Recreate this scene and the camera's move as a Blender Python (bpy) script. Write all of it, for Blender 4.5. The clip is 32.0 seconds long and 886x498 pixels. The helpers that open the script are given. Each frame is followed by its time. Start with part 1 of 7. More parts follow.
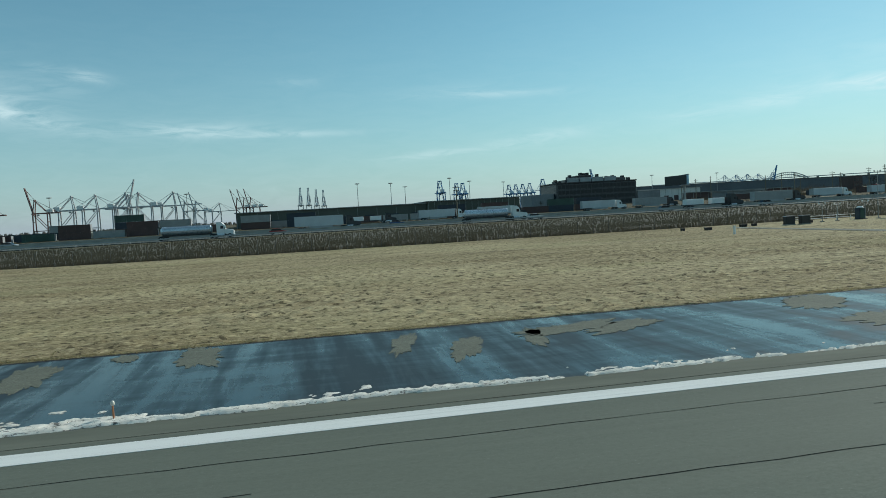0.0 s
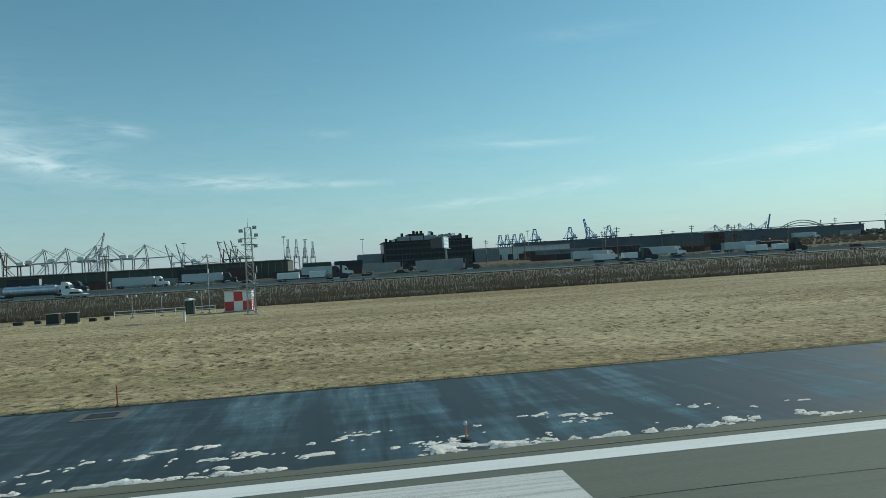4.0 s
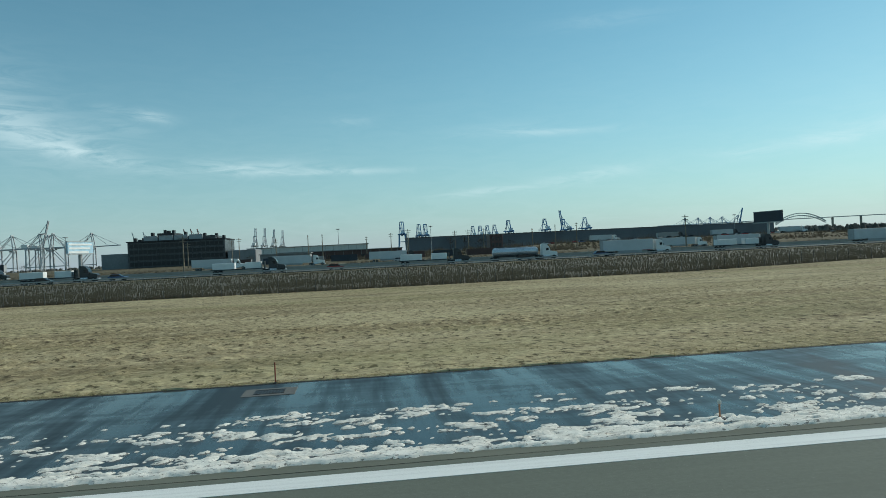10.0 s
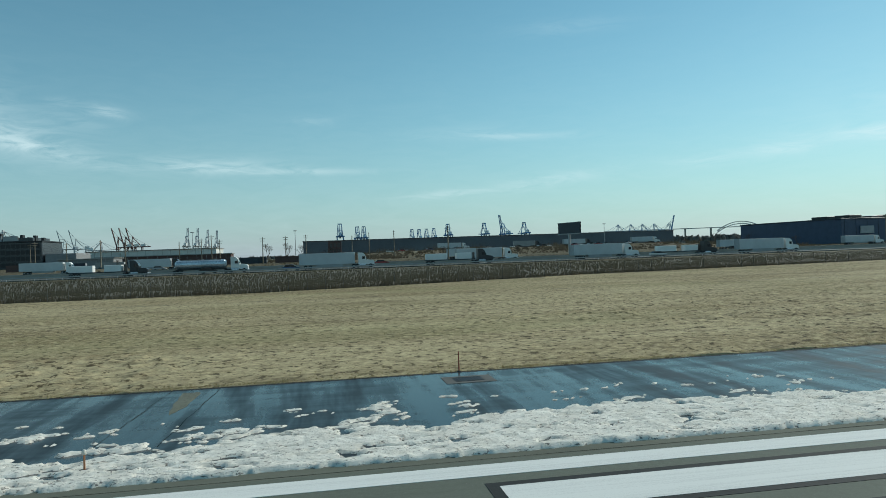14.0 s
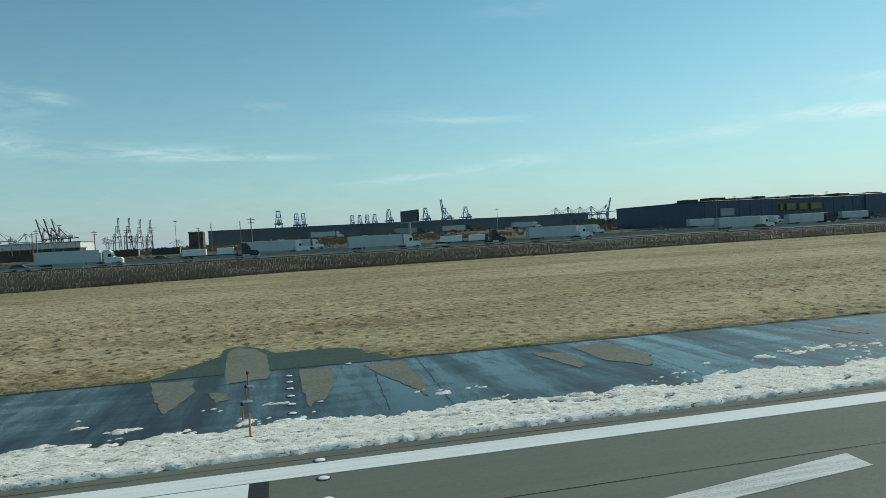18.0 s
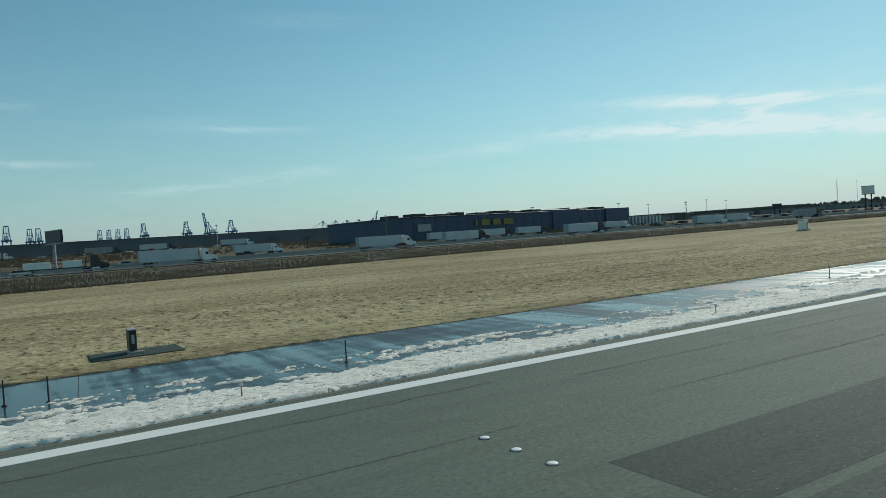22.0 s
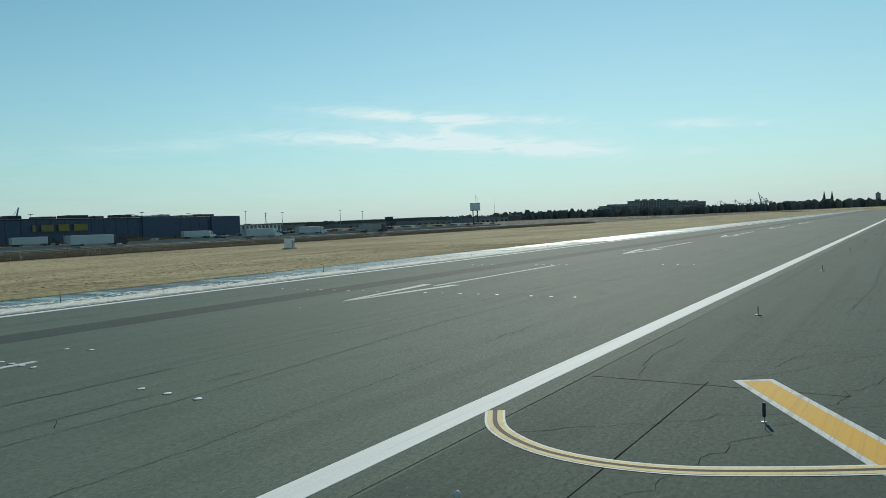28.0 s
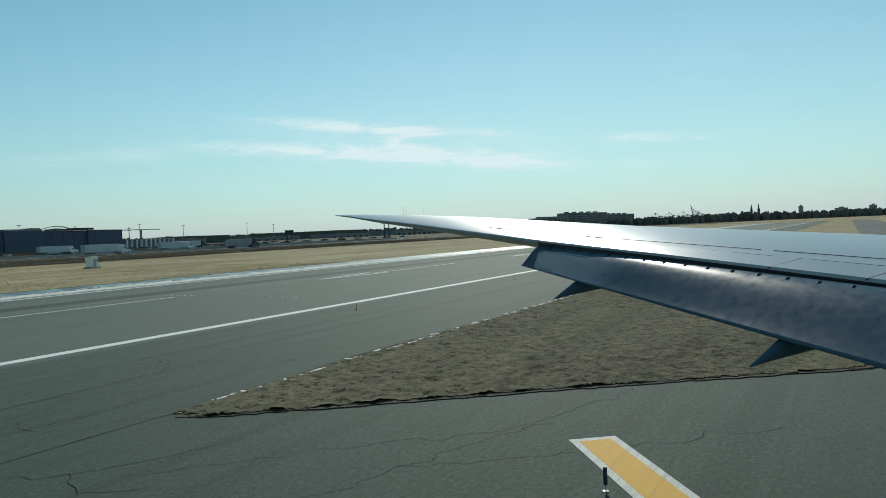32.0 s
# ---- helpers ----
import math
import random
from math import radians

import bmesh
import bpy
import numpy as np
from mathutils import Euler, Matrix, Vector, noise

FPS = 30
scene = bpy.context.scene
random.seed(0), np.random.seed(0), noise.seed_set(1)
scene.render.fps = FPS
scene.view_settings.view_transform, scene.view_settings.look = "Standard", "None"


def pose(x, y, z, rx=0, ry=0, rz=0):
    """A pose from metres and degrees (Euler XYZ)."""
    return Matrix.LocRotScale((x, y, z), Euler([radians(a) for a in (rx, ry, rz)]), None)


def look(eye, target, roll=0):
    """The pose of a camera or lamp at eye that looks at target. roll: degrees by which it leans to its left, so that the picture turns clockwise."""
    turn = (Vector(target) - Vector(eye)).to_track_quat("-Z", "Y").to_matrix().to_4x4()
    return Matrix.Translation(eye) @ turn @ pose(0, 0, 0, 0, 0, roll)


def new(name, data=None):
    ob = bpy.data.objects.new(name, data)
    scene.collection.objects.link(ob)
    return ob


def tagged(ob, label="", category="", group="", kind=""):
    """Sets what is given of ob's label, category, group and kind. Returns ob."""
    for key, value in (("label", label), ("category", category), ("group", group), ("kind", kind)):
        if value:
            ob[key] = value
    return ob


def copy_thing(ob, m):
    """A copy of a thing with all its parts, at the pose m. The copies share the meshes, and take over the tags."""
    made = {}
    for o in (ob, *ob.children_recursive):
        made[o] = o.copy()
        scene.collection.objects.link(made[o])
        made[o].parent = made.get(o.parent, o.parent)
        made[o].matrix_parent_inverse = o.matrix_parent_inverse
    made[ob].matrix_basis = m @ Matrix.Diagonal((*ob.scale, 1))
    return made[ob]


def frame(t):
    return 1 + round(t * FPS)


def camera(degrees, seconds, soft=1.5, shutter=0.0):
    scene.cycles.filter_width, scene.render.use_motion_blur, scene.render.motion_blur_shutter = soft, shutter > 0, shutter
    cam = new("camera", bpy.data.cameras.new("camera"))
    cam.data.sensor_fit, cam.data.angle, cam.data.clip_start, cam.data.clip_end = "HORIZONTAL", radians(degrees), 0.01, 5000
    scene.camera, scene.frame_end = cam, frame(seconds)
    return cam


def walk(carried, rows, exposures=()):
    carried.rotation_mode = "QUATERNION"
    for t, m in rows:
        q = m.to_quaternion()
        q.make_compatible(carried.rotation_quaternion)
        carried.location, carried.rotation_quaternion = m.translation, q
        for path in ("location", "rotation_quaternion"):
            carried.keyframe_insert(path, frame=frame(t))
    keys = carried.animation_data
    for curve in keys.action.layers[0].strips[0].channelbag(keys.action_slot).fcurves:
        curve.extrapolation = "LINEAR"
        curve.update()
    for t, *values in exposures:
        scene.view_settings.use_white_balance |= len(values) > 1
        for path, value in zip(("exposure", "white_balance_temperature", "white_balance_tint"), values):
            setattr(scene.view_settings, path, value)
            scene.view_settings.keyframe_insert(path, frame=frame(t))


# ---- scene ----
WX, WY, WH = 519.56, -81.32, 134.52
cam = camera(64.979, 32.0, 0.5)
EYE = 5.548

# seconds, east, north, turn to the right, tilt, lean
PATH = [
    (0.0, 0.00, -19.24, 10.747, -3.003, -3.242),
    (0.5, 16.36, -19.44, 11.643, -3.161, -2.630),
    (1.0, 32.45, -19.58, 9.662, -3.300, -4.175),
    (1.5, 48.26, -19.47, 7.675, -0.311, -2.080),
    (2.0, 63.77, -19.30, 2.922, -0.979, -4.442),
    (3.0, 93.83, -19.02, 10.216, -1.199, -3.068),
    (3.5, 108.38, -19.00, 8.801, 1.159, -4.074),
    (5.5, 164.24, -19.03, 9.323, 0.371, -1.485),
    (6.0, 178.20, -19.46, 10.001, -0.061, -2.472),
    (6.5, 192.01, -19.66, 9.211, -0.356, -1.816),
    (7.0, 205.37, -19.51, 9.297, 0.234, -1.562),
    (7.5, 218.25, -19.43, 10.802, -0.336, -1.592),
    (8.0, 230.65, -19.32, 8.816, -0.304, -0.996),
    (8.5, 242.63, -19.06, 7.809, -0.664, -1.324),
    (9.0, 254.20, -18.73, 6.425, 0.255, -1.580),
    (9.5, 265.34, -18.35, 5.207, -0.125, -2.029),
    (10.0, 276.00, -18.01, 6.892, 0.238, -2.747),
    (10.5, 286.14, -17.76, 7.701, 0.776, -2.573),
    (11.0, 295.78, -17.59, 9.954, 0.235, -0.202),
    (11.5, 304.98, -17.53, 10.188, 1.022, -1.875),
    (12.0, 313.85, -17.49, 9.125, 0.641, -1.253),
    (12.5, 322.51, -17.39, 9.933, 0.691, -0.473),
    (13.0, 330.99, -17.35, 9.797, 0.721, -1.506),
    (13.5, 339.24, -17.50, 9.580, 0.627, -1.826),
    (14.0, 347.01, -17.67, 10.075, 0.298, -1.993),
    (14.5, 354.22, -17.50, 9.932, -0.029, -1.218),
    (16.5, 379.56, -17.75, 11.838, -1.332, -1.814),
    (17.0, 385.40, -17.79, 11.446, -1.258, -1.866),
    (17.5, 391.25, -17.63, 13.676, -1.098, -1.847),
    (18.0, 397.20, -17.68, 13.521, -1.122, -3.010),
    (18.5, 403.08, -18.36, 14.772, -1.161, -2.493),
    (19.0, 408.86, -19.00, 17.478, -1.065, -2.110),
    (19.5, 414.41, -19.04, 19.741, -1.303, -3.214),
    (20.0, 419.81, -19.16, 22.066, -1.040, -3.221),
    (20.5, 425.10, -19.83, 23.917, -0.829, -3.696),
    (21.0, 430.33, -20.86, 26.862, -0.717, -3.222),
    (21.5, 435.52, -22.05, 28.728, -1.545, -4.761),
    (22.0, 440.65, -23.57, 31.199, -1.155, -3.792),
    (22.5, 445.60, -25.50, 33.023, -1.817, -5.746),
    (23.0, 450.34, -27.89, 36.460, -0.991, -3.661),
    (23.5, 454.95, -30.72, 38.231, -1.202, -2.478),
    (24.0, 459.53, -33.49, 40.510, -1.433, -2.734),
    (24.5, 464.22, -36.08, 43.117, -1.494, -3.077),
    (25.0, 468.98, -38.78, 43.764, -1.618, -2.784),
    (25.5, 473.68, -41.67, 47.228, -1.572, -2.458),
    (27.5, 489.30, -53.06, 51.734, -1.978, -1.971),
    (28.0, 492.83, -56.25, 55.435, -2.131, -2.382),
    (29.0, 499.82, -62.91, 57.496, -1.703, -1.653),
    (30.0, 507.19, -69.15, 57.886, -1.967, -1.721),
    (31.0, 513.68, -75.54, 59.768, -2.184, -0.857),
    (32.0, 519.56, -81.32, 59.681, -1.355, -2.401),
]


def row(t, x, y, turn, tilt, lean):
    a, b = radians(turn), radians(tilt)
    way = Vector((math.sin(a) * math.cos(b), math.cos(a) * math.cos(b), math.sin(b)))
    eye = Vector((x, y, EYE))
    return t, look(eye, eye + way, lean)


walk(cam, [row(*r) for r in PATH], [(0.0, -0.02, 6250, 3), (14.0, 0.0, 6250, 3), (18.0, 0.0, 6320, 3), (22.5, -0.17, 6350, 3), (28.0, -0.10, 6400, 4), (32.0, -0.10, 6400, 4)])

# ---- light ----
SUN_AZ, SUN_EL = 67.0, 32.0


def build_world():
    w = bpy.data.worlds.new("sky")
    scene.world = w
    w.use_nodes = True
    nt = w.node_tree
    nt.nodes.clear()
    N = nt.nodes.new

    def link(a, b):
        nt.links.new(a, b)

    def m(op, a, b=None, c=None, clamp=False):
        n = N("ShaderNodeMath")
        n.operation, n.use_clamp = op, clamp
        for i, v in enumerate((a, b, c)):
            if v is None:
                continue
            if isinstance(v, (int, float)):
                n.inputs[i].default_value = v
            else:
                link(v, n.inputs[i])
        return n.outputs[0]

    sky = N("ShaderNodeTexSky")
    sky.sky_type, sky.sun_disc = "NISHITA", False
    sky.sun_elevation, sky.sun_rotation = radians(SUN_EL), radians(SUN_AZ)
    sky.altitude, sky.air_density, sky.dust_density, sky.ozone_density = 10, 1.0, 0.0, 3.0
    tc = N("ShaderNodeTexCoord")
    sep = N("ShaderNodeSeparateXYZ")
    link(tc.outputs["Generated"], sep.inputs[0])
    x, y, z = sep.outputs
    az = m("MULTIPLY", m("ARCTAN2", x, y), 57.2958)
    el = m("MULTIPLY", m("ARCSINE", z), 57.2958)
    comb = N("ShaderNodeCombineXYZ")
    link(m("MULTIPLY", az, 0.16), comb.inputs[0])
    link(m("MULTIPLY", el, 0.75), comb.inputs[1])
    n1 = N("ShaderNodeTexNoise")
    n1.inputs["Scale"].default_value, n1.inputs["Detail"].default_value, n1.inputs["Roughness"].default_value = 1.6, 8, 0.62
    n1.inputs["Distortion"].default_value = 1.1
    link(comb.outputs[0], n1.inputs["Vector"])
    fib = n1.outputs[0]
    # cirrus streaks: azimuth, elevation, half width, half height, slope, strength
    total = None
    for a0, e0, wa, we, k, s in CIRRUS:
        da = m("SUBTRACT", az, a0)
        u = m("DIVIDE", da, wa)
        v = m("DIVIDE", m("SUBTRACT", m("SUBTRACT", el, e0), m("MULTIPLY", da, k)), we)
        r2 = m("ADD", m("MULTIPLY", u, u), m("MULTIPLY", v, v))
        g = m("MULTIPLY", m("EXPONENT", m("MULTIPLY", r2, -1.0)), s * (0.5 if a0 < 25 else 1.0))
        total = g if total is None else m("ADD", total, g)
    streak = m("MULTIPLY", total, m("MULTIPLY_ADD", m("SUBTRACT", fib, 0.36), 3.4, 0.26, clamp=True))
    low = m("MULTIPLY", m("EXPONENT", m("MULTIPLY", m("MAXIMUM", el, 0.0), -0.13)), 0.20)
    veil = m("MULTIPLY", m("MULTIPLY_ADD", m("SUBTRACT", fib, 0.5), 1.6, 0.25, clamp=True), low)
    # a smooth thin veil round the sun's side
    va, ve = m("DIVIDE", m("SUBTRACT", az, 70.0), 34.0), m("DIVIDE", m("SUBTRACT", el, 9.0), 14.0)
    round_sun = m("MULTIPLY", m("EXPONENT", m("MULTIPLY", m("ADD", m("MULTIPLY", va, va), m("MULTIPLY", ve, ve)), -1.0)), 0.22)
    cover = m("ADD", m("ADD", streak, veil), round_sun, clamp=True)
    hz = N("ShaderNodeMix")
    hz.data_type = "RGBA"
    link(m("MULTIPLY", m("EXPONENT", m("MULTIPLY", m("MAXIMUM", el, 0.0), -0.14)), 0.86), hz.inputs["Factor"])
    tint = N("ShaderNodeMix")
    tint.data_type, tint.blend_type = "RGBA", "MULTIPLY"
    tint.inputs["Factor"].default_value = 1.0
    link(sky.outputs[0], tint.inputs["A"])
    tint.inputs["B"].default_value = (0.90, 1.26, 1.03, 1)
    link(tint.outputs["Result"], hz.inputs["A"])
    # haze glows towards the sun and is duller away from it
    sa = m("DIVIDE", m("SUBTRACT", az, 72.0), 52.0)
    glow = N("ShaderNodeMix")
    glow.data_type = "RGBA"
    link(m("EXPONENT", m("MULTIPLY", m("MULTIPLY", sa, sa), -1.0)), glow.inputs["Factor"])
    glow.inputs["A"].default_value = (3.35, 3.72, 5.1, 1)
    glow.inputs["B"].default_value = (5.05, 5.12, 6.2, 1)
    link(glow.outputs["Result"], hz.inputs["B"])
    mix = N("ShaderNodeMix")
    mix.data_type = "RGBA"
    link(cover, mix.inputs["Factor"])
    link(hz.outputs["Result"], mix.inputs["A"])
    mix.inputs["B"].default_value = (8.1, 9.55, 9.9, 1)
    bg = N("ShaderNodeBackground")
    bg.inputs["Strength"].default_value = 0.095
    link(mix.outputs["Result"], bg.inputs["Color"])
    out = N("ShaderNodeOutputWorld")
    link(bg.outputs[0], out.inputs[0])
    lamp = bpy.data.lights.new("sun", "SUN")
    lamp.energy, lamp.angle, lamp.color = 3.4, radians(0.6), (1.0, 0.94, 0.84)
    s = new("sun", lamp)
    d = Vector((math.sin(radians(SUN_AZ)) * math.cos(radians(SUN_EL)), math.cos(radians(SUN_AZ)) * math.cos(radians(SUN_EL)), math.sin(radians(SUN_EL))))
    s.matrix_world = look(d * 300, (0, 0, 0))


CIRRUS = [(-23.8, 9.8, 5.5, 1.7, -0.20, 0.75), (-19.5, 8.3, 3.6, 0.5, -0.22, 0.8), (-28, 12.5, 4.5, 2.5, 0.0, 0.4), (-15.6, 11.2, 1.4, 0.45, -0.12, 0.75), (-18.3, 11.7, 0.9, 0.3, 0.0, 0.4),
          (-17.4, 10.5, 1.6, 0.4, -0.2, 0.35), (-8.6, 7.35, 5.0, 0.6, -0.02, 0.75), (-1.5, 6.9, 5.0, 0.25, -0.01, 0.6), (0, 10.9, 1.6, 0.3, 0.0, 0.25), (10.5, 4.8, 4.0, 0.32, 0.05, 0.5),
          (19.0, 5.6, 4.2, 0.5, 0.09, 0.55), (16.5, 9.25, 4.5, 0.28, -0.03, 0.5), (12, 9.7, 4.0, 0.5, 0.0, 0.18), (21, 17.4, 4.0, 0.5, 0.0, 0.2)]
CIRRUS += [(31, 6.4, 3.0, 0.5, 0.0, 0.16), (36.3, 6.8, 2.6, 0.45, 0.0, 0.3), (49, 7.0, 7.5, 0.5, -0.05, 0.95), (57, 6.4, 6.0, 0.6, -0.08, 0.8), (64, 5.75, 5.5, 0.62, -0.1, 1.15), (51.5, 8.9, 5.0, 0.4, -0.09, 0.85),
           (57.5, 8.3, 2.6, 0.42, -0.05, 0.9), (56.3, 7.4, 1.6, 0.6, -0.3, 0.6), (64, 7.95, 2.6, 0.3, -0.07, 0.55), (76, 6.85, 2.3, 0.35, -0.05, 0.7), (80.5, 6.4, 1.6, 0.2, 0.0, 0.3), (76, 4.8, 1.8, 0.3, 0.0, 0.3),
           (57, 7.4, 13, 2.0, -0.06, 0.2)]
build_world()

# ---- materials ----


class Mat:
    """A node material with a few shorthands."""

    def __init__(self, name):
        self.m = bpy.data.materials.new(name)
        self.m.use_nodes = True
        self.nt = self.m.node_tree
        self.b = self.nt.nodes["Principled BSDF"]
        tc = self.nt.nodes.new("ShaderNodeTexCoord")
        geo = self.nt.nodes.new("ShaderNodeNewGeometry")
        self.obj, self.pos, self.island = tc.outputs["Object"], geo.outputs["Position"], geo.outputs["Random Per Island"]

    def n(self, kind):
        return self.nt.nodes.new(kind)

    def put(self, sock, v):
        if isinstance(v, (int, float)):
            sock.default_value = v
        elif isinstance(v, tuple):
            sock.default_value = v if len(v) == 4 or sock.type == "VECTOR" else (*v, 1)
        else:
            self.nt.links.new(v, sock)

    def math(self, op, a, b=None, c=None, clamp=False):
        n = self.n("ShaderNodeMath")
        n.operation, n.use_clamp = op, clamp
        for i, v in enumerate((a, b, c)):
            if v is not None:
                self.put(n.inputs[i], v)
        return n.outputs[0]

    def mapped(self, scale=(1, 1, 1), vec=None):
        n = self.n("ShaderNodeMapping")
        self.put(n.inputs["Vector"], vec if vec is not None else self.pos)
        n.inputs["Scale"].default_value = scale
        return n.outputs[0]

    def noise(self, scale, detail=4, rough=0.55, vec=None, dist=0.0):
        n = self.n("ShaderNodeTexNoise")
        self.put(n.inputs["Vector"], vec if vec is not None else self.pos)
        n.inputs["Scale"].default_value, n.inputs["Detail"].default_value = scale, detail
        n.inputs["Roughness"].default_value, n.inputs["Distortion"].default_value = rough, dist
        return n.outputs[0]

    def ramp(self, v, lo, hi, a=0.0, b=1.0):
        n = self.n("ShaderNodeMapRange")
        n.clamp = True
        self.put(n.inputs[0], v)
        for i, q in zip((1, 2, 3, 4), (lo, hi, a, b)):
            self.put(n.inputs[i], q)
        return n.outputs[0]

    def mix(self, f, a, b):
        n = self.n("ShaderNodeMix")
        n.data_type = "RGBA"
        self.put(n.inputs["Factor"], f)
        self.put(n.inputs["A"], a)
        self.put(n.inputs["B"], b)
        return n.outputs["Result"]

    def set(self, color=None, rough=None, metal=None, spec=None, bump=None, strength=0.3, dist=0.02, normal=None):
        for k, v in (("Base Color", color), ("Roughness", rough), ("Metallic", metal), ("Specular IOR Level", spec)):
            if v is not None:
                self.put(self.b.inputs[k], v)
        if bump is not None:
            n = self.n("ShaderNodeBump")
            self.put(n.inputs["Height"], bump)
            n.inputs["Strength"].default_value, n.inputs["Distance"].default_value = strength, dist
            self.put(self.b.inputs["Normal"], n.outputs[0])
        return self.m

    def axis(self, i):
        n = self.n("ShaderNodeSeparateXYZ")
        self.put(n.inputs[0], self.pos)
        return n.outputs[i]


def plain(name, color, rough=0.7, metal=0.0, vary=0.25, scale=1.5, bump=0.15):
    """A painted or bare surface with soft stains and a fine grain."""
    t = Mat(name)
    big = t.noise(scale * 0.25, 5, 0.6)
    fine = t.noise(scale * 9, 3, 0.6)
    f = t.math("ADD", t.math("MULTIPLY", t.math("SUBTRACT", big, 0.5), 1.6), t.math("MULTIPLY", t.math("SUBTRACT", fine, 0.5), 0.8))
    lo = tuple(c * (1 - vary) for c in color)
    hi = tuple(min(1, c * (1 + vary)) for c in color)
    return t.set(t.mix(t.math("ADD", f, 0.5, clamp=True), lo, hi), t.ramp(fine, 0.2, 0.8, max(0.02, rough - 0.1), min(1, rough + 0.1)), metal, bump=fine, strength=bump, dist=0.01)


def asphalt(name, dark, light, lane=0.3, coarse=1.0, edge=None, smear=0.55):
    t = Mat(name)
    big = t.noise(0.03, 4, 0.55, t.mapped((0.25, 1.2, 1)))
    streak = t.noise(1.6, 5, 0.75, t.mapped((0.012, 1.2, 1)))
    mid = t.noise(7.0, 4, 0.75)
    grit = t.noise(38, 2, 0.75)
    chip = t.noise(16, 1, 0.5)
    f = t.math("ADD", t.math("MULTIPLY", big, 0.5), t.math("ADD", t.math("MULTIPLY", streak, lane), t.math("MULTIPLY", mid, 0.5 - lane)))
    col = t.mix(t.ramp(f, 0.42, 0.58), dark, light)
    wheel = t.noise(0.55, 4, 0.6, t.mapped((0.02, 1.0, 1)))
    col = t.mix(t.ramp(wheel, 0.50, 0.66, 0, smear), col, tuple(c * 0.8 for c in dark))
    gravel = t.noise(9, 3, 0.8, t.mapped((0.6, 1.0, 1)))
    stain = t.noise(0.45, 5, 0.7, t.mapped((0.5, 1.0, 1)))
    col = t.mix(t.ramp(mid, 0.52, 0.66, 0, 0.7), col, tuple(c * 0.66 for c in dark))
    col = t.mix(t.ramp(gravel, 0.50, 0.66, 0, 0.5), col, tuple(c * 0.55 for c in dark))
    col = t.mix(t.ramp(gravel, 0.34, 0.48, 0.45, 0.0), col, tuple(min(1, c * 1.45) for c in light))
    col = t.mix(t.ramp(stain, 0.52, 0.68, 0, 0.4), col, tuple(c * 0.7 for c in dark))
    col = t.mix(t.ramp(grit, 0.56, 0.76, 0, 0.68 * coarse), col, tuple(min(1, c * 2.3) for c in light))
    col = t.mix(t.ramp(grit, 0.22, 0.42, 0.68 * coarse, 0.0), col, tuple(c * 0.4 for c in dark))
    col = t.mix(t.ramp(chip, 0.735, 0.755, 0, 0.75 * coarse), col, (0.34, 0.36, 0.33))
    if edge:
        # the outer lane, bleached and free of rubber, over the first part of the runway
        lane_y = t.math("ADD", t.axis(1), t.math("MULTIPLY", t.math("SUBTRACT", big, 0.5), 6.0))
        pale = t.math("MULTIPLY", t.ramp(lane_y, -13.0, -6.0, 0, 0.64), t.ramp(t.axis(0), 405, 465, 1.0, 0.0))
        col = t.mix(pale, col, t.mix(t.ramp(f, 0.40, 0.60), edge, tuple(c * 1.22 for c in edge)))
    return t.set(col, t.ramp(mid, 0.3, 0.7, 0.78, 0.93), spec=0.25, bump=grit, strength=0.5, dist=0.008)


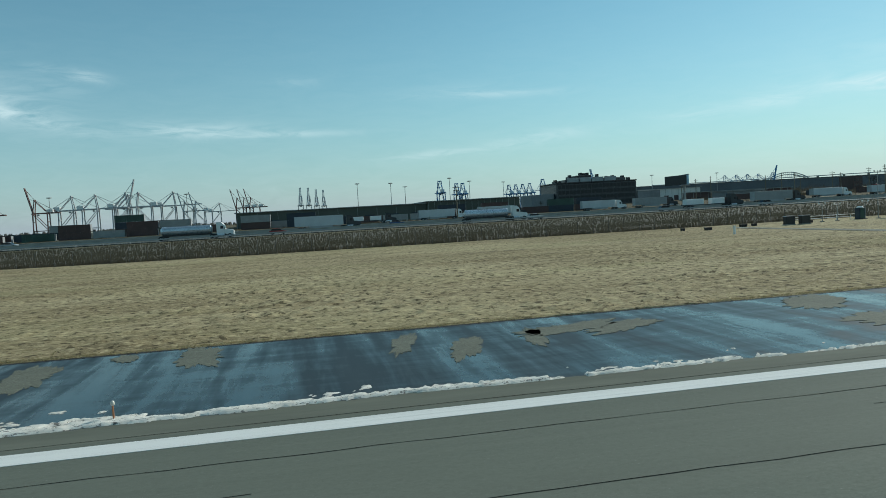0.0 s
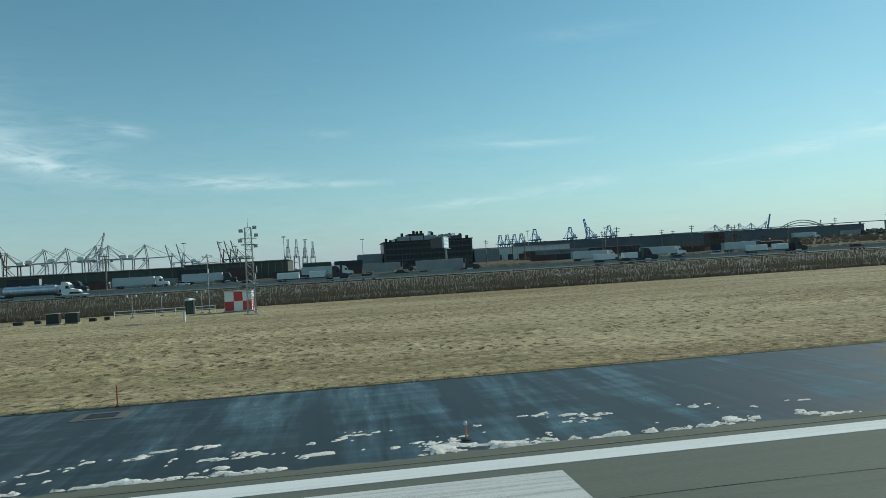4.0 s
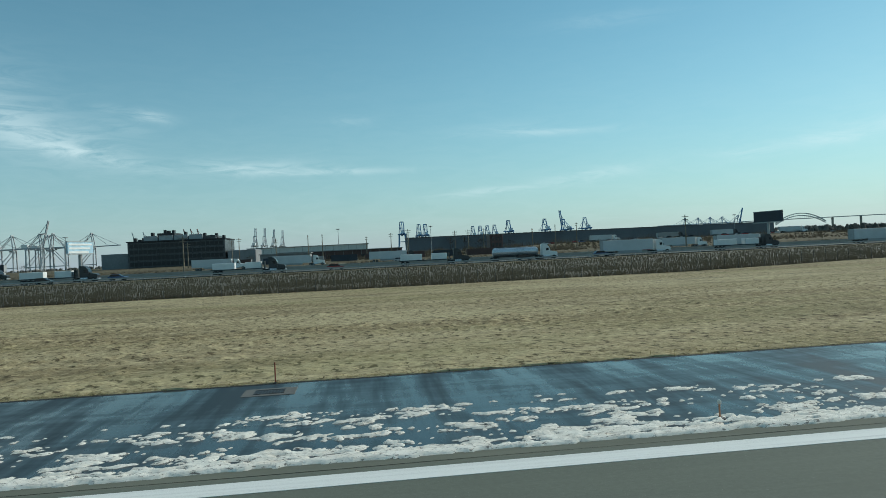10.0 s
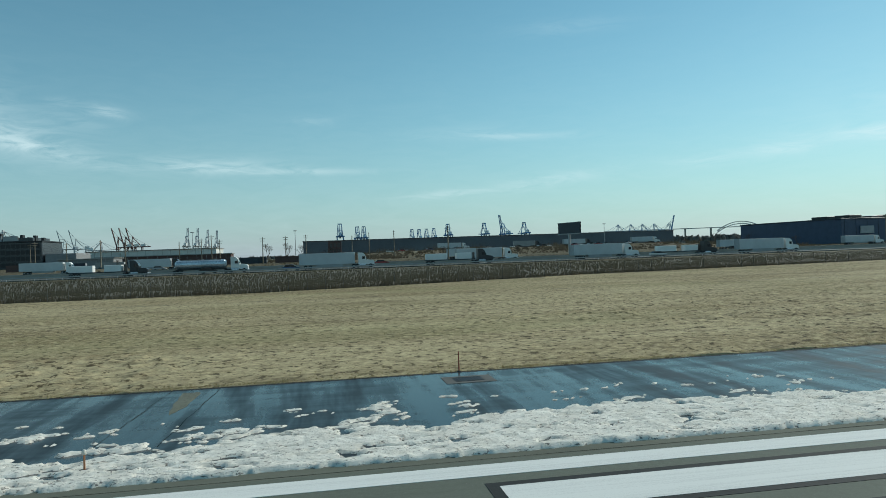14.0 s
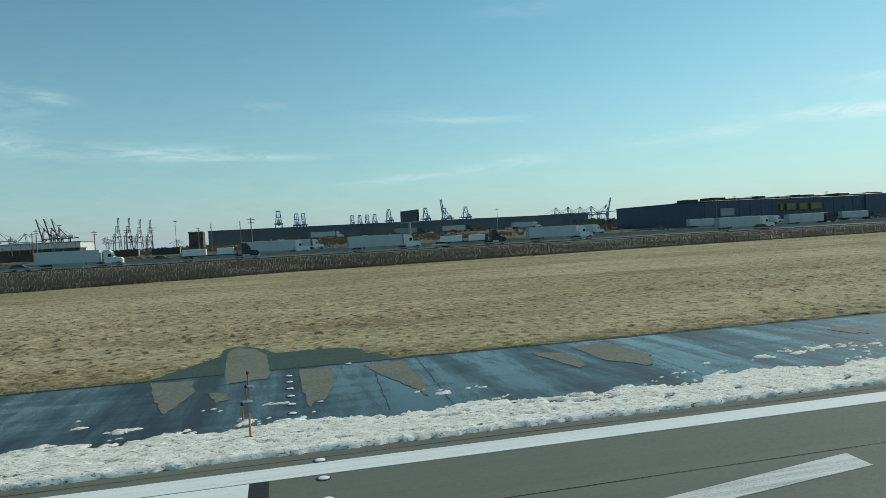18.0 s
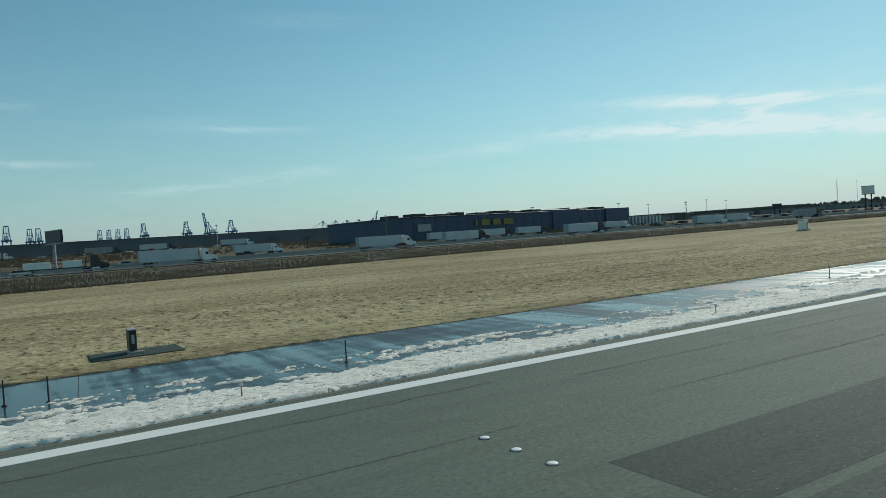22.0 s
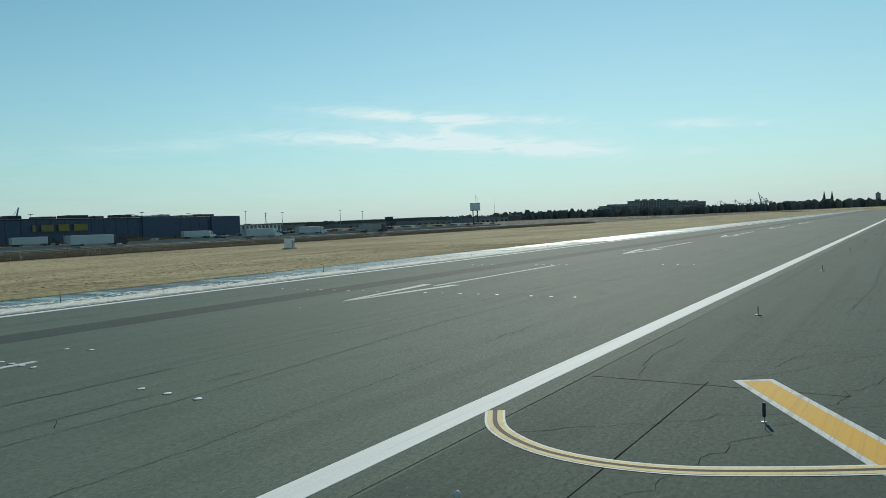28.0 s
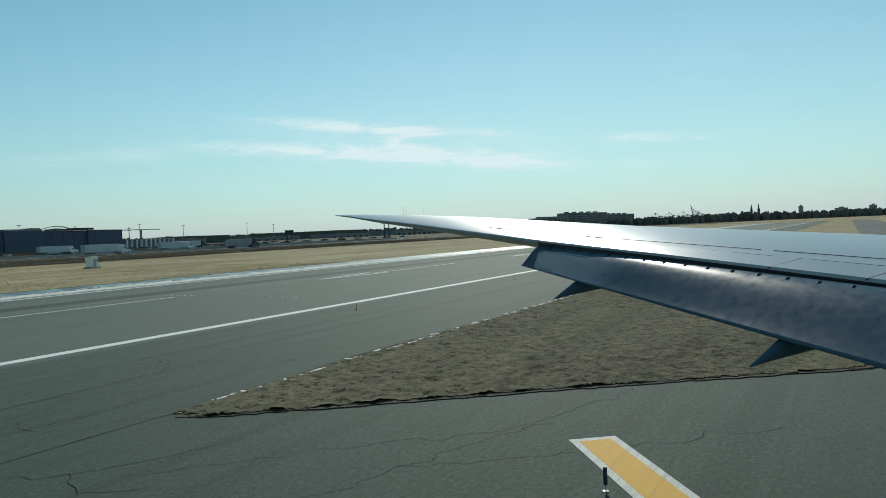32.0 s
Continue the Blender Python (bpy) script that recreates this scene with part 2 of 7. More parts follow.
def wet_asphalt(name):
    """Shoulder pavement under melt water: runnels across the slope, damp dark patches, a film that mirrors the sky, and dry buff stretches."""
    t = Mat(name)
    X, Y = t.axis(0), t.axis(1)
    warp = t.noise(0.5, 4, 0.6)
    big = t.noise(0.12, 5, 0.62, t.mapped((1.5, 0.55, 1)), 0.5)
    run = t.noise(0.30, 5, 0.62, t.mapped((1.0, 0.13, 1)), 0.5)
    thin = t.noise(1.1, 4, 0.6, t.mapped((1.0, 0.10, 1)), 0.3)
    lay = t.noise(0.6, 4, 0.65, t.mapped((0.22, 1.5, 1)))

    def span(x0, x1, soft):
        """1 between two places along the shoulder, slanting with the runnels."""
        u = t.math("SUBTRACT", X, t.math("MULTIPLY", t.math("SUBTRACT", Y, 6.5), 0.8))
        u = t.math("ADD", u, t.math("ADD", t.math("MULTIPLY", t.math("SUBTRACT", warp, 0.5), 5.0), t.math("MULTIPLY", t.math("SUBTRACT", big, 0.5), 12.0)))
        return t.math("MULTIPLY", t.ramp(u, x0 - soft, x0 + soft), t.ramp(u, x1 - soft, x1 + soft, 1.0, 0.0))
    dry = t.math("MULTIPLY", span(146, 183.5, 0.5), 0.45)
    dry = t.math("ADD", dry, t.math("MULTIPLY", span(7.5, 17.5, 3.0), 0.075))
    # a dry strip along the edge line
    strip = t.math("SUBTRACT", t.math("ADD", Y, t.math("MULTIPLY", warp, 0.9)), t.ramp(X, 55, 95, 0.75, 0.0))
    dry = t.math("ADD", dry, t.ramp(strip, 1.45, 1.75, 0.4, 0.0))
    s = t.math("ADD", t.math("MULTIPLY", big, 0.66), t.math("ADD", t.math("MULTIPLY", run, 0.26), t.math("MULTIPLY", warp, 0.08)))
    wet = t.ramp(t.math("SUBTRACT", s, dry), 0.330, 0.345)
    sheet = t.math("ADD", t.ramp(X, 190, 262, -0.05, 0.02), t.ramp(X, 70, 120, 0.045, 0.0))
    f = t.math("ADD", t.math("ADD", t.math("MULTIPLY", run, 0.55), t.math("MULTIPLY", thin, 0.25)), t.math("ADD", t.math("MULTIPLY", lay, 0.20), sheet))
    film = t.math("MULTIPLY", t.ramp(f, 0.44, 0.58), wet)
    grit = t.noise(34, 2, 0.7)
    drycol = t.mix(t.ramp(lay, 0.35, 0.65), (0.115, 0.121, 0.094), (0.150, 0.157, 0.122))
    drycol = t.mix(t.ramp(grit, 0.5, 0.8, 0, 0.4), drycol, (0.19, 0.20, 0.17))
    wetcol = t.mix(t.ramp(thin, 0.35, 0.65), (0.014, 0.018, 0.020), (0.028, 0.033, 0.034))
    col = t.mix(wet, drycol, wetcol)
    rough = t.math("SUBTRACT", t.ramp(wet, 0, 1, 0.9, 0.52), t.math("MULTIPLY", film, 0.36))
    return t.set(col, rough, spec=t.ramp(wet, 0, 1, 0.25, 0.5), bump=grit, strength=0.10, dist=0.004)


def damp_asphalt(name):
    t = Mat(name)
    n1, n2 = t.noise(0.7, 4, 0.6, t.mapped((1.0, 0.25, 1))), t.noise(30, 2, 0.7)
    col = t.mix(t.ramp(n1, 0.35, 0.65), (0.030, 0.036, 0.030), (0.046, 0.053, 0.044))
    return t.set(col, t.ramp(n1, 0.35, 0.65, 0.85, 0.62), spec=0.3, bump=n2, strength=0.12, dist=0.004)


def grass_mat(name, a, b, c, scale=1.0):
    t = Mat(name)
    rows = t.noise(0.16 * scale, 5, 0.6, t.mapped((0.16, 1.0, 1)))
    big = t.noise(0.03 * scale, 4, 0.6, t.mapped((0.5, 1.2, 1)))
    clump = t.noise(1.5 * scale, 4, 0.65, t.mapped((0.6, 1.0, 1)))
    fine = t.noise(4.5 * scale, 4, 0.75, t.mapped((0.7, 1.4, 1)))
    f = t.math("ADD", t.math("MULTIPLY", rows, 0.45), t.math("MULTIPLY", big, 0.55))
    col = t.mix(t.ramp(f, 0.42, 0.57), a, b)
    col = t.mix(t.ramp(clump, 0.52, 0.70, 0, 0.75), col, c)
    col = t.mix(t.ramp(fine, 0.5, 0.72, 0, 0.7), col, tuple(min(1, q * 1.5) for q in b))
    col = t.mix(t.ramp(fine, 0.30, 0.46, 0.75, 0.0), col, tuple(q * 0.45 for q in c))
    fleck = t.noise(2.0 * scale, 3, 0.6, t.mapped((0.9, 0.75, 1)))
    ruts = t.noise(0.8 * scale, 4, 0.7, t.mapped((0.035, 1.0, 1)))
    # dark flecks: shadows among the tussocks, painted into the grass colour
    col = t.mix(t.ramp(fleck, 0.575, 0.62, 0, 0.85), col, tuple(q * 0.34 for q in c))
    col = t.mix(t.ramp(fleck, 0.36, 0.43, 0.6, 0.0), col, tuple(min(1, q * 1.4) for q in b))
    col = t.mix(t.ramp(ruts, 0.57, 0.62, 0, 0.25), col, tuple(q * 0.7 for q in c))
    worn = t.noise(0.09 * scale, 5, 0.7, t.mapped((0.30, 1.3, 1)), 0.5)
    col = t.mix(t.ramp(worn, 0.53, 0.66, 0, 0.45), col, tuple(q * 0.8 for q in c))
    wisp = t.noise(0.7 * scale, 4, 0.7, t.mapped((0.8, 0.8, 1)), 0.4)
    col = t.mix(t.ramp(wisp, 0.56, 0.64, 0, 0.5), col, tuple(q * 0.55 for q in c))
    green = t.noise(0.05 * scale, 4, 0.6, t.mapped((0.4, 1.5, 1)), 0.5)
    col = t.mix(t.ramp(green, 0.50, 0.66, 0, 0.22), col, (b[0] * 0.68, b[1] * 0.82, b[2] * 0.62))
    h = t.math("ADD", t.math("MULTIPLY", clump, 0.6), t.math("MULTIPLY", fine, 0.4))
    return t.set(col, 0.95, spec=0.1, bump=h, strength=0.9, dist=0.12)


def paint_mat(name, color, wear, under=(0.09, 0.092, 0.085)):
    t = Mat(name)
    n1 = t.noise(2.6, 5, 0.8, t.mapped((0.03, 1.6, 1)))
    n2 = t.noise(26, 3, 0.7)
    f = t.math("ADD", t.math("MULTIPLY", n1, 0.6), t.math("MULTIPLY", n2, 0.4))
    col = t.mix(t.ramp(f, 0.48, 0.66, 0, wear), color, under)
    return t.set(col, 0.75, spec=0.3, bump=n2, strength=0.2, dist=0.003)


def snow_mat():
    t = Mat("old_snow")
    n1 = t.noise(1.1, 5, 0.65)
    n2 = t.noise(9, 4, 0.75)
    col = t.mix(t.ramp(n1, 0.35, 0.65), (0.82, 0.79, 0.71), (0.68, 0.64, 0.56))
    col = t.mix(t.ramp(n2, 0.60, 0.72, 0, 0.55), col, (0.26, 0.24, 0.20))
    n3 = t.noise(9, 3, 0.7, t.mapped((0.6, 1.4, 1)))
    col = t.mix(t.ramp(n3, 0.585, 0.63, 0, 0.85), col, (0.10, 0.09, 0.08))
    return t.set(col, 0.8, spec=0.2, bump=t.math("ADD", n1, n2), strength=0.7, dist=0.05)


def blade_mat(name, a, b):
    """Dry blades that let half of the light through."""
    t = Mat(name)
    col = t.mix(t.island, a, b)
    t.set(col, 0.9, spec=0.1)
    tl, mx, out = t.n("ShaderNodeBsdfTranslucent"), t.n("ShaderNodeMixShader"), t.nt.nodes["Material Output"]
    t.put(tl.inputs["Color"], col)
    mx.inputs[0].default_value = 0.5
    t.nt.links.new(t.b.outputs[0], mx.inputs[1])
    t.nt.links.new(tl.outputs[0], mx.inputs[2])
    t.nt.links.new(mx.outputs[0], out.inputs["Surface"])
    return t.m


def metal_skin(name, color, rough):
    t = Mat(name)
    n1 = t.noise(0.7, 5, 0.6, t.mapped((1, 1, 3)))
    n2 = t.noise(5, 4, 0.7)
    col = t.mix(t.ramp(n1, 0.35, 0.68), color, tuple(c * 0.94 for c in color))
    col = t.mix(t.ramp(n2, 0.62, 0.80, 0, 0.25), col, tuple(c * 0.8 for c in color))
    return t.set(col, t.ramp(n2, 0.3, 0.7, rough - 0.02, rough + 0.02), 0.0, spec=0.5, bump=n2, strength=0.012, dist=0.01)


RUNWAY = asphalt("runway_asphalt", (0.080, 0.104, 0.082), (0.109, 0.137, 0.107), edge=(0.136, 0.140, 0.112))
BAND = asphalt("dark_asphalt_band", (0.033, 0.047, 0.039), (0.047, 0.064, 0.053))
TAXI = asphalt("taxiway_asphalt", (0.041, 0.064, 0.049), (0.057, 0.085, 0.066), 0.2, 0.55, smear=0.95)
PATCHED = asphalt("resurfaced_asphalt", (0.048, 0.064, 0.052), (0.068, 0.088, 0.070))
BUFF = asphalt("dry_shoulder_asphalt", (0.135, 0.14, 0.108), (0.172, 0.177, 0.136), 0.3, 0.6)
TRACK = asphalt("track_asphalt", (0.15, 0.152, 0.118), (0.205, 0.205, 0.165))
ROAD = asphalt("road_asphalt", (0.062, 0.07, 0.064), (0.105, 0.115, 0.105))
SHOULDER = wet_asphalt("wet_shoulder_asphalt")
DAMP = damp_asphalt("damp_shoulder_asphalt")
GRASS = grass_mat("dry_winter_grass", (0.255, 0.2, 0.108), (0.425, 0.355, 0.21), (0.172, 0.13, 0.074))
GRASS2 = grass_mat("short_brown_grass", (0.092, 0.084, 0.052), (0.150, 0.136, 0.084), (0.048, 0.044, 0.030), 1.5)
SCRUB = grass_mat("far_scrub", (0.098, 0.084, 0.054), (0.17, 0.142, 0.092), (0.066, 0.056, 0.036), 0.35)

BLADE = blade_mat("straw_blades", (0.24, 0.195, 0.1), (0.4, 0.35, 0.2))
REED = plain("brown_reed_litter", (0.11, 0.098, 0.071), 0.95, vary=0.5, scale=0.5)
REEDB = blade_mat("brown_reeds", (0.115, 0.101, 0.071), (0.155, 0.137, 0.098))
SNOW = snow_mat()
WHITE = paint_mat("white_marking_paint", (0.74, 0.74, 0.70), 0.25)
WORN = paint_mat("worn_white_marking_paint", (0.60, 0.60, 0.56), 0.75)
YELLOW = paint_mat("yellow_marking_paint", (0.64, 0.35, 0.025), 0.42, (0.30, 0.17, 0.05))
CREAM = paint_mat("faded_yellow_paint", (0.70, 0.55, 0.26), 0.3)
BLACKP = paint_mat("black_marking_paint", (0.020, 0.021, 0.020), 0.3)
SEAL = Mat("crack_sealant").set((0.026, 0.028, 0.026), 1.0, spec=0.0)
CONCRETE = plain("concrete", (0.30, 0.285, 0.25), 0.9, vary=0.3)
CONC_D = plain("damp_concrete", (0.11, 0.108, 0.098), 0.85, vary=0.35)
IRON = plain("cast_iron", (0.03, 0.03, 0.03), 0.6, 0.3)
GALV = plain("galvanised_steel", (0.34, 0.35, 0.35), 0.5, 0.5)
STAKE = plain("faded_red_stake", (0.30, 0.085, 0.05), 0.8)
FENCEM = plain("weathered_fence_wire", (0.10, 0.095, 0.085), 0.8)
WOODP = plain("grey_timber", (0.20, 0.165, 0.12), 0.85, vary=0.4)
ORANGE = plain("orange_marker", (0.42, 0.17, 0.075), 0.6)
BLUEM = plain("blue_marker", (0.012, 0.03, 0.06), 0.5)
GLOBE = plain("lamp_glass", (0.58, 0.56, 0.5), 0.15, vary=0.1)
BLACK = plain("black_paint", (0.018, 0.018, 0.020), 0.5)
WHITEP = plain("white_paint", (0.76, 0.76, 0.73), 0.5, vary=0.12)
GREYP = plain("grey_paint", (0.34, 0.35, 0.35), 0.6)
RED = plain("red_paint", (0.50, 0.05, 0.05), 0.55)
CRANE_G = plain("pale_crane_steel", (0.42, 0.43, 0.44), 0.6)
CRANE_R = plain("red_crane_steel", (0.17, 0.092, 0.08), 0.6)
CRANE_B = plain("blue_crane_steel", (0.12, 0.25, 0.42), 0.6)
TRAILER = plain("trailer_white", (0.52, 0.54, 0.54), 0.5, vary=0.12)
TRUCKD = plain("dark_truck_paint", (0.03, 0.035, 0.04), 0.35)
CHROME = plain("polished_tank", (0.62, 0.64, 0.66), 0.3, 0.7)
RUBBER = plain("tyre_rubber", (0.02, 0.02, 0.02), 0.85)
GLASSD = plain("dark_window_glass", (0.02, 0.025, 0.03), 0.08, vary=0.1)
BOXR = plain("rust_red_container", (0.088, 0.048, 0.042), 0.65, vary=0.3)
BOXB = plain("dark_blue_container", (0.034, 0.042, 0.056), 0.65, vary=0.3)
BOXG = plain("green_container", (0.045, 0.08, 0.062), 0.65, vary=0.3)
BOXW = plain("grey_container", (0.30, 0.30, 0.29), 0.65, vary=0.2)
DARKB = plain("dark_glass_block", (0.042, 0.047, 0.054), 0.3, vary=0.35, scale=0.3)
SHED_G = plain("grey_green_cladding", (0.085, 0.090, 0.072), 0.7, vary=0.25, scale=0.4)
SHED_W = plain("white_cladding", (0.66, 0.66, 0.62), 0.7, vary=0.12)
# dark wall lifted to blue-grey: distance haze put into its colour
WAREH = plain("hazed_warehouse_wall", (0.135, 0.145, 0.16), 0.85, vary=0.3, scale=0.1)
GLASSB = plain("smoked_glass", (0.012, 0.013, 0.016), 0.45, vary=0.3)
ROOF = plain("pale_flat_roof", (0.30, 0.30, 0.29), 0.8)
# dark blue, paled and dulled by haze worked into the base colour
BLUEW = plain("hazed_blue_cladding", (0.048, 0.072, 0.125), 0.55, vary=0.2)
SIGNY = plain("yellow_sign", (0.240, 0.186, 0.036), 0.5)
NAVY = plain("navy_board", (0.020, 0.030, 0.045), 0.5)
BILL = plain("pale_blue_panel", (0.42, 0.60, 0.70), 0.5)
TREE = plain("bare_branches", (0.075, 0.060, 0.048), 0.9, vary=0.3)
# far woods and far walls: both colours lightened to paint in haze
FARWOOD = blade_mat("far_woods", (0.15, 0.145, 0.13), (0.27, 0.26, 0.235))
FARBLD = plain("hazed_building_wall", (0.23, 0.232, 0.235), 0.8, vary=0.3, scale=0.1)
STONE = plain("brown_stone", (0.10, 0.085, 0.075), 0.8)
SKIN = metal_skin("wing_skin", (0.35, 0.375, 0.395), 0.30)
# dark flap paint; the blue of reflected sky is put into its base colour
SKIN_D = plain("sky_tinted_flap_skin", (0.070, 0.112, 0.150), 0.32, vary=0.08, scale=0.8, bump=0.0)
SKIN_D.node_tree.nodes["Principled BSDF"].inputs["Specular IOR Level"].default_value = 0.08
CARS = [plain("car_paint_" + n, c, 0.3, vary=0.1) for n, c in (("white", (0.65, 0.65, 0.64)), ("silver", (0.36, 0.37, 0.38)), ("black", (0.02, 0.02, 0.022)), ("red", (0.28, 0.03, 0.03)), ("blue", (0.04, 0.08, 0.18)))]

# ---- mesh helpers ----


class MB:
    """Collects vertices and faces for one mesh."""

    def __init__(self):
        self.v, self.f = [], []

    def add(self, vs, fs):
        o = len(self.v)
        self.v += [tuple(v) for v in vs]
        self.f += [tuple(i + o for i in f) for f in fs]
        return self

    def box(self, x0, x1, y0, y1, z0, z1):
        return self.add([(x0, y0, z0), (x1, y0, z0), (x1, y1, z0), (x0, y1, z0), (x0, y0, z1), (x1, y0, z1), (x1, y1, z1), (x0, y1, z1)],
                        [(3, 2, 1, 0), (4, 5, 6, 7), (0, 1, 5, 4), (1, 2, 6, 5), (2, 3, 7, 6), (3, 0, 4, 7)])

    def slab(self, x0, x1, y0, y1, z0, z1, c):
        """A box with chamfered upright and top edges."""
        q = [(x0 + c, y0), (x1 - c, y0), (x1, y0 + c), (x1, y1 - c), (x1 - c, y1), (x0 + c, y1), (x0, y1 - c), (x0, y0 + c)]
        mx, my = (x0 + x1) / 2, (y0 + y1) / 2
        sx, sy = 1 - 2 * c / (x1 - x0), 1 - 2 * c / (y1 - y0)
        top = [(mx + (x - mx) * sx, my + (y - my) * sy, z1) for x, y in q]
        vs = [(x, y, z0) for x, y in q] + [(x, y, z1 - c) for x, y in q] + top
        fs = [tuple(range(7, -1, -1)), tuple(range(16, 24))]
        for r in (0, 8):
            fs += [(r + i, r + (i + 1) % 8, r + 8 + (i + 1) % 8, r + 8 + i) for i in range(8)]
        return self.add(vs, fs)

    def prism(self, pts, z0, z1):
        n = len(pts)
        return self.add([(x, y, z0) for x, y in pts] + [(x, y, z1) for x, y in pts],
                        [tuple(range(n - 1, -1, -1)), tuple(range(n, 2 * n))] + [(i, (i + 1) % n, n + (i + 1) % n, n + i) for i in range(n)])

    def side(self, pts, y0, y1):
        """An outline in x and z, drawn out along y."""
        n = len(pts)
        return self.add([(x, y0, z) for x, z in pts] + [(x, y1, z) for x, z in pts],
                        [tuple(range(n)), tuple(range(2 * n - 1, n - 1, -1))] + [((i + 1) % n, i, n + i, n + (i + 1) % n) for i in range(n)])

    def tube(self, a, b, r0, r1=None, seg=8):
        a, b = Vector(a), Vector(b)
        r1 = r0 if r1 is None else r1
        d = (b - a).normalized()
        u = d.orthogonal().normalized()
        w = d.cross(u)
        ring = lambda c, r: [c + u * (r * math.cos(6.28318 * i / seg)) + w * (r * math.sin(6.28318 * i / seg)) for i in range(seg)]
        return self.add(ring(a, r0) + ring(b, r1), [tuple(range(seg - 1, -1, -1)), tuple(range(seg, 2 * seg))] + [(i, (i + 1) % seg, seg + (i + 1) % seg, seg + i) for i in range(seg)])

    def lathe(self, rz, seg=12, c=(0, 0)):
        n = len(rz)
        vs = [(c[0] + r * math.cos(6.28318 * i / seg), c[1] + r * math.sin(6.28318 * i / seg), z) for r, z in rz for i in range(seg)]
        fs = [(k * seg + i, k * seg + (i + 1) % seg, (k + 1) * seg + (i + 1) % seg, (k + 1) * seg + i) for k in range(n - 1) for i in range(seg)]
        return self.add(vs, fs + [tuple(range(seg - 1, -1, -1)), tuple(range((n - 1) * seg, n * seg))])

    def beam(self, a, b, w):
        return self.tube(a, b, w * 0.74, w * 0.74, 4)

    def mesh(self, name, mat, smooth=False):
        me = bpy.data.meshes.new(name)
        me.from_pydata(self.v, [], self.f)
        me.materials.append(mat)
        if smooth:
            me.polygons.foreach_set("use_smooth", [True] * len(me.polygons))
        me.update()
        return me


def part(name, mb, mat, parent=None, label="", at=None, smooth=False):
    ob = new(name, mb.mesh(name, mat, smooth))
    if parent is not None:
        ob.parent = parent
    if at is not None:
        ob.matrix_basis = at
    if label:
        ob["label"] = label
    return ob


def thing(name, label, category, at=None, group="", kind=""):
    ob = new(name)
    ob.empty_display_size = 0.2
    if at is not None:
        ob.matrix_basis = at
    return tagged(ob, label, category, group, kind)


def setting(name, mb, mat, label, category, smooth=False):
    return tagged(part(name, mb, mat, smooth=smooth), label, category, kind="structure")


def fbm(x, y, octaves=4, seed=0):
    """Smooth value noise on arrays, about 0 to 1."""
    out, amp, tot = np.zeros_like(x), 1.0, 0.0
    for o in range(octaves):
        xi, yi = np.floor(x), np.floor(y)
        fx, fy = x - xi, y - yi
        fx, fy = fx * fx * (3 - 2 * fx), fy * fy * (3 - 2 * fy)

        def h(a, b):
            s = np.sin(a * 127.1 + b * 311.7 + seed * 17.3 + o * 53.9) * 43758.5453
            return s - np.floor(s)
        v = (h(xi, yi) * (1 - fx) + h(xi + 1, yi) * fx) * (1 - fy) + (h(xi, yi + 1) * (1 - fx) + h(xi + 1, yi + 1) * fx) * fy
        out, tot = out + amp * v, tot + amp
        amp, x, y = amp * 0.5, x * 2.03 + 7.1, y * 2.03 + 3.7
    return out / tot


def land(y):
    """Height of the ground: level airfield, then a bank up to the highway and the port."""
    return float(np.interp(y, [100, 118, 150, 275, 385, 520], [-0.03, 0.15, 2.2, 2.8, 4.6, 5.0]))


def berm(x, y):
    """Height of the earth embankment that carries a yard road in front of the long warehouse."""
    return float(np.interp(y, [312, 345, 385, 440, 475], [0, 0.25, 1, 1, 0]) * np.interp(x, [325, 400, 560, 604], [0, 1, 1, 0]) * 2.7)


def fence_y(x):
    """The perimeter fence runs beside the runway, then bends away towards the highway."""
    return np.interp(x, [-400, -60, -10, 60, 200, 335, 400, 480, 600, 760, 900], [112.0, 110.0, 104.5, 103.0, 100.0, 99.5, 116.5, 121.0, 126.0, 130.0, 132.0])


# ---- ground ----
EDGE, WIDTH = 13.95, 45.7
rng = random.Random(7)


def build_ground():
    xs = [-4500, -2500, -1200, -600, -300, -150] + list(range(-120, 780, 30)) + [820, 900, 1100, 1500, 2200, 3200, 4800]
    ys = [-4500, -2000, -700, -300, -150, -90, EDGE, 30, 45, 60, 75, 90, 100, 106, 112, 118, 126, 134, 142, 150, 200, 275, 330, 385, 450, 520, 900, 1500, 2500, 4500]
    mb = MB()
    for y in ys:
        for x in xs:
            z = land(y) + (0.0 if y < 80 or y > 520 else 0.10 * (noise.noise(Vector((x * 0.02, y * 0.05, 3))) - 0.2))
            mb.v.append((x, y, z))
    n = len(xs)
    mb.f = [(r * n + c, r * n + c + 1, (r + 1) * n + c + 1, (r + 1) * n + c) for r in range(len(ys) - 1) for c in range(n - 1)]
    ob = setting("ground", mb, GRASS, "dry straw-coloured winter grass, mown in rows", "grass", True)
    ob.data.materials.append(SCRUB)
    for i, pl in enumerate(ob.data.polygons):
        if pl.center.y > float(fence_y(pl.center.x)) + 4:
            pl.material_index = 1
    return ob


build_ground()
pave = lambda name, x0, x1, y0, y1, mat, label, z1=0.0: setting(name, MB().box(x0, x1, y0, y1, z1 - 0.3, z1), mat, label, "pavement")
pave("runway", -500, 1500, -46.6, 0.35, RUNWAY, "grey asphalt runway with faint lengthwise joints")
pave("shoulder", -500, 1500, 0.35, EDGE, SHOULDER, "asphalt shoulder, mostly wet, mirroring the sky")
pave("shoulder_near", -500, 1500, -62.0, -46.6, TAXI, "dark cracked asphalt beside the runway")
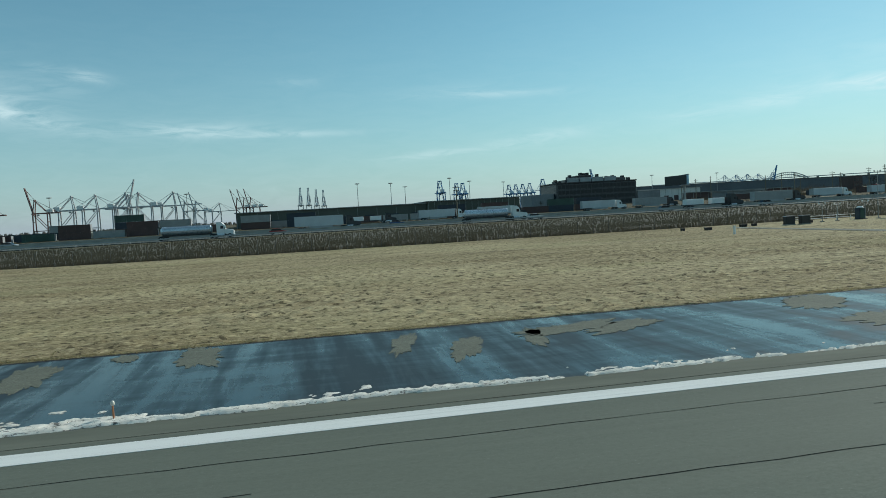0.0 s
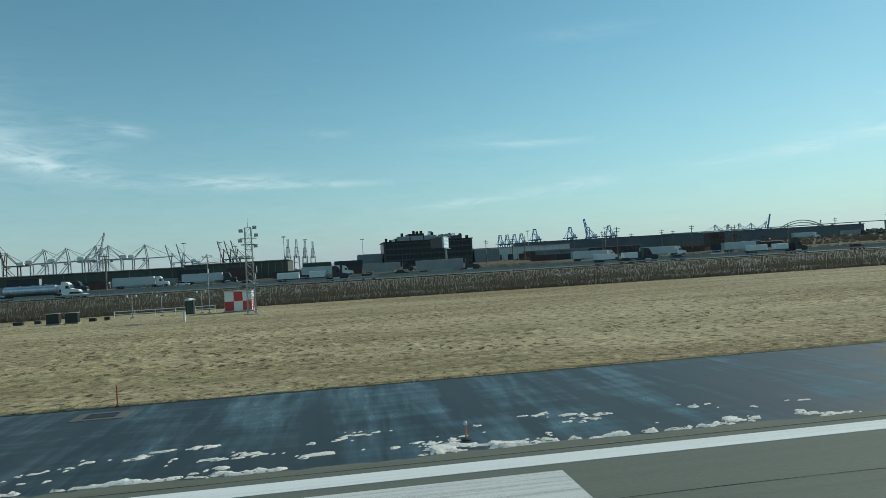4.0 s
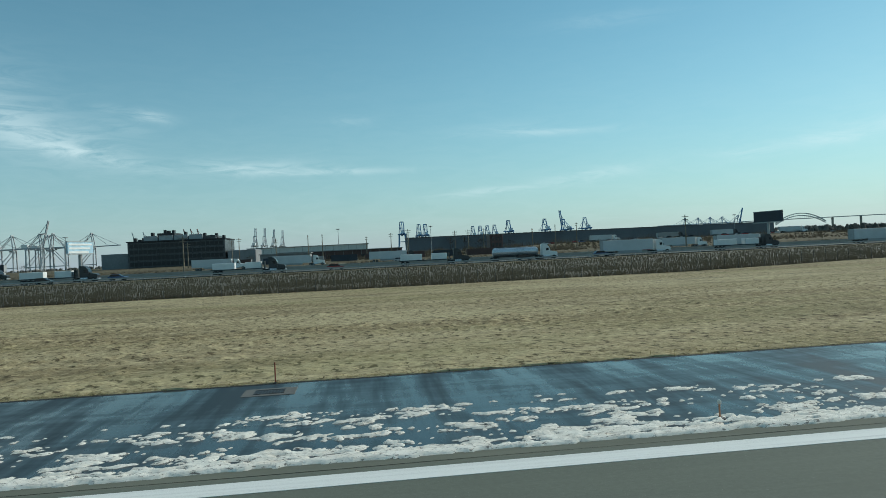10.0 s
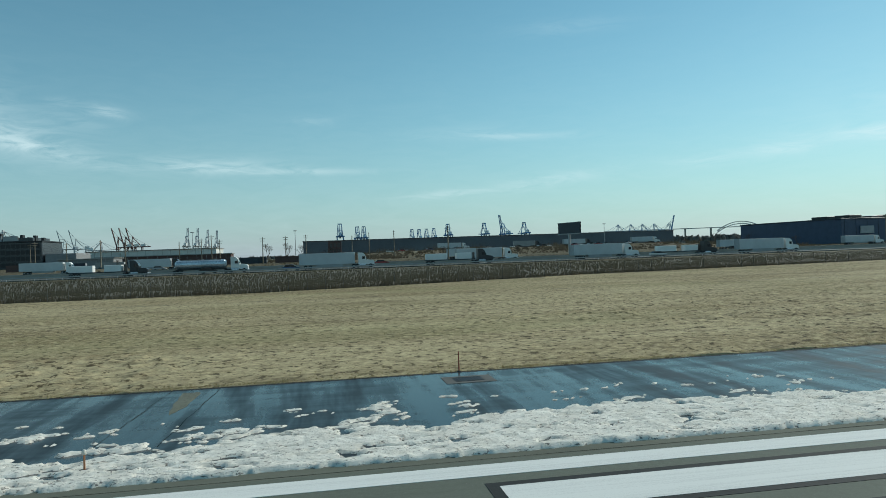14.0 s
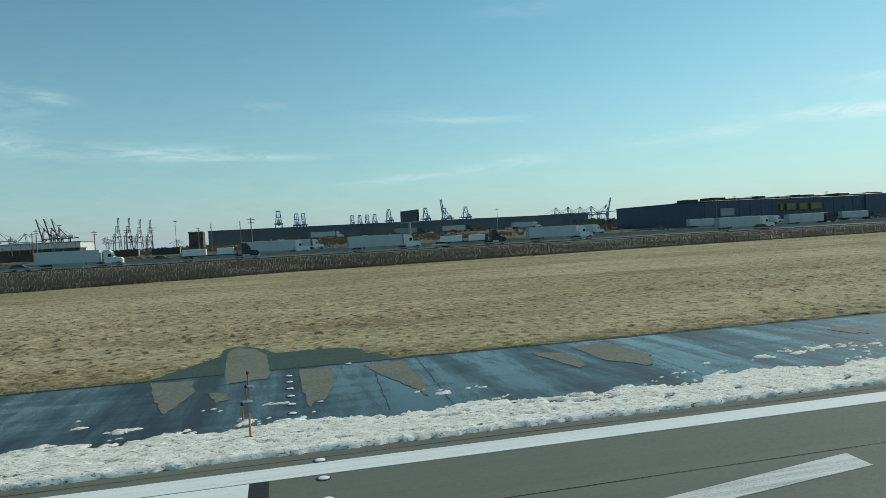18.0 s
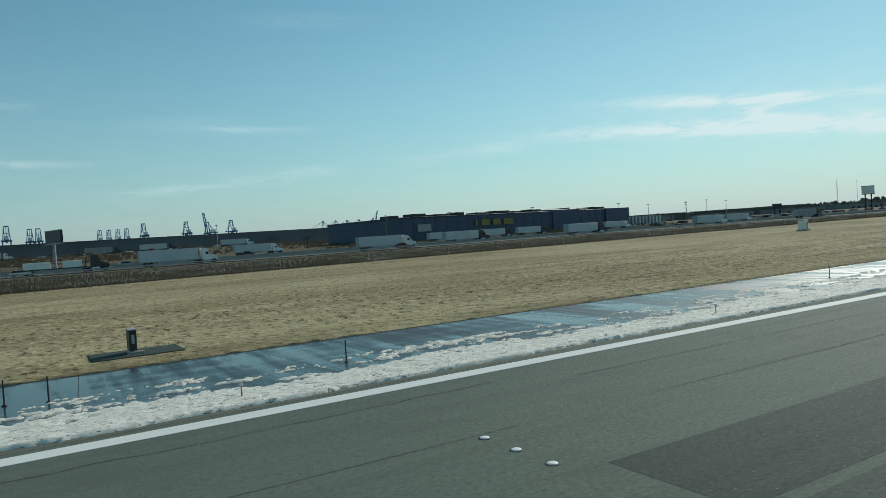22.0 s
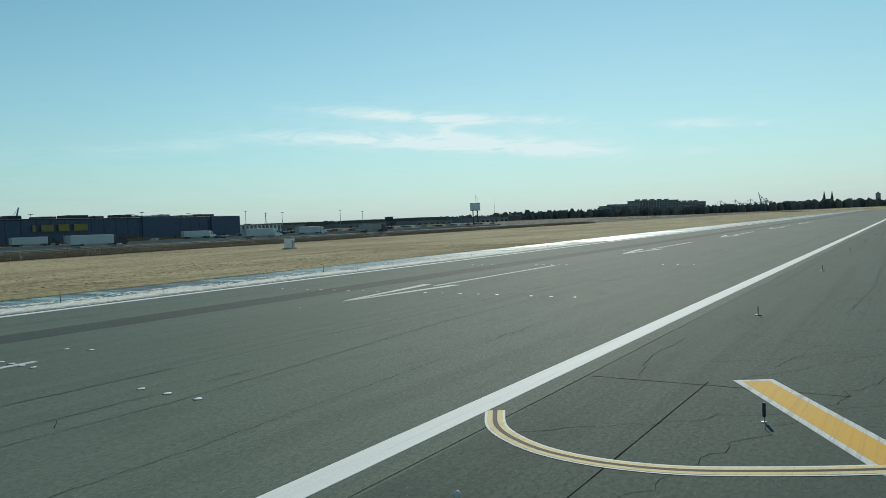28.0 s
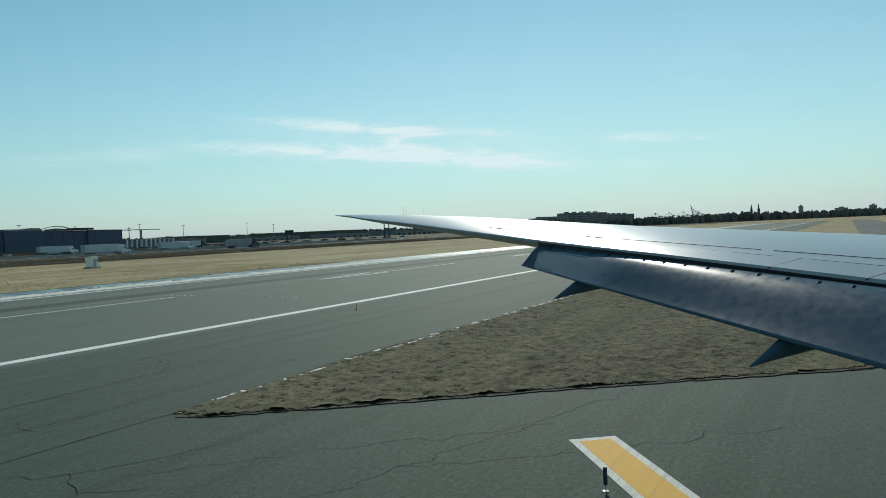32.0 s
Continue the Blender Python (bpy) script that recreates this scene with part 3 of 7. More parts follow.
# the exit taxiway runs off to the south-east
setting("taxiway", MB().prism([(430, -62), (430, -210), (720, -210), (720, -190), (549, -82.5), (534.5, -62)], -0.3, 0.0), TAXI, "dark asphalt exit taxiway with fine cracks", "pavement")
# darker strips where lanes were resurfaced
pave("resurfaced_band", 452, 1500, -15.2, -11.6, BAND, "darker resurfaced strip along the runway", 0.004)
pave("resurfaced_band_wide", 395, 468, -22.0, -15.6, PATCHED, "darker resurfaced strip along the runway", 0.004)
pave("far_taxiway", 640, 1500, -150, -126, ROAD, "pale concrete taxiway across the far grass", 0.0)
pave("far_apron", 700, 1500, -104, -84, ROAD, "pale concrete apron beyond the grass", 0.0)
# near-black strip: soil, with the shadow at the pavement lip painted in
SOIL_SHADE = plain("dark_soil_shade", (0.018, 0.015, 0.012), 0.95, vary=0.4, scale=4)
strip_edge = [(-500 + 4 * i, EDGE - 0.15 - 0.10 * noise.noise(Vector((i * 0.9, 2, 5)))) for i in range(501)]
setting("soil_shade_edge", MB().prism(strip_edge + [(x, EDGE + 0.10 + 0.08 * noise.noise(Vector((x * 0.3, 9, 5)))) for x, y in strip_edge[::-1]], -0.1, 0.006), SOIL_SHADE, "thin dark line of soil and painted gap shadow along the pavement edge", "soil")
# paved access road through the grass and its bell mouth
mb = MB()
mb.prism([(67.2, 13.9), (79.0, 13.9), (77.4, 15.0), (76.2, 16.6), (75.4, 19.8), (75.1, 29.0), (74.9, 50), (74.6, 74), (74.5, 92), (71.9, 92), (72.1, 74), (71.8, 47), (71.1, 26), (71.0, 19.5), (70.6, 17.2), (69.4, 15.2)], -0.25, 0.012)
setting("service_road", mb, TRACK, "narrow grey asphalt service road across the grass", "road")
mb = MB()
mb.prism([(391.6, 13.9), (402.2, 13.9), (401.7, 16.3), (400.9, 18.0), (399.4, 19.3), (397.8, 19.5), (396.7, 19.4), (396.2, 20.6), (395.6, 21.7), (394.8, 22.2), (394.2, 21.4), (394.2, 19.2), (393.2, 17.2), (392.3, 15.4)], -0.25, 0.014)
setting("pavement_fillet", mb, TAXI, "rounded asphalt fillet bulging into the grass", "pavement")


def dry_patch(pts, seed, dx=0.0):
    """A dried buff patch with a wavering outline."""
    out = []
    for i, a in enumerate(pts):
        b = pts[(i + 1) % len(pts)]
        for k in range(6):
            u = k / 6
            x, y = a[0] + (b[0] - a[0]) * u, a[1] + (b[1] - a[1]) * u
            out.append((x + dx + 0.16 * noise.noise(Vector((x * 2, y * 2, seed))), y + 0.35 * noise.noise(Vector((x * 2, y * 2, seed + 9)))))
    setting("dry_patch", MB().prism(out, -0.02, 0.018), BUFF, "dried buff patch on the wet shoulder", "pavement")


dry_patch([(396.6, 11.9), (396.7, 13.6), (396.5, 18.0), (395.8, 20.8), (394.9, 21.8), (394.5, 20.6), (394.6, 17.8), (394.9, 11.6)], 1)
dry_patch([(393.1, 13.0), (391.3, 13.4), (392.0, 9.8), (392.7, 7.2), (393.3, 10.4)], 2, 0.5)
dry_patch([(398.8, 13.3), (397.4, 13.3), (397.4, 9.1), (397.5, 6.2), (398.1, 7.2), (398.7, 9.9)], 3, 0.5)
dry_patch([(402.0, 13.3), (400.2, 13.0), (400.5, 10.9), (401.3, 7.8), (401.6, 6.0), (402.0, 9.2)], 4, 0.5)
dry_patch([(394.6, 9.9), (393.9, 10.1), (394.3, 8.2), (394.8, 8.6)], 5, 0.5)
dry_patch([(207.8, 13.8), (205.7, 13.5), (203.9, 13.3), (204.6, 11.7), (205.5, 9.8), (206.6, 7.6), (208.3, 6.6), (208.7, 9.1)], 7)
dry_patch([(408.3, 11.5), (407.1, 11.8), (407.6, 7.9), (408.2, 8.6)], 8, 1.1)
dry_patch([(411.4, 12.8), (409.3, 12.6), (409.3, 9.0), (410.3, 6.9), (411.5, 9.0)], 9, 1.0)
dry_patch([(60.4, 13.7), (62.4, 13.2), (62.3, 9.0), (62.4, 4.8), (61.6, 4.1), (60.8, 5.0), (60.6, 9.2)], 10)
dry_patch([(59.6, 13.7), (60.2, 13.7), (60.0, 11.8)], 11)
dry_patch([(60.2, 2.2), (61.2, 3.0), (62.9, 2.8), (63.6, 1.6), (63.6, 0.6), (60.0, 0.6)], 15)
dry_patch([(72.8, 14.0), (74.8, 13.7), (74.0, 10.9), (71.9, 11.2)], 12)
dry_patch([(69.2, 13.7), (71.1, 13.7), (70.6, 11.4), (69.2, 12.2)], 13)
dry_patch([(77.8, 13.8), (79.8, 13.8), (79.2, 12.0), (78.0, 12.4)], 14)
setting("drain_pad", MB().prism([(60.85, 13.8), (63.65, 13.8), (63.6, 17.9), (60.9, 17.8)], -0.2, 0.03), TRACK, "small grey paved pad let into the grass edge", "pavement")
setting("drain_grate", MB().prism([(61.7, 15.9), (62.7, 15.9), (62.7, 16.9), (61.7, 16.9)], 0.0, 0.045), SOIL_SHADE, "dark drain cover in the paved pad", "drain")
dry_patch([(424.2, 11.4), (423.0, 10.8), (423.0, 9.5), (423.5, 8.9), (424.3, 9.8)], 10)
dry_patch([(383.4, 10.5), (381.6, 10.3), (381.7, 7.9), (382.3, 6.3), (383.5, 7.8)], 11, -1.2)
dry_patch([(385.1, 13.4), (383.5, 13.6), (383.7, 9.1), (384.9, 10.9)], 12, -1.2)
dry_patch([(341.9, 13.2), (341.2, 13.0), (341.4, 8.9), (341.7, 10.0)], 6)


def strips(name, rects, mat, label, z=0.012):
    mb = MB()
    for x0, x1, y0, y1 in rects:
        mb.box(x0, x1, y0, y1, -0.02, z)
    return setting(name, mb, mat, label, "marking")


strips("edge_line_far", [(-500, 1500, -0.90, 0.0)], WHITE, "solid white runway edge line", 0.012)
strips("edge_line_near", [(-500, 1500, -WIDTH, -WIDTH + 0.92)], WHITE, "solid white runway edge line, slightly worn", 0.012)
strips("aiming_marking", [(82.6, 128.0, -9.2, -1.5)], WORN, "broad white aiming point block with rubber streaks", 0.011)
for i, y in enumerate((-4.72, -8.0, -11.3)):
    strips("touchdown_bar", [(235.9, 256.0, y, y + 1.7)], WORN, "white touchdown zone bar streaked with rubber", 0.011)
for k in range(12):
    y = -3.35 - k * 3.15 - (3.3 if k > 5 else 0)
    strips("threshold_stripe", [(351.0, 390.7, y, y + 1.62)], WHITE if k < 3 else WORN, "white threshold stripe outlined in black", 0.014)
    strips("stripe_border", [(350.7, 391.4, y - 0.28, y + 1.90)], BLACKP, "black border round the white stripe", 0.009)
strips("threshold_bar", [(393.5, 396.3, -44.7, -0.95)], WHITE, "broad white threshold bar across the runway", 0.014)
strips("bar_border", [(393.1, 396.75, -44.9, -0.92)], BLACKP, "black border of the threshold bar", 0.009)


def arrow(tip, yc, head, spread, width, tail):
    """An arrow head painted as two barbs, with a centre-line tail."""
    mb = MB()
    for s in (1, -1):
        pts = [(tip, yc), (tip + 2.6, yc + s * 0.06), (tip + head, yc + s * (spread - width)), (tip + head + 0.1, yc + s * spread), (tip + 1.4, yc + s * 0.42)]
        mb.prism(pts if s < 0 else pts[::-1], -0.02, 0.012 + 0.001 * s)
    setting("arrow_head", mb, WORN, "white arrow head marking before the threshold", "marking")
    if tail:
        strips("arrow_tail", [(tip + head - 1.0, tip + head - 1.0 + tail, yc - 0.22, yc + 0.22)], WORN, "long white centre line behind the arrow", 0.012)


for k in range(6):
    arrow(471.6 + 59.6 * k, -22.85 + 2.4 * min(k, 1), 13.1, 2.0, 0.85, 24.5)
for yc in (-6.2, -16.6, -29.0, -39.4):
    arrow(397.9 + 1.2, yc, 10.6, 2.0, 0.85, 0)

# lengthwise joints and cracks in the runway
def crack(name, pts, w, mat=SEAL, z=0.008, label="dark sealed crack in the asphalt"):
    mb = MB()
    o = []
    for i, (x, y) in enumerate(pts):
        a, b = pts[max(0, i - 1)], pts[min(len(pts) - 1, i + 1)]
        d = math.hypot(b[0] - a[0], b[1] - a[1]) or 1
        nx, ny = -(b[1] - a[1]) / d, (b[0] - a[0]) / d
        q = w * (0.5 + 0.5 * rng.random())
        o += [(x + nx * q / 2, y + ny * q / 2, z), (x - nx * q / 2, y - ny * q / 2, z)]
    mb.add(o, [(2 * i, 2 * i + 1, 2 * i + 3, 2 * i + 2) for i in range(len(pts) - 1)])
    return setting(name, mb, mat, label, "crack")


def wander(x0, y0, x1, y1, step=0.8, amp=0.12):
    n = max(2, int(math.hypot(x1 - x0, y1 - y0) / step))
    s = rng.random() * 99
    return [(x0 + (x1 - x0) * i / n + amp * noise.noise(Vector((i * 0.5, s, 1))), y0 + (y1 - y0) * i / n + amp * noise.noise(Vector((i * 0.5, s, 7)))) for i in range(n + 1)]


def chain(pts, step, amp):
    """One wandering line through several corners."""
    out = []
    for a, b in zip(pts, pts[1:]):
        out += wander(*a, *b, step, amp)
    return out


for y in (-3.9, -7.7, -19.1, -27.2, -31.0, -34.8, -38.4, -41.6):
    for a in range(-60, 680, 74):
        if rng.random() < 0.75 and (a < 430 or y > -25):
            crack("lengthwise_joint", wander(a, y, a + 40 + 34 * rng.random(), y, 2.0, 0.06), 0.026)
for y in (-2.55, -6.4):
    crack("lengthwise_joint", wander(-14, y, 44, y - 0.1, 0.8, 0.07), 0.034)
for y in (-31.2, -34.2, -40.8):
    crack("lengthwise_joint", wander(440, y + 0.5, 498, y + 0.2, 1.0, 0.07), 0.016)
for x0, y0, x1, y1 in ((496, -30.7, 560, -30.8), (494, -34.2, 506.8, -34.2), (496, -35.6, 506.4, -35.8), (506.4, -35.8, 525, -34.0), (525, -34.0, 552, -33.9), (509.0, -34.2, 511.2, -34.2), (540, -27.0, 575, -27.1)):
    crack("lengthwise_joint", wander(x0, y0, x1, y1, 0.35, 0.10), 0.034)
for x0, y0, x1, y1 in ((499, -40.7, 503.6, -40.7), (503.6, -40.7, 516.5, -40.0)):
    crack("fine_crack", wander(x0, y0, x1, y1, 0.3, 0.14), 0.022)
for pts in ([(468.9, -1.5), (470.2, -15.0), (470.1, -23.9), (470.4, -44)], [(472.7, -16.0), (472.6, -22.5), (472.6, -25.7), (472.8, -34)], [(474.7, -11.0), (475.1, -19.2)]):
    crack("cross_joint", chain(pts, 0.4, 0.08), 0.020)
for pts in ([(468.5, -22.2), (470.4, -22.6), (474.5, -22.7), (480, -22.6)], [(472.4, -25.7), (477.1, -25.7), (488, -25.9)]):
    crack("fine_crack", chain(pts, 0.4, 0.10), 0.022)
crack("fine_crack", wander(503.4, -34.3, 502.9, -35.2, 0.3, 0.06), 0.03)
for pts in ([(516.2, -48.1), (520, -47.4), (524.0, -47.6)], [(519.4, -52.0), (521.5, -52.3), (523.5, -54.0)]):
    crack("branching_crack", chain(pts, 0.2, 0.14), 0.022)
crack("taxiway_joint", wander(488, -50.3, 516.2, -50.45, 1.0, 0.015), 0.042)
crack("taxiway_joint", wander(515.5, -46.7, 516.0, -54.5, 0.3, 0.05), 0.042)
crack("lengthwise_joint", wander(524.8, -56.1, 546, -54.8, 0.3, 0.10), 0.034)
crack("lengthwise_joint", wander(520.6, -59.9, 528.5, -59.0, 0.3, 0.10), 0.034)
for k in range(46):
    x0, y0 = rng.uniform(-20, 640), rng.uniform(-44, -2)
    crack("fine_crack", wander(x0, y0, x0 + rng.uniform(4, 22), y0 + rng.uniform(-0.5, 0.5), 0.7, 0.25), 0.03)
crack("edge_joint", wander(-40, 0.45, 600, 0.45, 2.5, 0.05), 0.03)
crack("edge_joint_near", wander(380, -46.5, 640, -46.5, 2.5, 0.05), 0.035)
for x in (340, 342, 382.3, 384.5, 400.5, 402.6, 412, 421.5, 434, 442, 461):
    crack("shoulder_joint", wander(x, 4.5, x + 0.6, EDGE - 0.1, 0.5, 0.06), 0.028)
for a, b in (((500, -49.5), (528, -58)), ((508, -47), (520, -60.5)), ((516.6, -51), (534.5, -62.3)), ((506, -60.5), (524, -70)), ((528, -70.5), (543, -75)), ((523, -52), (530, -58.5)),
             ((519, -49), (523.5, -56)), ((526, -50), (531, -57)), ((540, -50), (551, -58)), ((533, -52), (537, -59)), ((545, -52), (562, -57)), ((530, -66), (538, -74)), ((533, -72), (540, -80)), ((512, -56), (520, -66))):
    crack("taxiway_crack", wander(*a, *b, 0.4, 0.5), 0.016)

# joint and branching cracks where the taxiway leaves the runway
crack("taxiway_joint", wander(486, -62.12, 534.5, -62.05, 1.0, 0.02), 0.04)
for pts in ([(519.5, -57.4), (523.7, -56.7), (526.0, -55.7), (531.5, -55.5), (539.8, -55.7), (556, -56.6)], [(519, -59.4), (524.4, -58.9), (527.7, -58.9), (533.5, -59.4)], [(530.3, -57.3), (533.1, -57.2), (534.3, -56.8), (534.5, -56.1)],
            [(531.6, -58.1), (531.3, -59.2), (531.4, -59.8), (533.0, -59.6), (535.5, -59.3), (540, -59.6)], [(527.4, -62.6), (528.8, -63.7), (528.8, -64.2), (530.7, -65.5), (533.5, -66.6)], [(529.4, -64.6), (528.7, -66.1), (529.6, -67.4)],
            [(524.1, -59.3), (523.9, -60.3), (524.6, -61.2)], [(519.5, -58.4), (522.3, -59.8), (523.5, -60.6)], [(524.5, -55.9), (524.2, -52.5), (526.3, -49.5)], [(541, -55.8), (543.5, -58.6), (543, -61)], [(534, -53.0), (548, -53.6), (566, -53.2)]):
    crack("branching_crack", chain(pts, 0.2, 0.16), 0.022)

rcr = random.Random(31)
for k in range(16):
    x, y, h = rcr.uniform(521, 552), rcr.uniform(-61, -47.5), rcr.uniform(-0.5, 1.2)
    for j in range(rcr.choice((2, 3, 4))):
        ln = rcr.uniform(1.2, 4.0)
        x1, y1 = x + ln * math.cos(h), y + ln * math.sin(h) * 0.7
        if y1 < -46.9:
            crack("branching_crack", wander(x, y, x1, y1, 0.25, 0.18), rcr.uniform(0.010, 0.017))
        x, y, h = x1, y1, h + rcr.uniform(-0.9, 0.9)

# ---- painted lead-off lines ----
def dash(a, b, w):
    d = Vector((b[0] - a[0], b[1] - a[1])).normalized()
    nx, ny = -d.y * w / 2, d.x * w / 2
    for ww, mat, z, nm, lb in ((1.5, WORN, 0.009, "line_border", "pale worn border of the yellow line"), (1.0, YELLOW, 0.013, "taxi_line", "yellow taxiway centre line dash, scuffed")):
        e = 0.22 if ww > 1 else 0
        p = [(a[0] - d.x * e + nx * ww, a[1] - d.y * e + ny * ww), (a[0] - d.x * e - nx * ww, a[1] - d.y * e - ny * ww), (b[0] + d.x * e - nx * ww, b[1] + d.y * e - ny * ww), (b[0] + d.x * e + nx * ww, b[1] + d.y * e + ny * ww)]
        setting(nm, MB().prism(p, -0.02, z), mat, lb, "marking")


dash((516.9, -51.75), (509.6, -56.2), 0.85)
dash((526.2, -62.6), (519.6, -67.6), 0.85)
dash((536.9, -75.5), (530.5, -80.6), 0.85)
dash((547, -88.5), (540.5, -93.5), 0.85)


def ribbon(name, pts, w, mat, z, label):
    mb = MB()
    o = []
    for i, (x, y) in enumerate(pts):
        a, b = pts[max(0, i - 1)], pts[min(len(pts) - 1, i + 1)]
        d = math.hypot(b[0] - a[0], b[1] - a[1]) or 1
        nx, ny = -(b[1] - a[1]) / d * w / 2, (b[0] - a[0]) / d * w / 2
        o += [(x + nx, y + ny, z), (x - nx, y - ny, z)]
    mb.add(o, [(2 * i, 2 * i + 1, 2 * i + 3, 2 * i + 2) for i in range(len(pts) - 1)])
    return setting(name, mb, mat, label, "marking")


def bend(off):
    """The curved edge line that leads off the runway, set off sideways."""
    base = [(510.2, -45.9), (508.9, -46.7), (508.1, -47.7), (507.6, -48.9), (507.5, -50.3), (507.8, -51.8), (508.5, -53.3), (509.6, -55.2), (511.4, -57.8), (514.5, -61.6), (519, -66.5), (530, -77.5), (545, -92)]
    out = []
    for k in range(len(base) - 1):
        for j in range(5):
            t = j / 5
            p = [base[max(0, k - 1)], base[k], base[k + 1], base[min(len(base) - 1, k + 2)]]
            f = lambda i: 0.5 * (2 * p[1][i] + (p[2][i] - p[0][i]) * t + (2 * p[0][i] - 5 * p[1][i] + 4 * p[2][i] - p[3][i]) * t * t + (3 * p[1][i] - p[0][i] - 3 * p[2][i] + p[3][i]) * t ** 3)
            out.append((f(0), f(1)))
    res = []
    for i, (x, y) in enumerate(out):
        a, b = out[max(0, i - 1)], out[min(len(out) - 1, i + 1)]
        d = math.hypot(b[0] - a[0], b[1] - a[1]) or 1
        res.append((x - (b[1] - a[1]) / d * off, y + (b[0] - a[0]) / d * off))
    return res


ribbon("lead_border", bend(0.0), 0.58, WHITE, 0.0105, "pale border of the curved double line")
ribbon("lead_line", bend(0.145), 0.15, CREAM, 0.016, "thin yellow curved taxiway edge line")
ribbon("lead_gap", bend(0.0), 0.13, BLACKP, 0.0185, "thin dark gap between the two curved lines")
ribbon("lead_line_inner", bend(-0.145), 0.15, CREAM, 0.016, "thin yellow curved taxiway edge line")

# thawed puddle with a salt rim across the taxiway
def puddle(name, cx, cy, ln, wd, ang, seed, mat, z, label, grow=0.0, ragged=1.0):
    pts = []
    n = 72 if ragged == 1.0 else 150
    for i in range(n):
        a = 6.28318 * i / n
        r = 1 + 0.42 * noise.noise(Vector((math.cos(a) * 1.5, math.sin(a) * 1.5, seed))) + 0.16 * ragged * noise.noise(Vector((math.cos(a) * 5, math.sin(a) * 5, seed + 3)))
        if ragged > 1:
            r += 0.10 * ragged * noise.noise(Vector((math.cos(a) * 13, math.sin(a) * 13, seed + 5)))
        r = max(0.25, r)
        x, y = (ln * r + grow) * math.cos(a), (wd * r + grow) * math.sin(a)
        pts.append((cx + x * math.cos(ang) - y * math.sin(ang), cy + x * math.sin(ang) + y * math.cos(ang)))
    return setting(name, MB().prism(pts, -0.02, z), mat, label, "puddle")


for cx, cy, ln, wd, ang in ((-11.2, 10.2, 2.8, 0.9, 95), (-8.2, 12.7, 0.9, 0.45, 100), (-4.9, 11.6, 2.2, 0.9, 98), (3.6, 10.2, 2.4, 0.5, 75), (6.0, 8.4, 2.6, 0.55, 72), (11.2, 10.6, 2.6, 1.0, 20), (9.2, 9.0, 2.0, 0.45, 80),
                            (13.6, 9.9, 2.2, 0.8, 30), (24.4, 6.0, 2.0, 1.5, 25), (24.8, 11.6, 2.4, 1.3, 55), (32.8, 12.3, 1.5, 1.2, 80), (188.7, 8.9, 1.8, 0.4, 80), (191.7, 11.2, 1.7, 0.8, 20), (188.4, 3.8, 0.6, 0.2, 0), (222.8, 11.2, 2.0, 0.3, 105), (233.0, 9.6, 4.0, 0.28, 92)):
    puddle("dry_patch", cx, cy, ln, wd, radians(ang), cx, BUFF, 0.018, "dried buff patch on the wet shoulder", 0.0, 2.2)
for k, (cx, cy, ln, wd, ang) in enumerate(((157.4, 6.4, 4.6, 2.4, 78), (159.2, 10.4, 2.6, 0.8, 70), (156.4, 3.2, 2.2, 1.2, 10), (161.5, 6.4, 3.0, 0.55, 66), (162.4, 2.4, 2.6, 0.85, 0), (164.7, 9.2, 4.6, 1.0, 84), (166.2, 5.2, 3.0, 2.6, 100), (169.2, 3.2, 3.2, 1.4, 0),
                                           (172.6, 5.0, 2.9, 2.5, 30), (173.2, 8.2, 1.9, 1.0, 10), (175.6, 5.6, 1.6, 1.2, 60), (150.6, 5.6, 4.4, 1.6, 80), (180.6, 4.6, 3.0, 1.6, 20), (182.6, 7.6, 3.2, 1.6, 60), (184.6, 10.4, 3.0, 1.0, 70))):
    puddle("damp_patch", cx, cy, ln, wd, radians(ang), 3.1 * k + 0.7, DAMP, 0.004 + 0.0002 * k, "dark damp stain with a ragged edge on the dry shoulder", 0.0, 1.9)

sm = Mat("salt_crust")
SALT = sm.set(sm.mix(sm.ramp(sm.noise(11, 5, 0.8), 0.40, 0.60), (0.56, 0.59, 0.56), (0.15, 0.175, 0.16)), 0.95, spec=0.1)
WATER = Mat("still_water").set((0.010, 0.014, 0.018), 0.03, spec=0.5)


def trail(rows, seed, rough):
    """Outline of a strip of melt water: middle of the strip and half its width at each station."""
    left, right = [], []
    for i in range(len(rows) - 1):
        (x0, y0, w0), (x1, y1, w1) = rows[i], rows[i + 1]
        d = Vector((x1 - x0, y1 - y0)).normalized()
        for k in range(14):
            u = k / 14
            v = u * u * (3 - 2 * u)
            x, y, w = x0 + (x1 - x0) * u, y0 + (y1 - y0) * u, w0 + (w1 - w0) * v
            wl = w * (1 + rough * noise.noise(Vector((x * 1.3, y * 1.3, seed)))) + 0.5 * rough * w * noise.noise(Vector((x * 5, y * 5, seed)))
            wr = w * (1 + rough * noise.noise(Vector((x * 1.3, y * 1.3, seed + 9)))) + 0.5 * rough * w * noise.noise(Vector((x * 5, y * 5, seed + 9)))
            left.append((x - d.y * wl, y + d.x * wl))
            right.append((x + d.y * wr, y - d.x * wr))
    return left + right[::-1]


setting("salt_rim", MB().prism(trail([(519.1, -61.8, 0.03), (520.3, -61.8, 0.66), (521.6, -62.5, 1.0), (522.6, -63.6, 0.85), (523.4, -64.6, 0.50), (524.2, -65.6, 0.60), (525.4, -67.0, 0.74), (526.9, -68.4, 0.78), (527.9, -69.7, 0.80), (528.5, -70.6, 0.5), (528.8, -71.0, 0.05)], 2.0, 0.22)[::-1], -0.02, 0.006), SALT, "white salt rim round a drying puddle", "puddle")
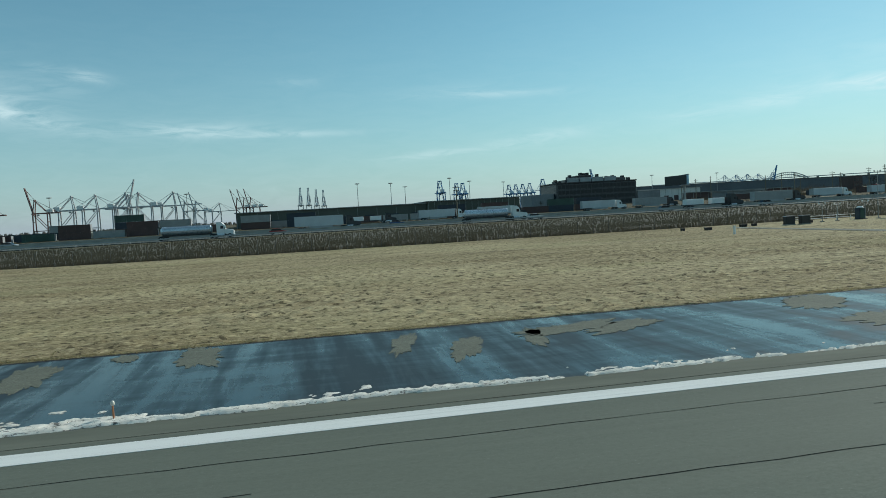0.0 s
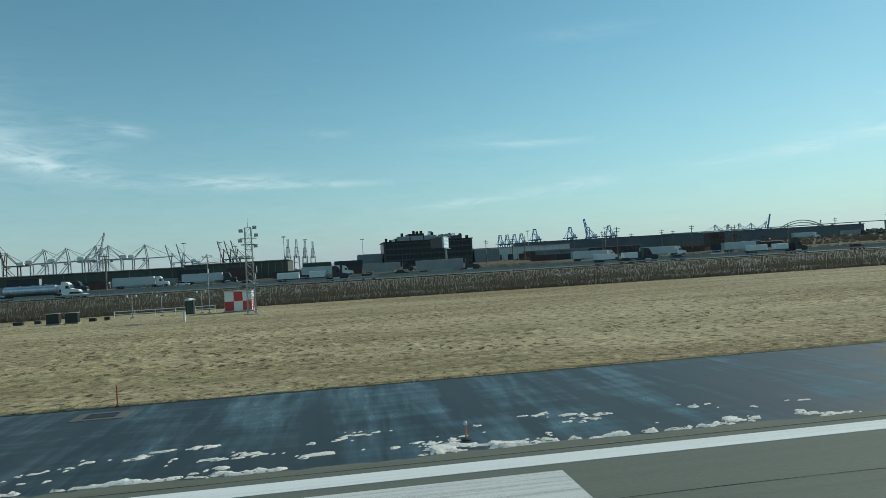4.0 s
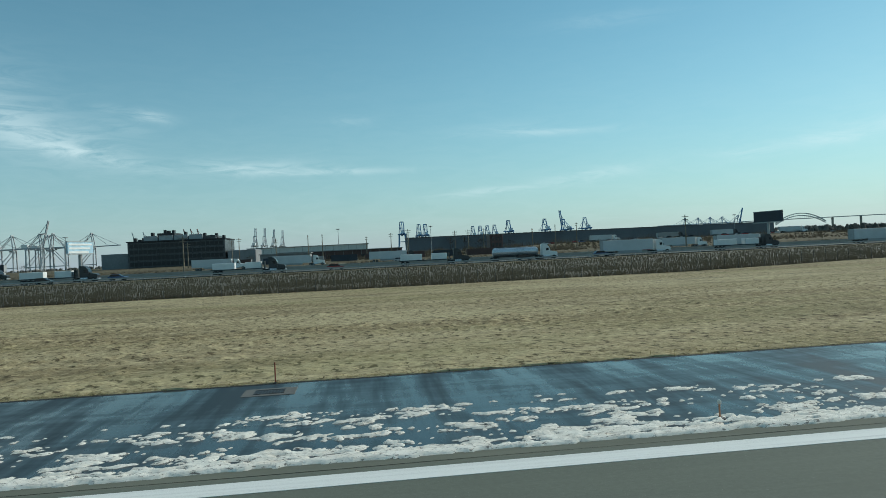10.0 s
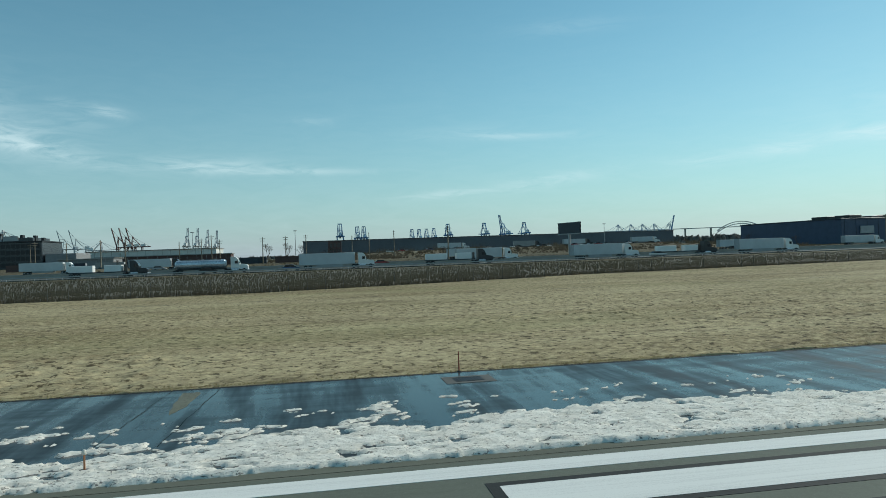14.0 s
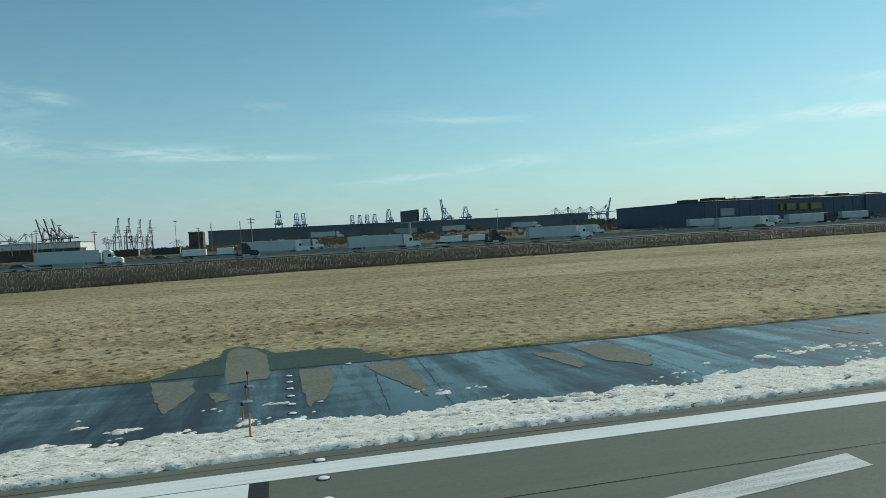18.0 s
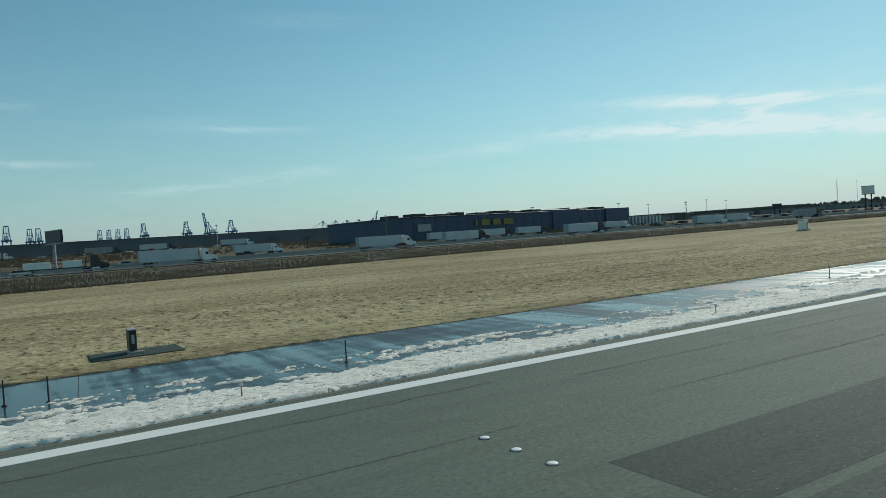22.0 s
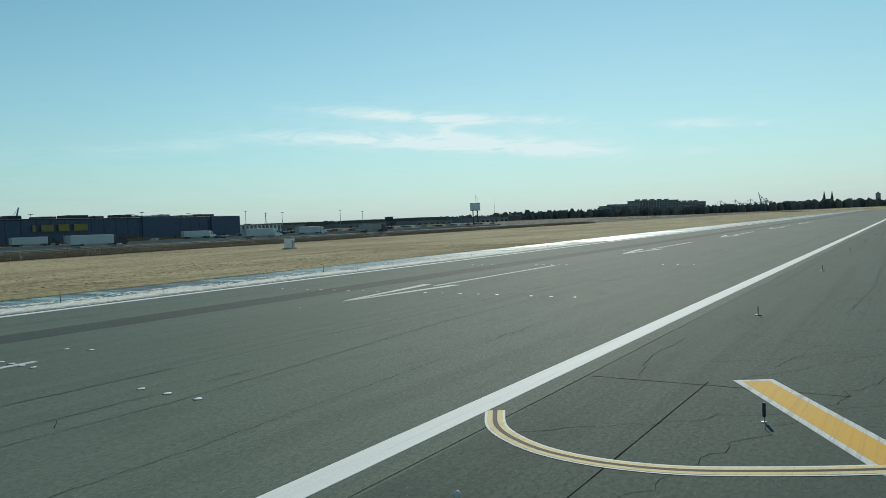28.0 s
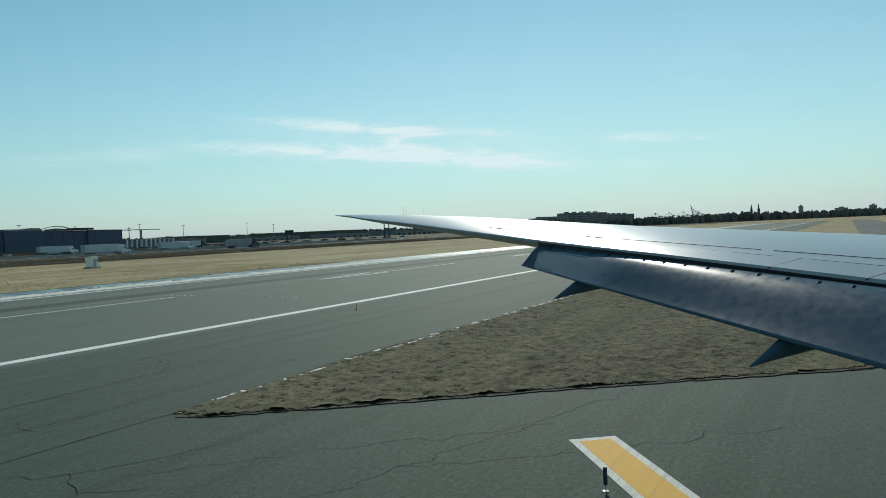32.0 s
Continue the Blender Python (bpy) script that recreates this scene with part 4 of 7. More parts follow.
setting("puddle", MB().prism(trail([(520.3, -61.9, 0.05), (520.8, -62.1, 0.62), (521.7, -62.9, 0.74), (522.4, -63.7, 0.58), (523.0, -64.4, 0.28), (523.3, -64.7, 0.05)], 4.0, 0.16)[::-1], -0.02, 0.010), WATER, "still melt water puddle mirroring the sky", "puddle")
setting("puddle", MB().prism(trail([(526.5, -68.1, 0.05), (527.2, -68.9, 0.34), (527.9, -69.8, 0.48), (528.4, -70.4, 0.26), (528.6, -70.7, 0.04)], 6.0, 0.2)[::-1], -0.02, 0.010), WATER, "small melt water puddle mirroring the sky", "puddle")

# grass island between runway and exit
tri = [(534.2, -62.6), (537, -62.0), (545, -61.4), (560, -61.6), (590, -62.0), (720, -62.0), (720, -176), (640, -138), (590, -107), (562, -92), (548.4, -81.3), (542.2, -73.0), (537.2, -66.8), (534.6, -63.6)]
setting("grass_island", MB().prism(tri[::-1], -0.2, 0.03), GRASS2, "short brown grass island between runway and taxiway", "grass")


# ---- snow along the shoulder ----
def even(a):
    """Noise values spread evenly from 0 to 1."""
    r = np.empty(a.size)
    r[np.argsort(a, axis=None)] = np.arange(a.size) / a.size
    return r.reshape(a.shape)


def build_snow():
    X, Yv = np.meshgrid(np.arange(-30, 640, 0.10), np.arange(0.55, 9.0, 0.085), indexing="ij")
    line = X[:, :1]
    one = np.zeros_like(line)
    inner = 0.92 + 0.34 * (fbm(line * 0.35, one + 3, 4, 2) - 0.5) + 0.10 * (fbm(line * 2.2, one + 5, 3, 6) - 0.5) + np.interp(line, [-30, 30, 72, 110, 250, 345], [1.05, 1.0, 0.45, 0.30, 0.12, 0.0])
    # width of the unbroken bank and reach of the loose scraps beyond it
    bank = np.interp(line, [-30, 2, 9, 26, 36, 60, 72, 130, 142, 190, 214, 244, 262, 285, 302, 322, 338, 350, 388, 411, 440, 462, 500, 640], [0.85, 0.75, 0.22, 0.10, 0.30, 0.26, 0.16, 0.16, -0.02, -0.02, 0.16, 0.40, 0.75, 1.35, 1.9, 2.1, 2.9, 3.9, 3.5, 3.2, 3.3, 3.4, 3.8, 3.8])
    vary = np.interp(line, [260, 340], [0.9, 0.4])
    bank = bank * (1 - vary / 2 + vary * even(fbm(line * 0.30, one + 9, 4, 4))) - np.interp(line, [-30, 140, 150, 195, 215, 262], [0.30, 0.30, 0.5, 0.5, 0.30, 0.0]) * (even(fbm(line * 0.5, one + 2, 4, 14)) > np.interp(line, [-30, 60, 75, 140, 150, 195, 215, 262], [0.70, 0.55, 0.40, 0.40, 0.12, 0.12, 0.60, 0.85]))
    reach = np.interp(line, [-30, 55, 75, 130, 150, 190, 215, 275, 315, 345, 388, 640], [1.6, 1.5, 3.4, 3.8, 0.5, 2.0, 5.6, 5.4, 4.6, 4.4, 3.4, 4.2])
    loose = np.interp(line, [-30, 20, 55, 75, 130, 145, 185, 205, 250, 290, 325, 345, 370, 416, 430, 455, 640], [0.02, 0.05, 0.06, 0.11, 0.13, 0.005, 0.005, 0.08, 0.20, 0.36, 0.42, 0.15, 0.03, 0.03, 0.26, 0.26, 0.2])
    d = Yv - inner
    warp = 0.35 * (fbm(X * 0.8, Yv * 1.6, 3, 61) - 0.5)
    blobs = even(fbm(X * 0.75 + 2 * warp, Yv * 1.7 + 2 * warp, 3, 11) + 0.58 * fbm(X * 3.3, Yv * 5.4, 3, 21) + 0.10 * fbm(X * 0.13, Yv * 0.3, 2, 33))
    ragged = fbm(X * 2.0, Yv * 3.6, 4, 25)
    tiny = fbm(X * 5.2, Yv * 7.0, 2, 41)
    past = np.maximum(d - np.maximum(bank, 0), 0)
    fall = np.clip(1 - past / np.maximum(reach, 0.3), 0, 1)
    cover = loose * (0.35 + 0.65 * fall) * (fall > 0)
    solid = (bank - d) / np.interp(X, [230, 300], [0.20, 0.35]) + 2.6 * (ragged - 0.5) + 1.2 * (tiny - 0.5)
    body = np.clip(0.5 + 0.5 * solid, 0, 1.2)
    h = np.maximum(body - 0.45, (cover - blobs) * 5.0 - np.minimum(0.9, 6 * cover) * (tiny - 0.5))
    h = np.where(d < 0, -1, h)
    holes = even(fbm(X * 1.2, Yv * 3.8, 3, 71))
    h = np.where((holes < np.interp(X, [240, 300, 335, 350, 365], [0.16, 0.20, 0.22, 0.14, 0.05])) & (d > 0.3), -1, h)
    keep = h > 0
    lip = np.exp(-((d - 0.22) / 0.25) ** 2) * (bank > 0.1)
    z = np.where(keep, 0.012 + (0.03 + 0.045 * np.clip(h, 0, 1) + 0.055 * lip) * np.interp(X, [240, 300, 345], [0.55, 0.6, 0.85]) * (0.1 + 0.9 * ragged + 1.1 * tiny), -0.02)
    nx, ny = X.shape
    idx = np.arange(nx * ny).reshape(nx, ny)
    a, b, c, d = idx[:-1, :-1], idx[1:, :-1], idx[1:, 1:], idx[:-1, 1:]
    k = keep.ravel()
    cells = np.stack([a, b, c, d], -1).reshape(-1, 4)
    cells = cells[k[cells].any(1)]
    used = np.unique(cells)
    remap = np.full(nx * ny, -1)
    remap[used] = np.arange(len(used))
    vs = np.stack([X.ravel() + 0.12 * (ragged.ravel() - 0.5), Yv.ravel() + 0.12 * (tiny.ravel() - 0.5), z.ravel()], 1)[used]
    me = bpy.data.meshes.new("snow_bank")
    me.from_pydata(vs.tolist(), [], remap[cells].tolist())
    me.materials.append(SNOW)
    me.polygons.foreach_set("use_smooth", [True] * len(me.polygons))
    tagged(new("snow_bank", me), "melting dirty white snow bank along the wet shoulder", "snow", kind="stuff")


build_snow()


# ---- grass tufts along and beyond the pavement edge ----
def tufts(name, count, area, hgt, mat, label, seed, inside=None, z0=-0.03, clear=()):
    r = np.random.RandomState(seed)
    x0, x1, y0, y1 = area
    x = r.uniform(x0, x1, count)
    y = y0 + (y1 - y0) * r.uniform(0, 1, count) ** 1.6
    dens = fbm(x * 0.12, y * 0.55, 4, seed)
    ok = dens > (0.40 if inside is None else 0.0)
    if inside is not None:
        ok &= inside(x, y)
    for a, b, c, d in clear:
        ok &= ~((x > a) & (x < b) & (y > c) & (y < d))
    x, y = x[ok], y[ok]
    n = len(x)
    vs, fs = np.zeros((n, 9, 3)), []
    for k in range(3):
        ang = r.uniform(0, 6.28, n)
        w = r.uniform(0.02, 0.07, n)
        hh = r.uniform(0.5, 1.0, n) * hgt
        ox, oy = r.uniform(-0.12, 0.12, n), r.uniform(-0.12, 0.12, n)
        dx, dy = np.cos(ang) * w, np.sin(ang) * w
        lean = r.uniform(-0.12, 0.12, (2, n))
        vs[:, 3 * k] = np.stack([x + ox - dx, y + oy - dy, np.full(n, z0)], 1)
        vs[:, 3 * k + 1] = np.stack([x + ox + dx, y + oy + dy, np.full(n, z0)], 1)
        vs[:, 3 * k + 2] = np.stack([x + ox + lean[0], y + oy + lean[1], z0 + hh], 1)
    base = np.arange(n)[:, None] * 9
    fs = np.concatenate([base + np.array([[0, 1, 2]]), base + np.array([[3, 4, 5]]), base + np.array([[6, 7, 8]])]).tolist()
    me = bpy.data.meshes.new(name)
    me.from_pydata(vs.reshape(-1, 3).tolist(), [], fs)
    me.materials.append(mat)
    tagged(new(name, me), label, "grass", kind="stuff")


CLEAR = [(67.4, 78.8, 13, 15.6), (70.2, 76.2, 13, 20), (71.0, 75.2, 18, 92), (75.0, 77.6, 13, 17.6), (60.8, 63.7, 13, 18), (391.6, 402.2, 13, 16), (393.0, 401.0, 13, 18.6), (394.2, 396.4, 13, 21.8), (173.8, 179.5, 18, 22.4), (443, 448.6, 17, 21.6), (250.5, 257, 14, 17)]
tufts("grass_tufts", 90000, (-40, 640, EDGE + 0.1, 60), 0.13, BLADE, "tufts of dry straw-coloured grass", 3, clear=CLEAR)
tufts("grass_verge", 26000, (-40, 640, EDGE + 0.30, EDGE + 0.62), 0.12, BLADE, "ragged dry grass along the pavement edge", 5, clear=CLEAR)


def build_sward():
    """The near grass as a rough sheet of low tussocks, cut off by a lip along the pavement."""
    ys, y = [EDGE + 0.10, EDGE + 0.13], EDGE + 0.26
    while y < 62:
        ys.append(y)
        y += 0.17 * (1 + (y - EDGE) / 20)
    xs = np.arange(-36, 612, 0.27)
    X, Y = np.meshgrid(xs, np.array(ys), indexing="ij")
    r = np.random.RandomState(8)
    X = X + r.uniform(-0.09, 0.09, X.shape)
    patch = np.clip((fbm(X * 0.06, Y * 0.16, 3, 3) - 0.36) * 4.5, 0.25, 1)
    tus = fbm(X * 1.5, Y * 1.35, 2, 13)
    fine = fbm(X * 2.4, Y * 4.6, 2, 17)
    H = 0.02 + 0.55 * patch * np.clip(tus - 0.50, 0, 0.25) + 0.05 * fine * patch
    H *= np.interp(Y, [EDGE, EDGE + 0.6, EDGE + 2.2, 40, 58, 62], [0.45, 0.5, 1.0, 1.0, 0.6, 0.2])
    H[:, 0] = -0.06
    for a, b, c, d in CLEAR:
        H = np.where((X > a - 0.1) & (X < b + 0.1) & (Y > c) & (Y < d + 0.1), -0.08, H)
    vs = np.stack([X.ravel(), Y.ravel(), H.ravel()], 1)
    n, m = X.shape
    idx = np.arange(n * m).reshape(n, m)
    cells = np.stack([idx[:-1, :-1], idx[1:, :-1], idx[1:, 1:], idx[:-1, 1:]], -1).reshape(-1, 4)
    me = bpy.data.meshes.new("grass_sward")
    me.from_pydata(vs.tolist(), [], cells.tolist())
    me.materials.append(GRASS)
    me.polygons.foreach_set("use_smooth", [True] * len(me.polygons))
    tagged(new("grass_sward", me), "tussocky dry winter grass beside the shoulder", "grass", kind="stuff")


build_sward()


def in_island(x, y):
    return (y < -62.0) & (x > 534.5) & (y > np.interp(x, [534.2, 534.6, 537.2, 542.2, 548.4, 562, 590, 640], [-62.6, -63.6, -66.8, -73.0, -81.3, -92, -107, -138]))


for k in range(150):
    x = 536 + 50 * rng.random() ** 1.1
    y = -61.75 if x > 544 else -62.1
    puddle("snow_scrap", x, y + rng.uniform(-0.35, 0.1), 0.08 + 0.4 * rng.random() ** 2, rng.uniform(0.06, 0.18), 0.05, k * 3.7, SNOW, 0.05, "scrap of old snow along the grass edge")


def build_island_sward():
    """Short uneven turf over the island, clipped to its outline."""
    X, Y = np.meshgrid(np.arange(534, 618, 0.17), np.arange(-124, -61.9, 0.17), indexing="ij")
    r = np.random.RandomState(5)
    X, Y = X + r.uniform(-0.05, 0.05, X.shape), Y + r.uniform(-0.05, 0.05, X.shape)
    patch = np.clip((fbm(X * 0.10, Y * 0.22, 3, 7) - 0.34) * 4, 0.2, 1)
    H = 0.035 + 0.38 * patch * np.clip(fbm(X * 1.6, Y * 1.9, 2, 19) - 0.48, 0, 0.2) + 0.05 * fbm(X * 3.5, Y * 3.5, 2, 23)
    keep = in_island(X, Y)
    n, m = X.shape
    idx = np.arange(n * m).reshape(n, m)
    ok = keep[:-1, :-1] & keep[1:, :-1] & keep[1:, 1:] & keep[:-1, 1:]
    cells = np.stack([idx[:-1, :-1], idx[1:, :-1], idx[1:, 1:], idx[:-1, 1:]], -1)[ok]
    ids = np.unique(cells)
    back = np.zeros(n * m, int)
    back[ids] = np.arange(len(ids))
    vs = np.stack([X.ravel(), Y.ravel(), H.ravel()], 1)[ids]
    me = bpy.data.meshes.new("island_sward")
    me.from_pydata(vs.tolist(), [], back[cells].tolist())
    me.materials.append(GRASS2)
    me.polygons.foreach_set("use_smooth", [True] * len(me.polygons))
    tagged(new("island_sward", me), "short uneven brown turf on the grass island", "grass", kind="stuff")


build_island_sward()
tufts("island_tufts", 60000, (534, 600, -110, -62), 0.06, blade_mat("brown_blades", (0.085, 0.078, 0.05), (0.16, 0.148, 0.095)), "short brown tufts on the grass island", 9, in_island, 0.03)
crack("turf_edge", chain([(534.5, -63.3), (537.2, -66.85), (542.2, -73.05), (548.4, -81.35), (562, -92.1), (590, -107)], 0.22, 0.16), 0.26, SOIL_SHADE, 0.034, "dark broken turf edge along the taxiway")

def rut(x0, x1, y0, y1, w):
    """Worn wheel rut in the grass, broken into dark lengths."""
    x = x0
    while x < x1:
        ln = rng.uniform(3, 14)
        f = (x - x0) / (x1 - x0)
        y = y0 + (y1 - y0) * f
        crack("wheel_rut", wander(x, y, x + ln, y + (y1 - y0) * ln / (x1 - x0), 0.8, 0.35), w, RUT, 0.035 + land(y), "dark worn wheel rut in the dry grass")
        x += ln + rng.uniform(2, 16)


RUT = plain("rut_soil", (0.080, 0.064, 0.040), 0.95, vary=0.4, scale=3)
for line in ((20, 66, 70, 71, 0.4), (80, 150, 72, 74, 0.4), (150, 250, 92, 87, 0.5), (240, 420, 80, 73, 0.5), (440, 530, 64, 66, 0.45), (470, 650, 76, 104, 0.5), (540, 660, 72, 84, 0.45)):
    rut(*line)


# ---- airfield furniture ----
T3 = lambda x, y, z=0.0, rz=0.0: pose(x, y, z, 0, 0, rz)


def edge_light(name, label, top, hgt=0.58):
    e = thing(name, label, "runway light", group="runway edge lights")
    part("base", MB().lathe([(0.17, 0.0), (0.17, 0.03), (0.12, 0.05), (0.05, 0.06)], 12), IRON, e, "dark cast base plate")
    part("stem", MB().lathe([(0.028, 0.05), (0.028, hgt - 0.13), (0.045, hgt - 0.12)], 8), ORANGE, e, "rusty orange stem")
    part("lamp", MB().lathe([(0.045, hgt - 0.13), (0.066, hgt - 0.10), (0.062, hgt - 0.05), (0.045, hgt), (0.015, hgt + 0.015)], 12), top, e, "clear glass lamp head", smooth=True)
    return e


LIGHTS = [-33.2, -6.0, 21.1, 48.3, 74.4, 100.0, 126.2, 152.0, 177.8, 205.1, 232.3, 259.6, 286.8, 313.0, 340.6, 368.7, 421.4, 447.3, 474.3, 504.4, 531.5, 558.7, 586, 613]
first = edge_light("runway_edge_light", "orange-stemmed runway edge light with a clear lamp", GLOBE)
first.matrix_basis = T3(LIGHTS[0], 2.4)
for x in LIGHTS[1:]:
    copy_thing(first, T3(x, 2.4 + 0.1 * math.sin(x), 0.0, x * 7))
near = edge_light("runway_edge_light", "dark runway edge light on cracked asphalt", GLOBE, 0.5)
near.matrix_basis = T3(503.5, -49.0)
for x in (532.2, 561.4, 590.0, 619, 648):
    copy_thing(near, T3(x, -49.1))


def taxi_light(at, hgt=0.62):
    e = thing("taxiway_light", "slim taxiway edge light with a blue lamp on a disc", "taxiway light", at, "taxiway lights")
    part("disc", MB().lathe([(0.22, 0.0), (0.22, 0.02), (0.05, 0.05)], 14), GALV, e)
    part("stem", MB().lathe([(0.026, 0.03), (0.026, hgt - 0.12)], 8), ORANGE, e, "orange stem")
    part("lamp", MB().lathe([(0.045, hgt - 0.13), (0.06, hgt - 0.06), (0.02, hgt)], 10), BLUEM, e, "dark blue lamp", smooth=True)
    return e


t0 = taxi_light(T3(395.9, 5.2))
for x, y in ((395.9, 8.0), (395.85, 10.7)):
    copy_thing(t0, T3(x, y))


def stake(at, hgt, mat, label, group):
    e = thing("marker_stake", label, "stake", at, group)
    part("post", MB().lathe([(0.035, -0.05), (0.030, hgt - 0.04), (0.012, hgt)], 7), mat, e)
    part("foot", MB().lathe([(0.10, 0.0), (0.10, 0.03), (0.04, 0.06)], 9), IRON, e)
    return e


DRAINS = [33.0, 112.5, 190.7, 272.0, 353.2]
s0 = stake(T3(33.0, 14.15), 0.95, STAKE, "faded red marker stake beside a drain", "drain stakes")
for x in DRAINS[1:]:
    copy_thing(s0, T3(x, 14.05))
s1 = stake(T3(439.7, 8.7), 1.05, BLACK, "thin dark snow stake on the wet shoulder", "snow stakes")
stake(T3(396.2, 3.1), 0.72, ORANGE, "tall orange light stake on the wet shoulder", "light stakes")
for x, y in ((441.2, 8.0), (453.1, 6.2), (523.3, 5.0), (496.5, 8.5), (556, 5.6)):
    copy_thing(s1, T3(x, y))


def blue_marker(at):
    e = thing("blue_edge_marker", "slim blue taxiway marker on a dark plate", "marker", at, "blue markers")
    part("foot", MB().lathe([(0.07, 0.0), (0.07, 0.02), (0.02, 0.03)], 10), GALV, e)
    part("stem", MB().lathe([(0.014, 0.02), (0.014, 0.16)], 6), GALV, e, "thin steel stem")
    part("tube", MB().lathe([(0.045, 0.15), (0.045, 0.50), (0.03, 0.52)], 9), BLUEM, e, "blue reflective tube")
    return e


b0 = blue_marker(T3(512.3, -52.8))
for x, y in ((522.3, -63.9), (533.6, -76.8), (544, -89)):
    copy_thing(b0, T3(x, y))


def drain(at):
    e = thing("storm_drain", "square iron storm drain set in a concrete apron", "drain", at, "storm drains")
    part("apron", MB().slab(-1.1, 1.1, -0.8, 0.8, -0.1, 0.016, 0.01), CONC_D, e, "stained concrete apron")
    part("frame", MB().box(-0.62, 0.62, -0.46, -0.40, 0, 0.03).box(-0.62, 0.62, 0.40, 0.46, 0, 0.03).box(-0.62, -0.56, -0.40, 0.40, 0, 0.03).box(0.56, 0.62, -0.40, 0.40, 0, 0.03), IRON, e)
    # flat black slab stands in for the shade of the hollow under the bars
    part("pit_shade", MB().box(-0.56, 0.56, -0.40, 0.40, 0, 0.019), BLACK, e)
    for k in range(9):
        part("bar", MB().box(-0.52 + k * 0.128, -0.47 + k * 0.128, -0.40, 0.40, 0.012, 0.028), IRON, e)
    return e


d0 = drain(T3(DRAINS[0], 12.0))
for x in DRAINS[1:]:
    copy_thing(d0, T3(x, 12.0))


def distance_sign(at, pad, figures):
    e = thing("distance_sign", "black box-shaped runway distance sign on a concrete pad", "sign", at)
    part("cabinet", MB().slab(-0.20, 0.20, -0.62, 0.62, 0.16, 1.32, 0.03), BLACK, e)
    part("rim", MB().slab(-0.23, 0.23, -0.65, 0.65, 1.30, 1.36, 0.02), GREYP, e, "pale grey cap")
    for y in (-0.4, 0.4):
        part("leg", MB().lathe([(0.10, 0), (0.10, 0.03), (0.045, 0.05), (0.045, 0.18)], 8, (0, y)), GALV, e)
    part("window", MB().box(-0.08, 0.08, -0.632, -0.60, 0.55, 1.05), GREYP, e, "grey end plate")
    for figure, side in figures:
        cu = bpy.data.curves.new("figure", "FONT")
        cu.body, cu.size, cu.extrude, cu.align_x = figure, 1.30, 0.004, "CENTER"
        tmp = bpy.data.objects.new("figure_tmp", cu)
        me = bpy.data.meshes.new_from_object(tmp)
        bpy.data.objects.remove(tmp)
        bpy.data.curves.remove(cu)
        me.materials.append(WHITEP)
        o = new("figure", me)
        o.parent = e
        o.matrix_basis = Matrix.Translation((0.206 * side, 0.0, 0.28)) @ Euler((radians(90), 0, radians(90 * side))).to_matrix().to_4x4()
        o["label"] = "white figure on the black face"
    p = thing("sign_pad", "low grey concrete pad in the grass", "concrete pad", at)
    part("slab", MB().slab(*pad, -0.2, 0.03, 0.02), BAND, p)
    part("footing", MB().slab(-0.35, 0.55, -0.8, -0.45, 0.02, 0.16, 0.03), CONCRETE, p, "pale broken footing")
    for c in e.children:
        c.location.z += 0.05
    return e


distance_sign(T3(176.4, 20.5), (-2.4, 2.8, -1.9, 1.7), (("2", -1), ("8", 1)))
distance_sign(T3(445.7, 19.6), (-2.2, 2.6, -1.6, 1.5), ())
MOSSY = plain("mossy_concrete", (0.115, 0.115, 0.078), 0.9, vary=0.45, scale=2.5)
pp = thing("ground_pad", "mossy concrete pad sunk in the grass verge", "concrete pad", T3(253.4, 15.4), group="ground pads")
part("slab", MB().slab(-2.4, 0.2, -1.2, 1.4, -0.2, -0.004, 0.01), MOSSY, pp)
part("slab", MB().slab(1.0, 3.6, -0.6, 1.8, -0.2, -0.004, 0.01), MOSSY, pp)
part("cover", MB().lathe([(0.5, 0), (0.5, 0.045), (0.1, 0.05)], 14, (2.6, 0.5)), IRON, pp, "round iron cover")


def inset_light(at):
    e = thing("inset_light", "round white inset pavement light in a steel rim", "inset light", at, "inset lights")
    part("rim", MB().lathe([(0.19, 0.0), (0.18, 0.012), (0.14, 0.018)], 16), IRON, e)
    part("lens", MB().lathe([(0.15, 0.012), (0.12, 0.030), (0.02, 0.036)], 14), WHITEP, e, "white lens", smooth=True)
    return e


i0 = inset_light(T3(451.0, -8.0))
spots = [(451.0, y) for y in (-9.4, -10.8)]
for x, c in ((479.1, -22.3), (507.1, -22.3), (568.9, -19.4), (599.5, -19.4)):
    spots += [(x, y) for y in (-8.4, -9.8, -11.3, -32.9, -34.5, -36.2)] + [(x + 0.3, c + 1.0 * k) for k in range(-2, 3)]
# a full bar of lights across the runway
spots += [(537.9, -6.7 - 1.66 * k) for k in range(15)] + [(537.7, y) for y in (-32.9, -34.5, -36.3)]
spots += [(527.0, -20.3), (510.6, -20.8)]
spots += [(482.3, -22.2), (497, -22.4), (511, -22.4), (492.5, -30.2)] + [(398.0, 0.2 - 1.4 * k) for k in range(32)] + [(397.45, 5.5 + 1.32 * k) for k in range(6)] + [(400.1, 13.7)]
for x, y in spots:
    copy_thing(i0, T3(x, y, 0.0, (x * 13 + y * 7) % 360))

# ---- weather and landing-aid site in the grass ----
sh = thing("equipment_shelter", "red and white chequered equipment shelter on a slab", "shelter", T3(107.4, 90.6))
part("body", MB().slab(-2.0, 2.0, -1.3, 1.3, 0.15, 3.05, 0.04), WHITEP, sh)
part("roof", MB().slab(-2.1, 2.1, -1.4, 1.4, 3.05, 3.15, 0.03), GREYP, sh, "thin grey roof slab")
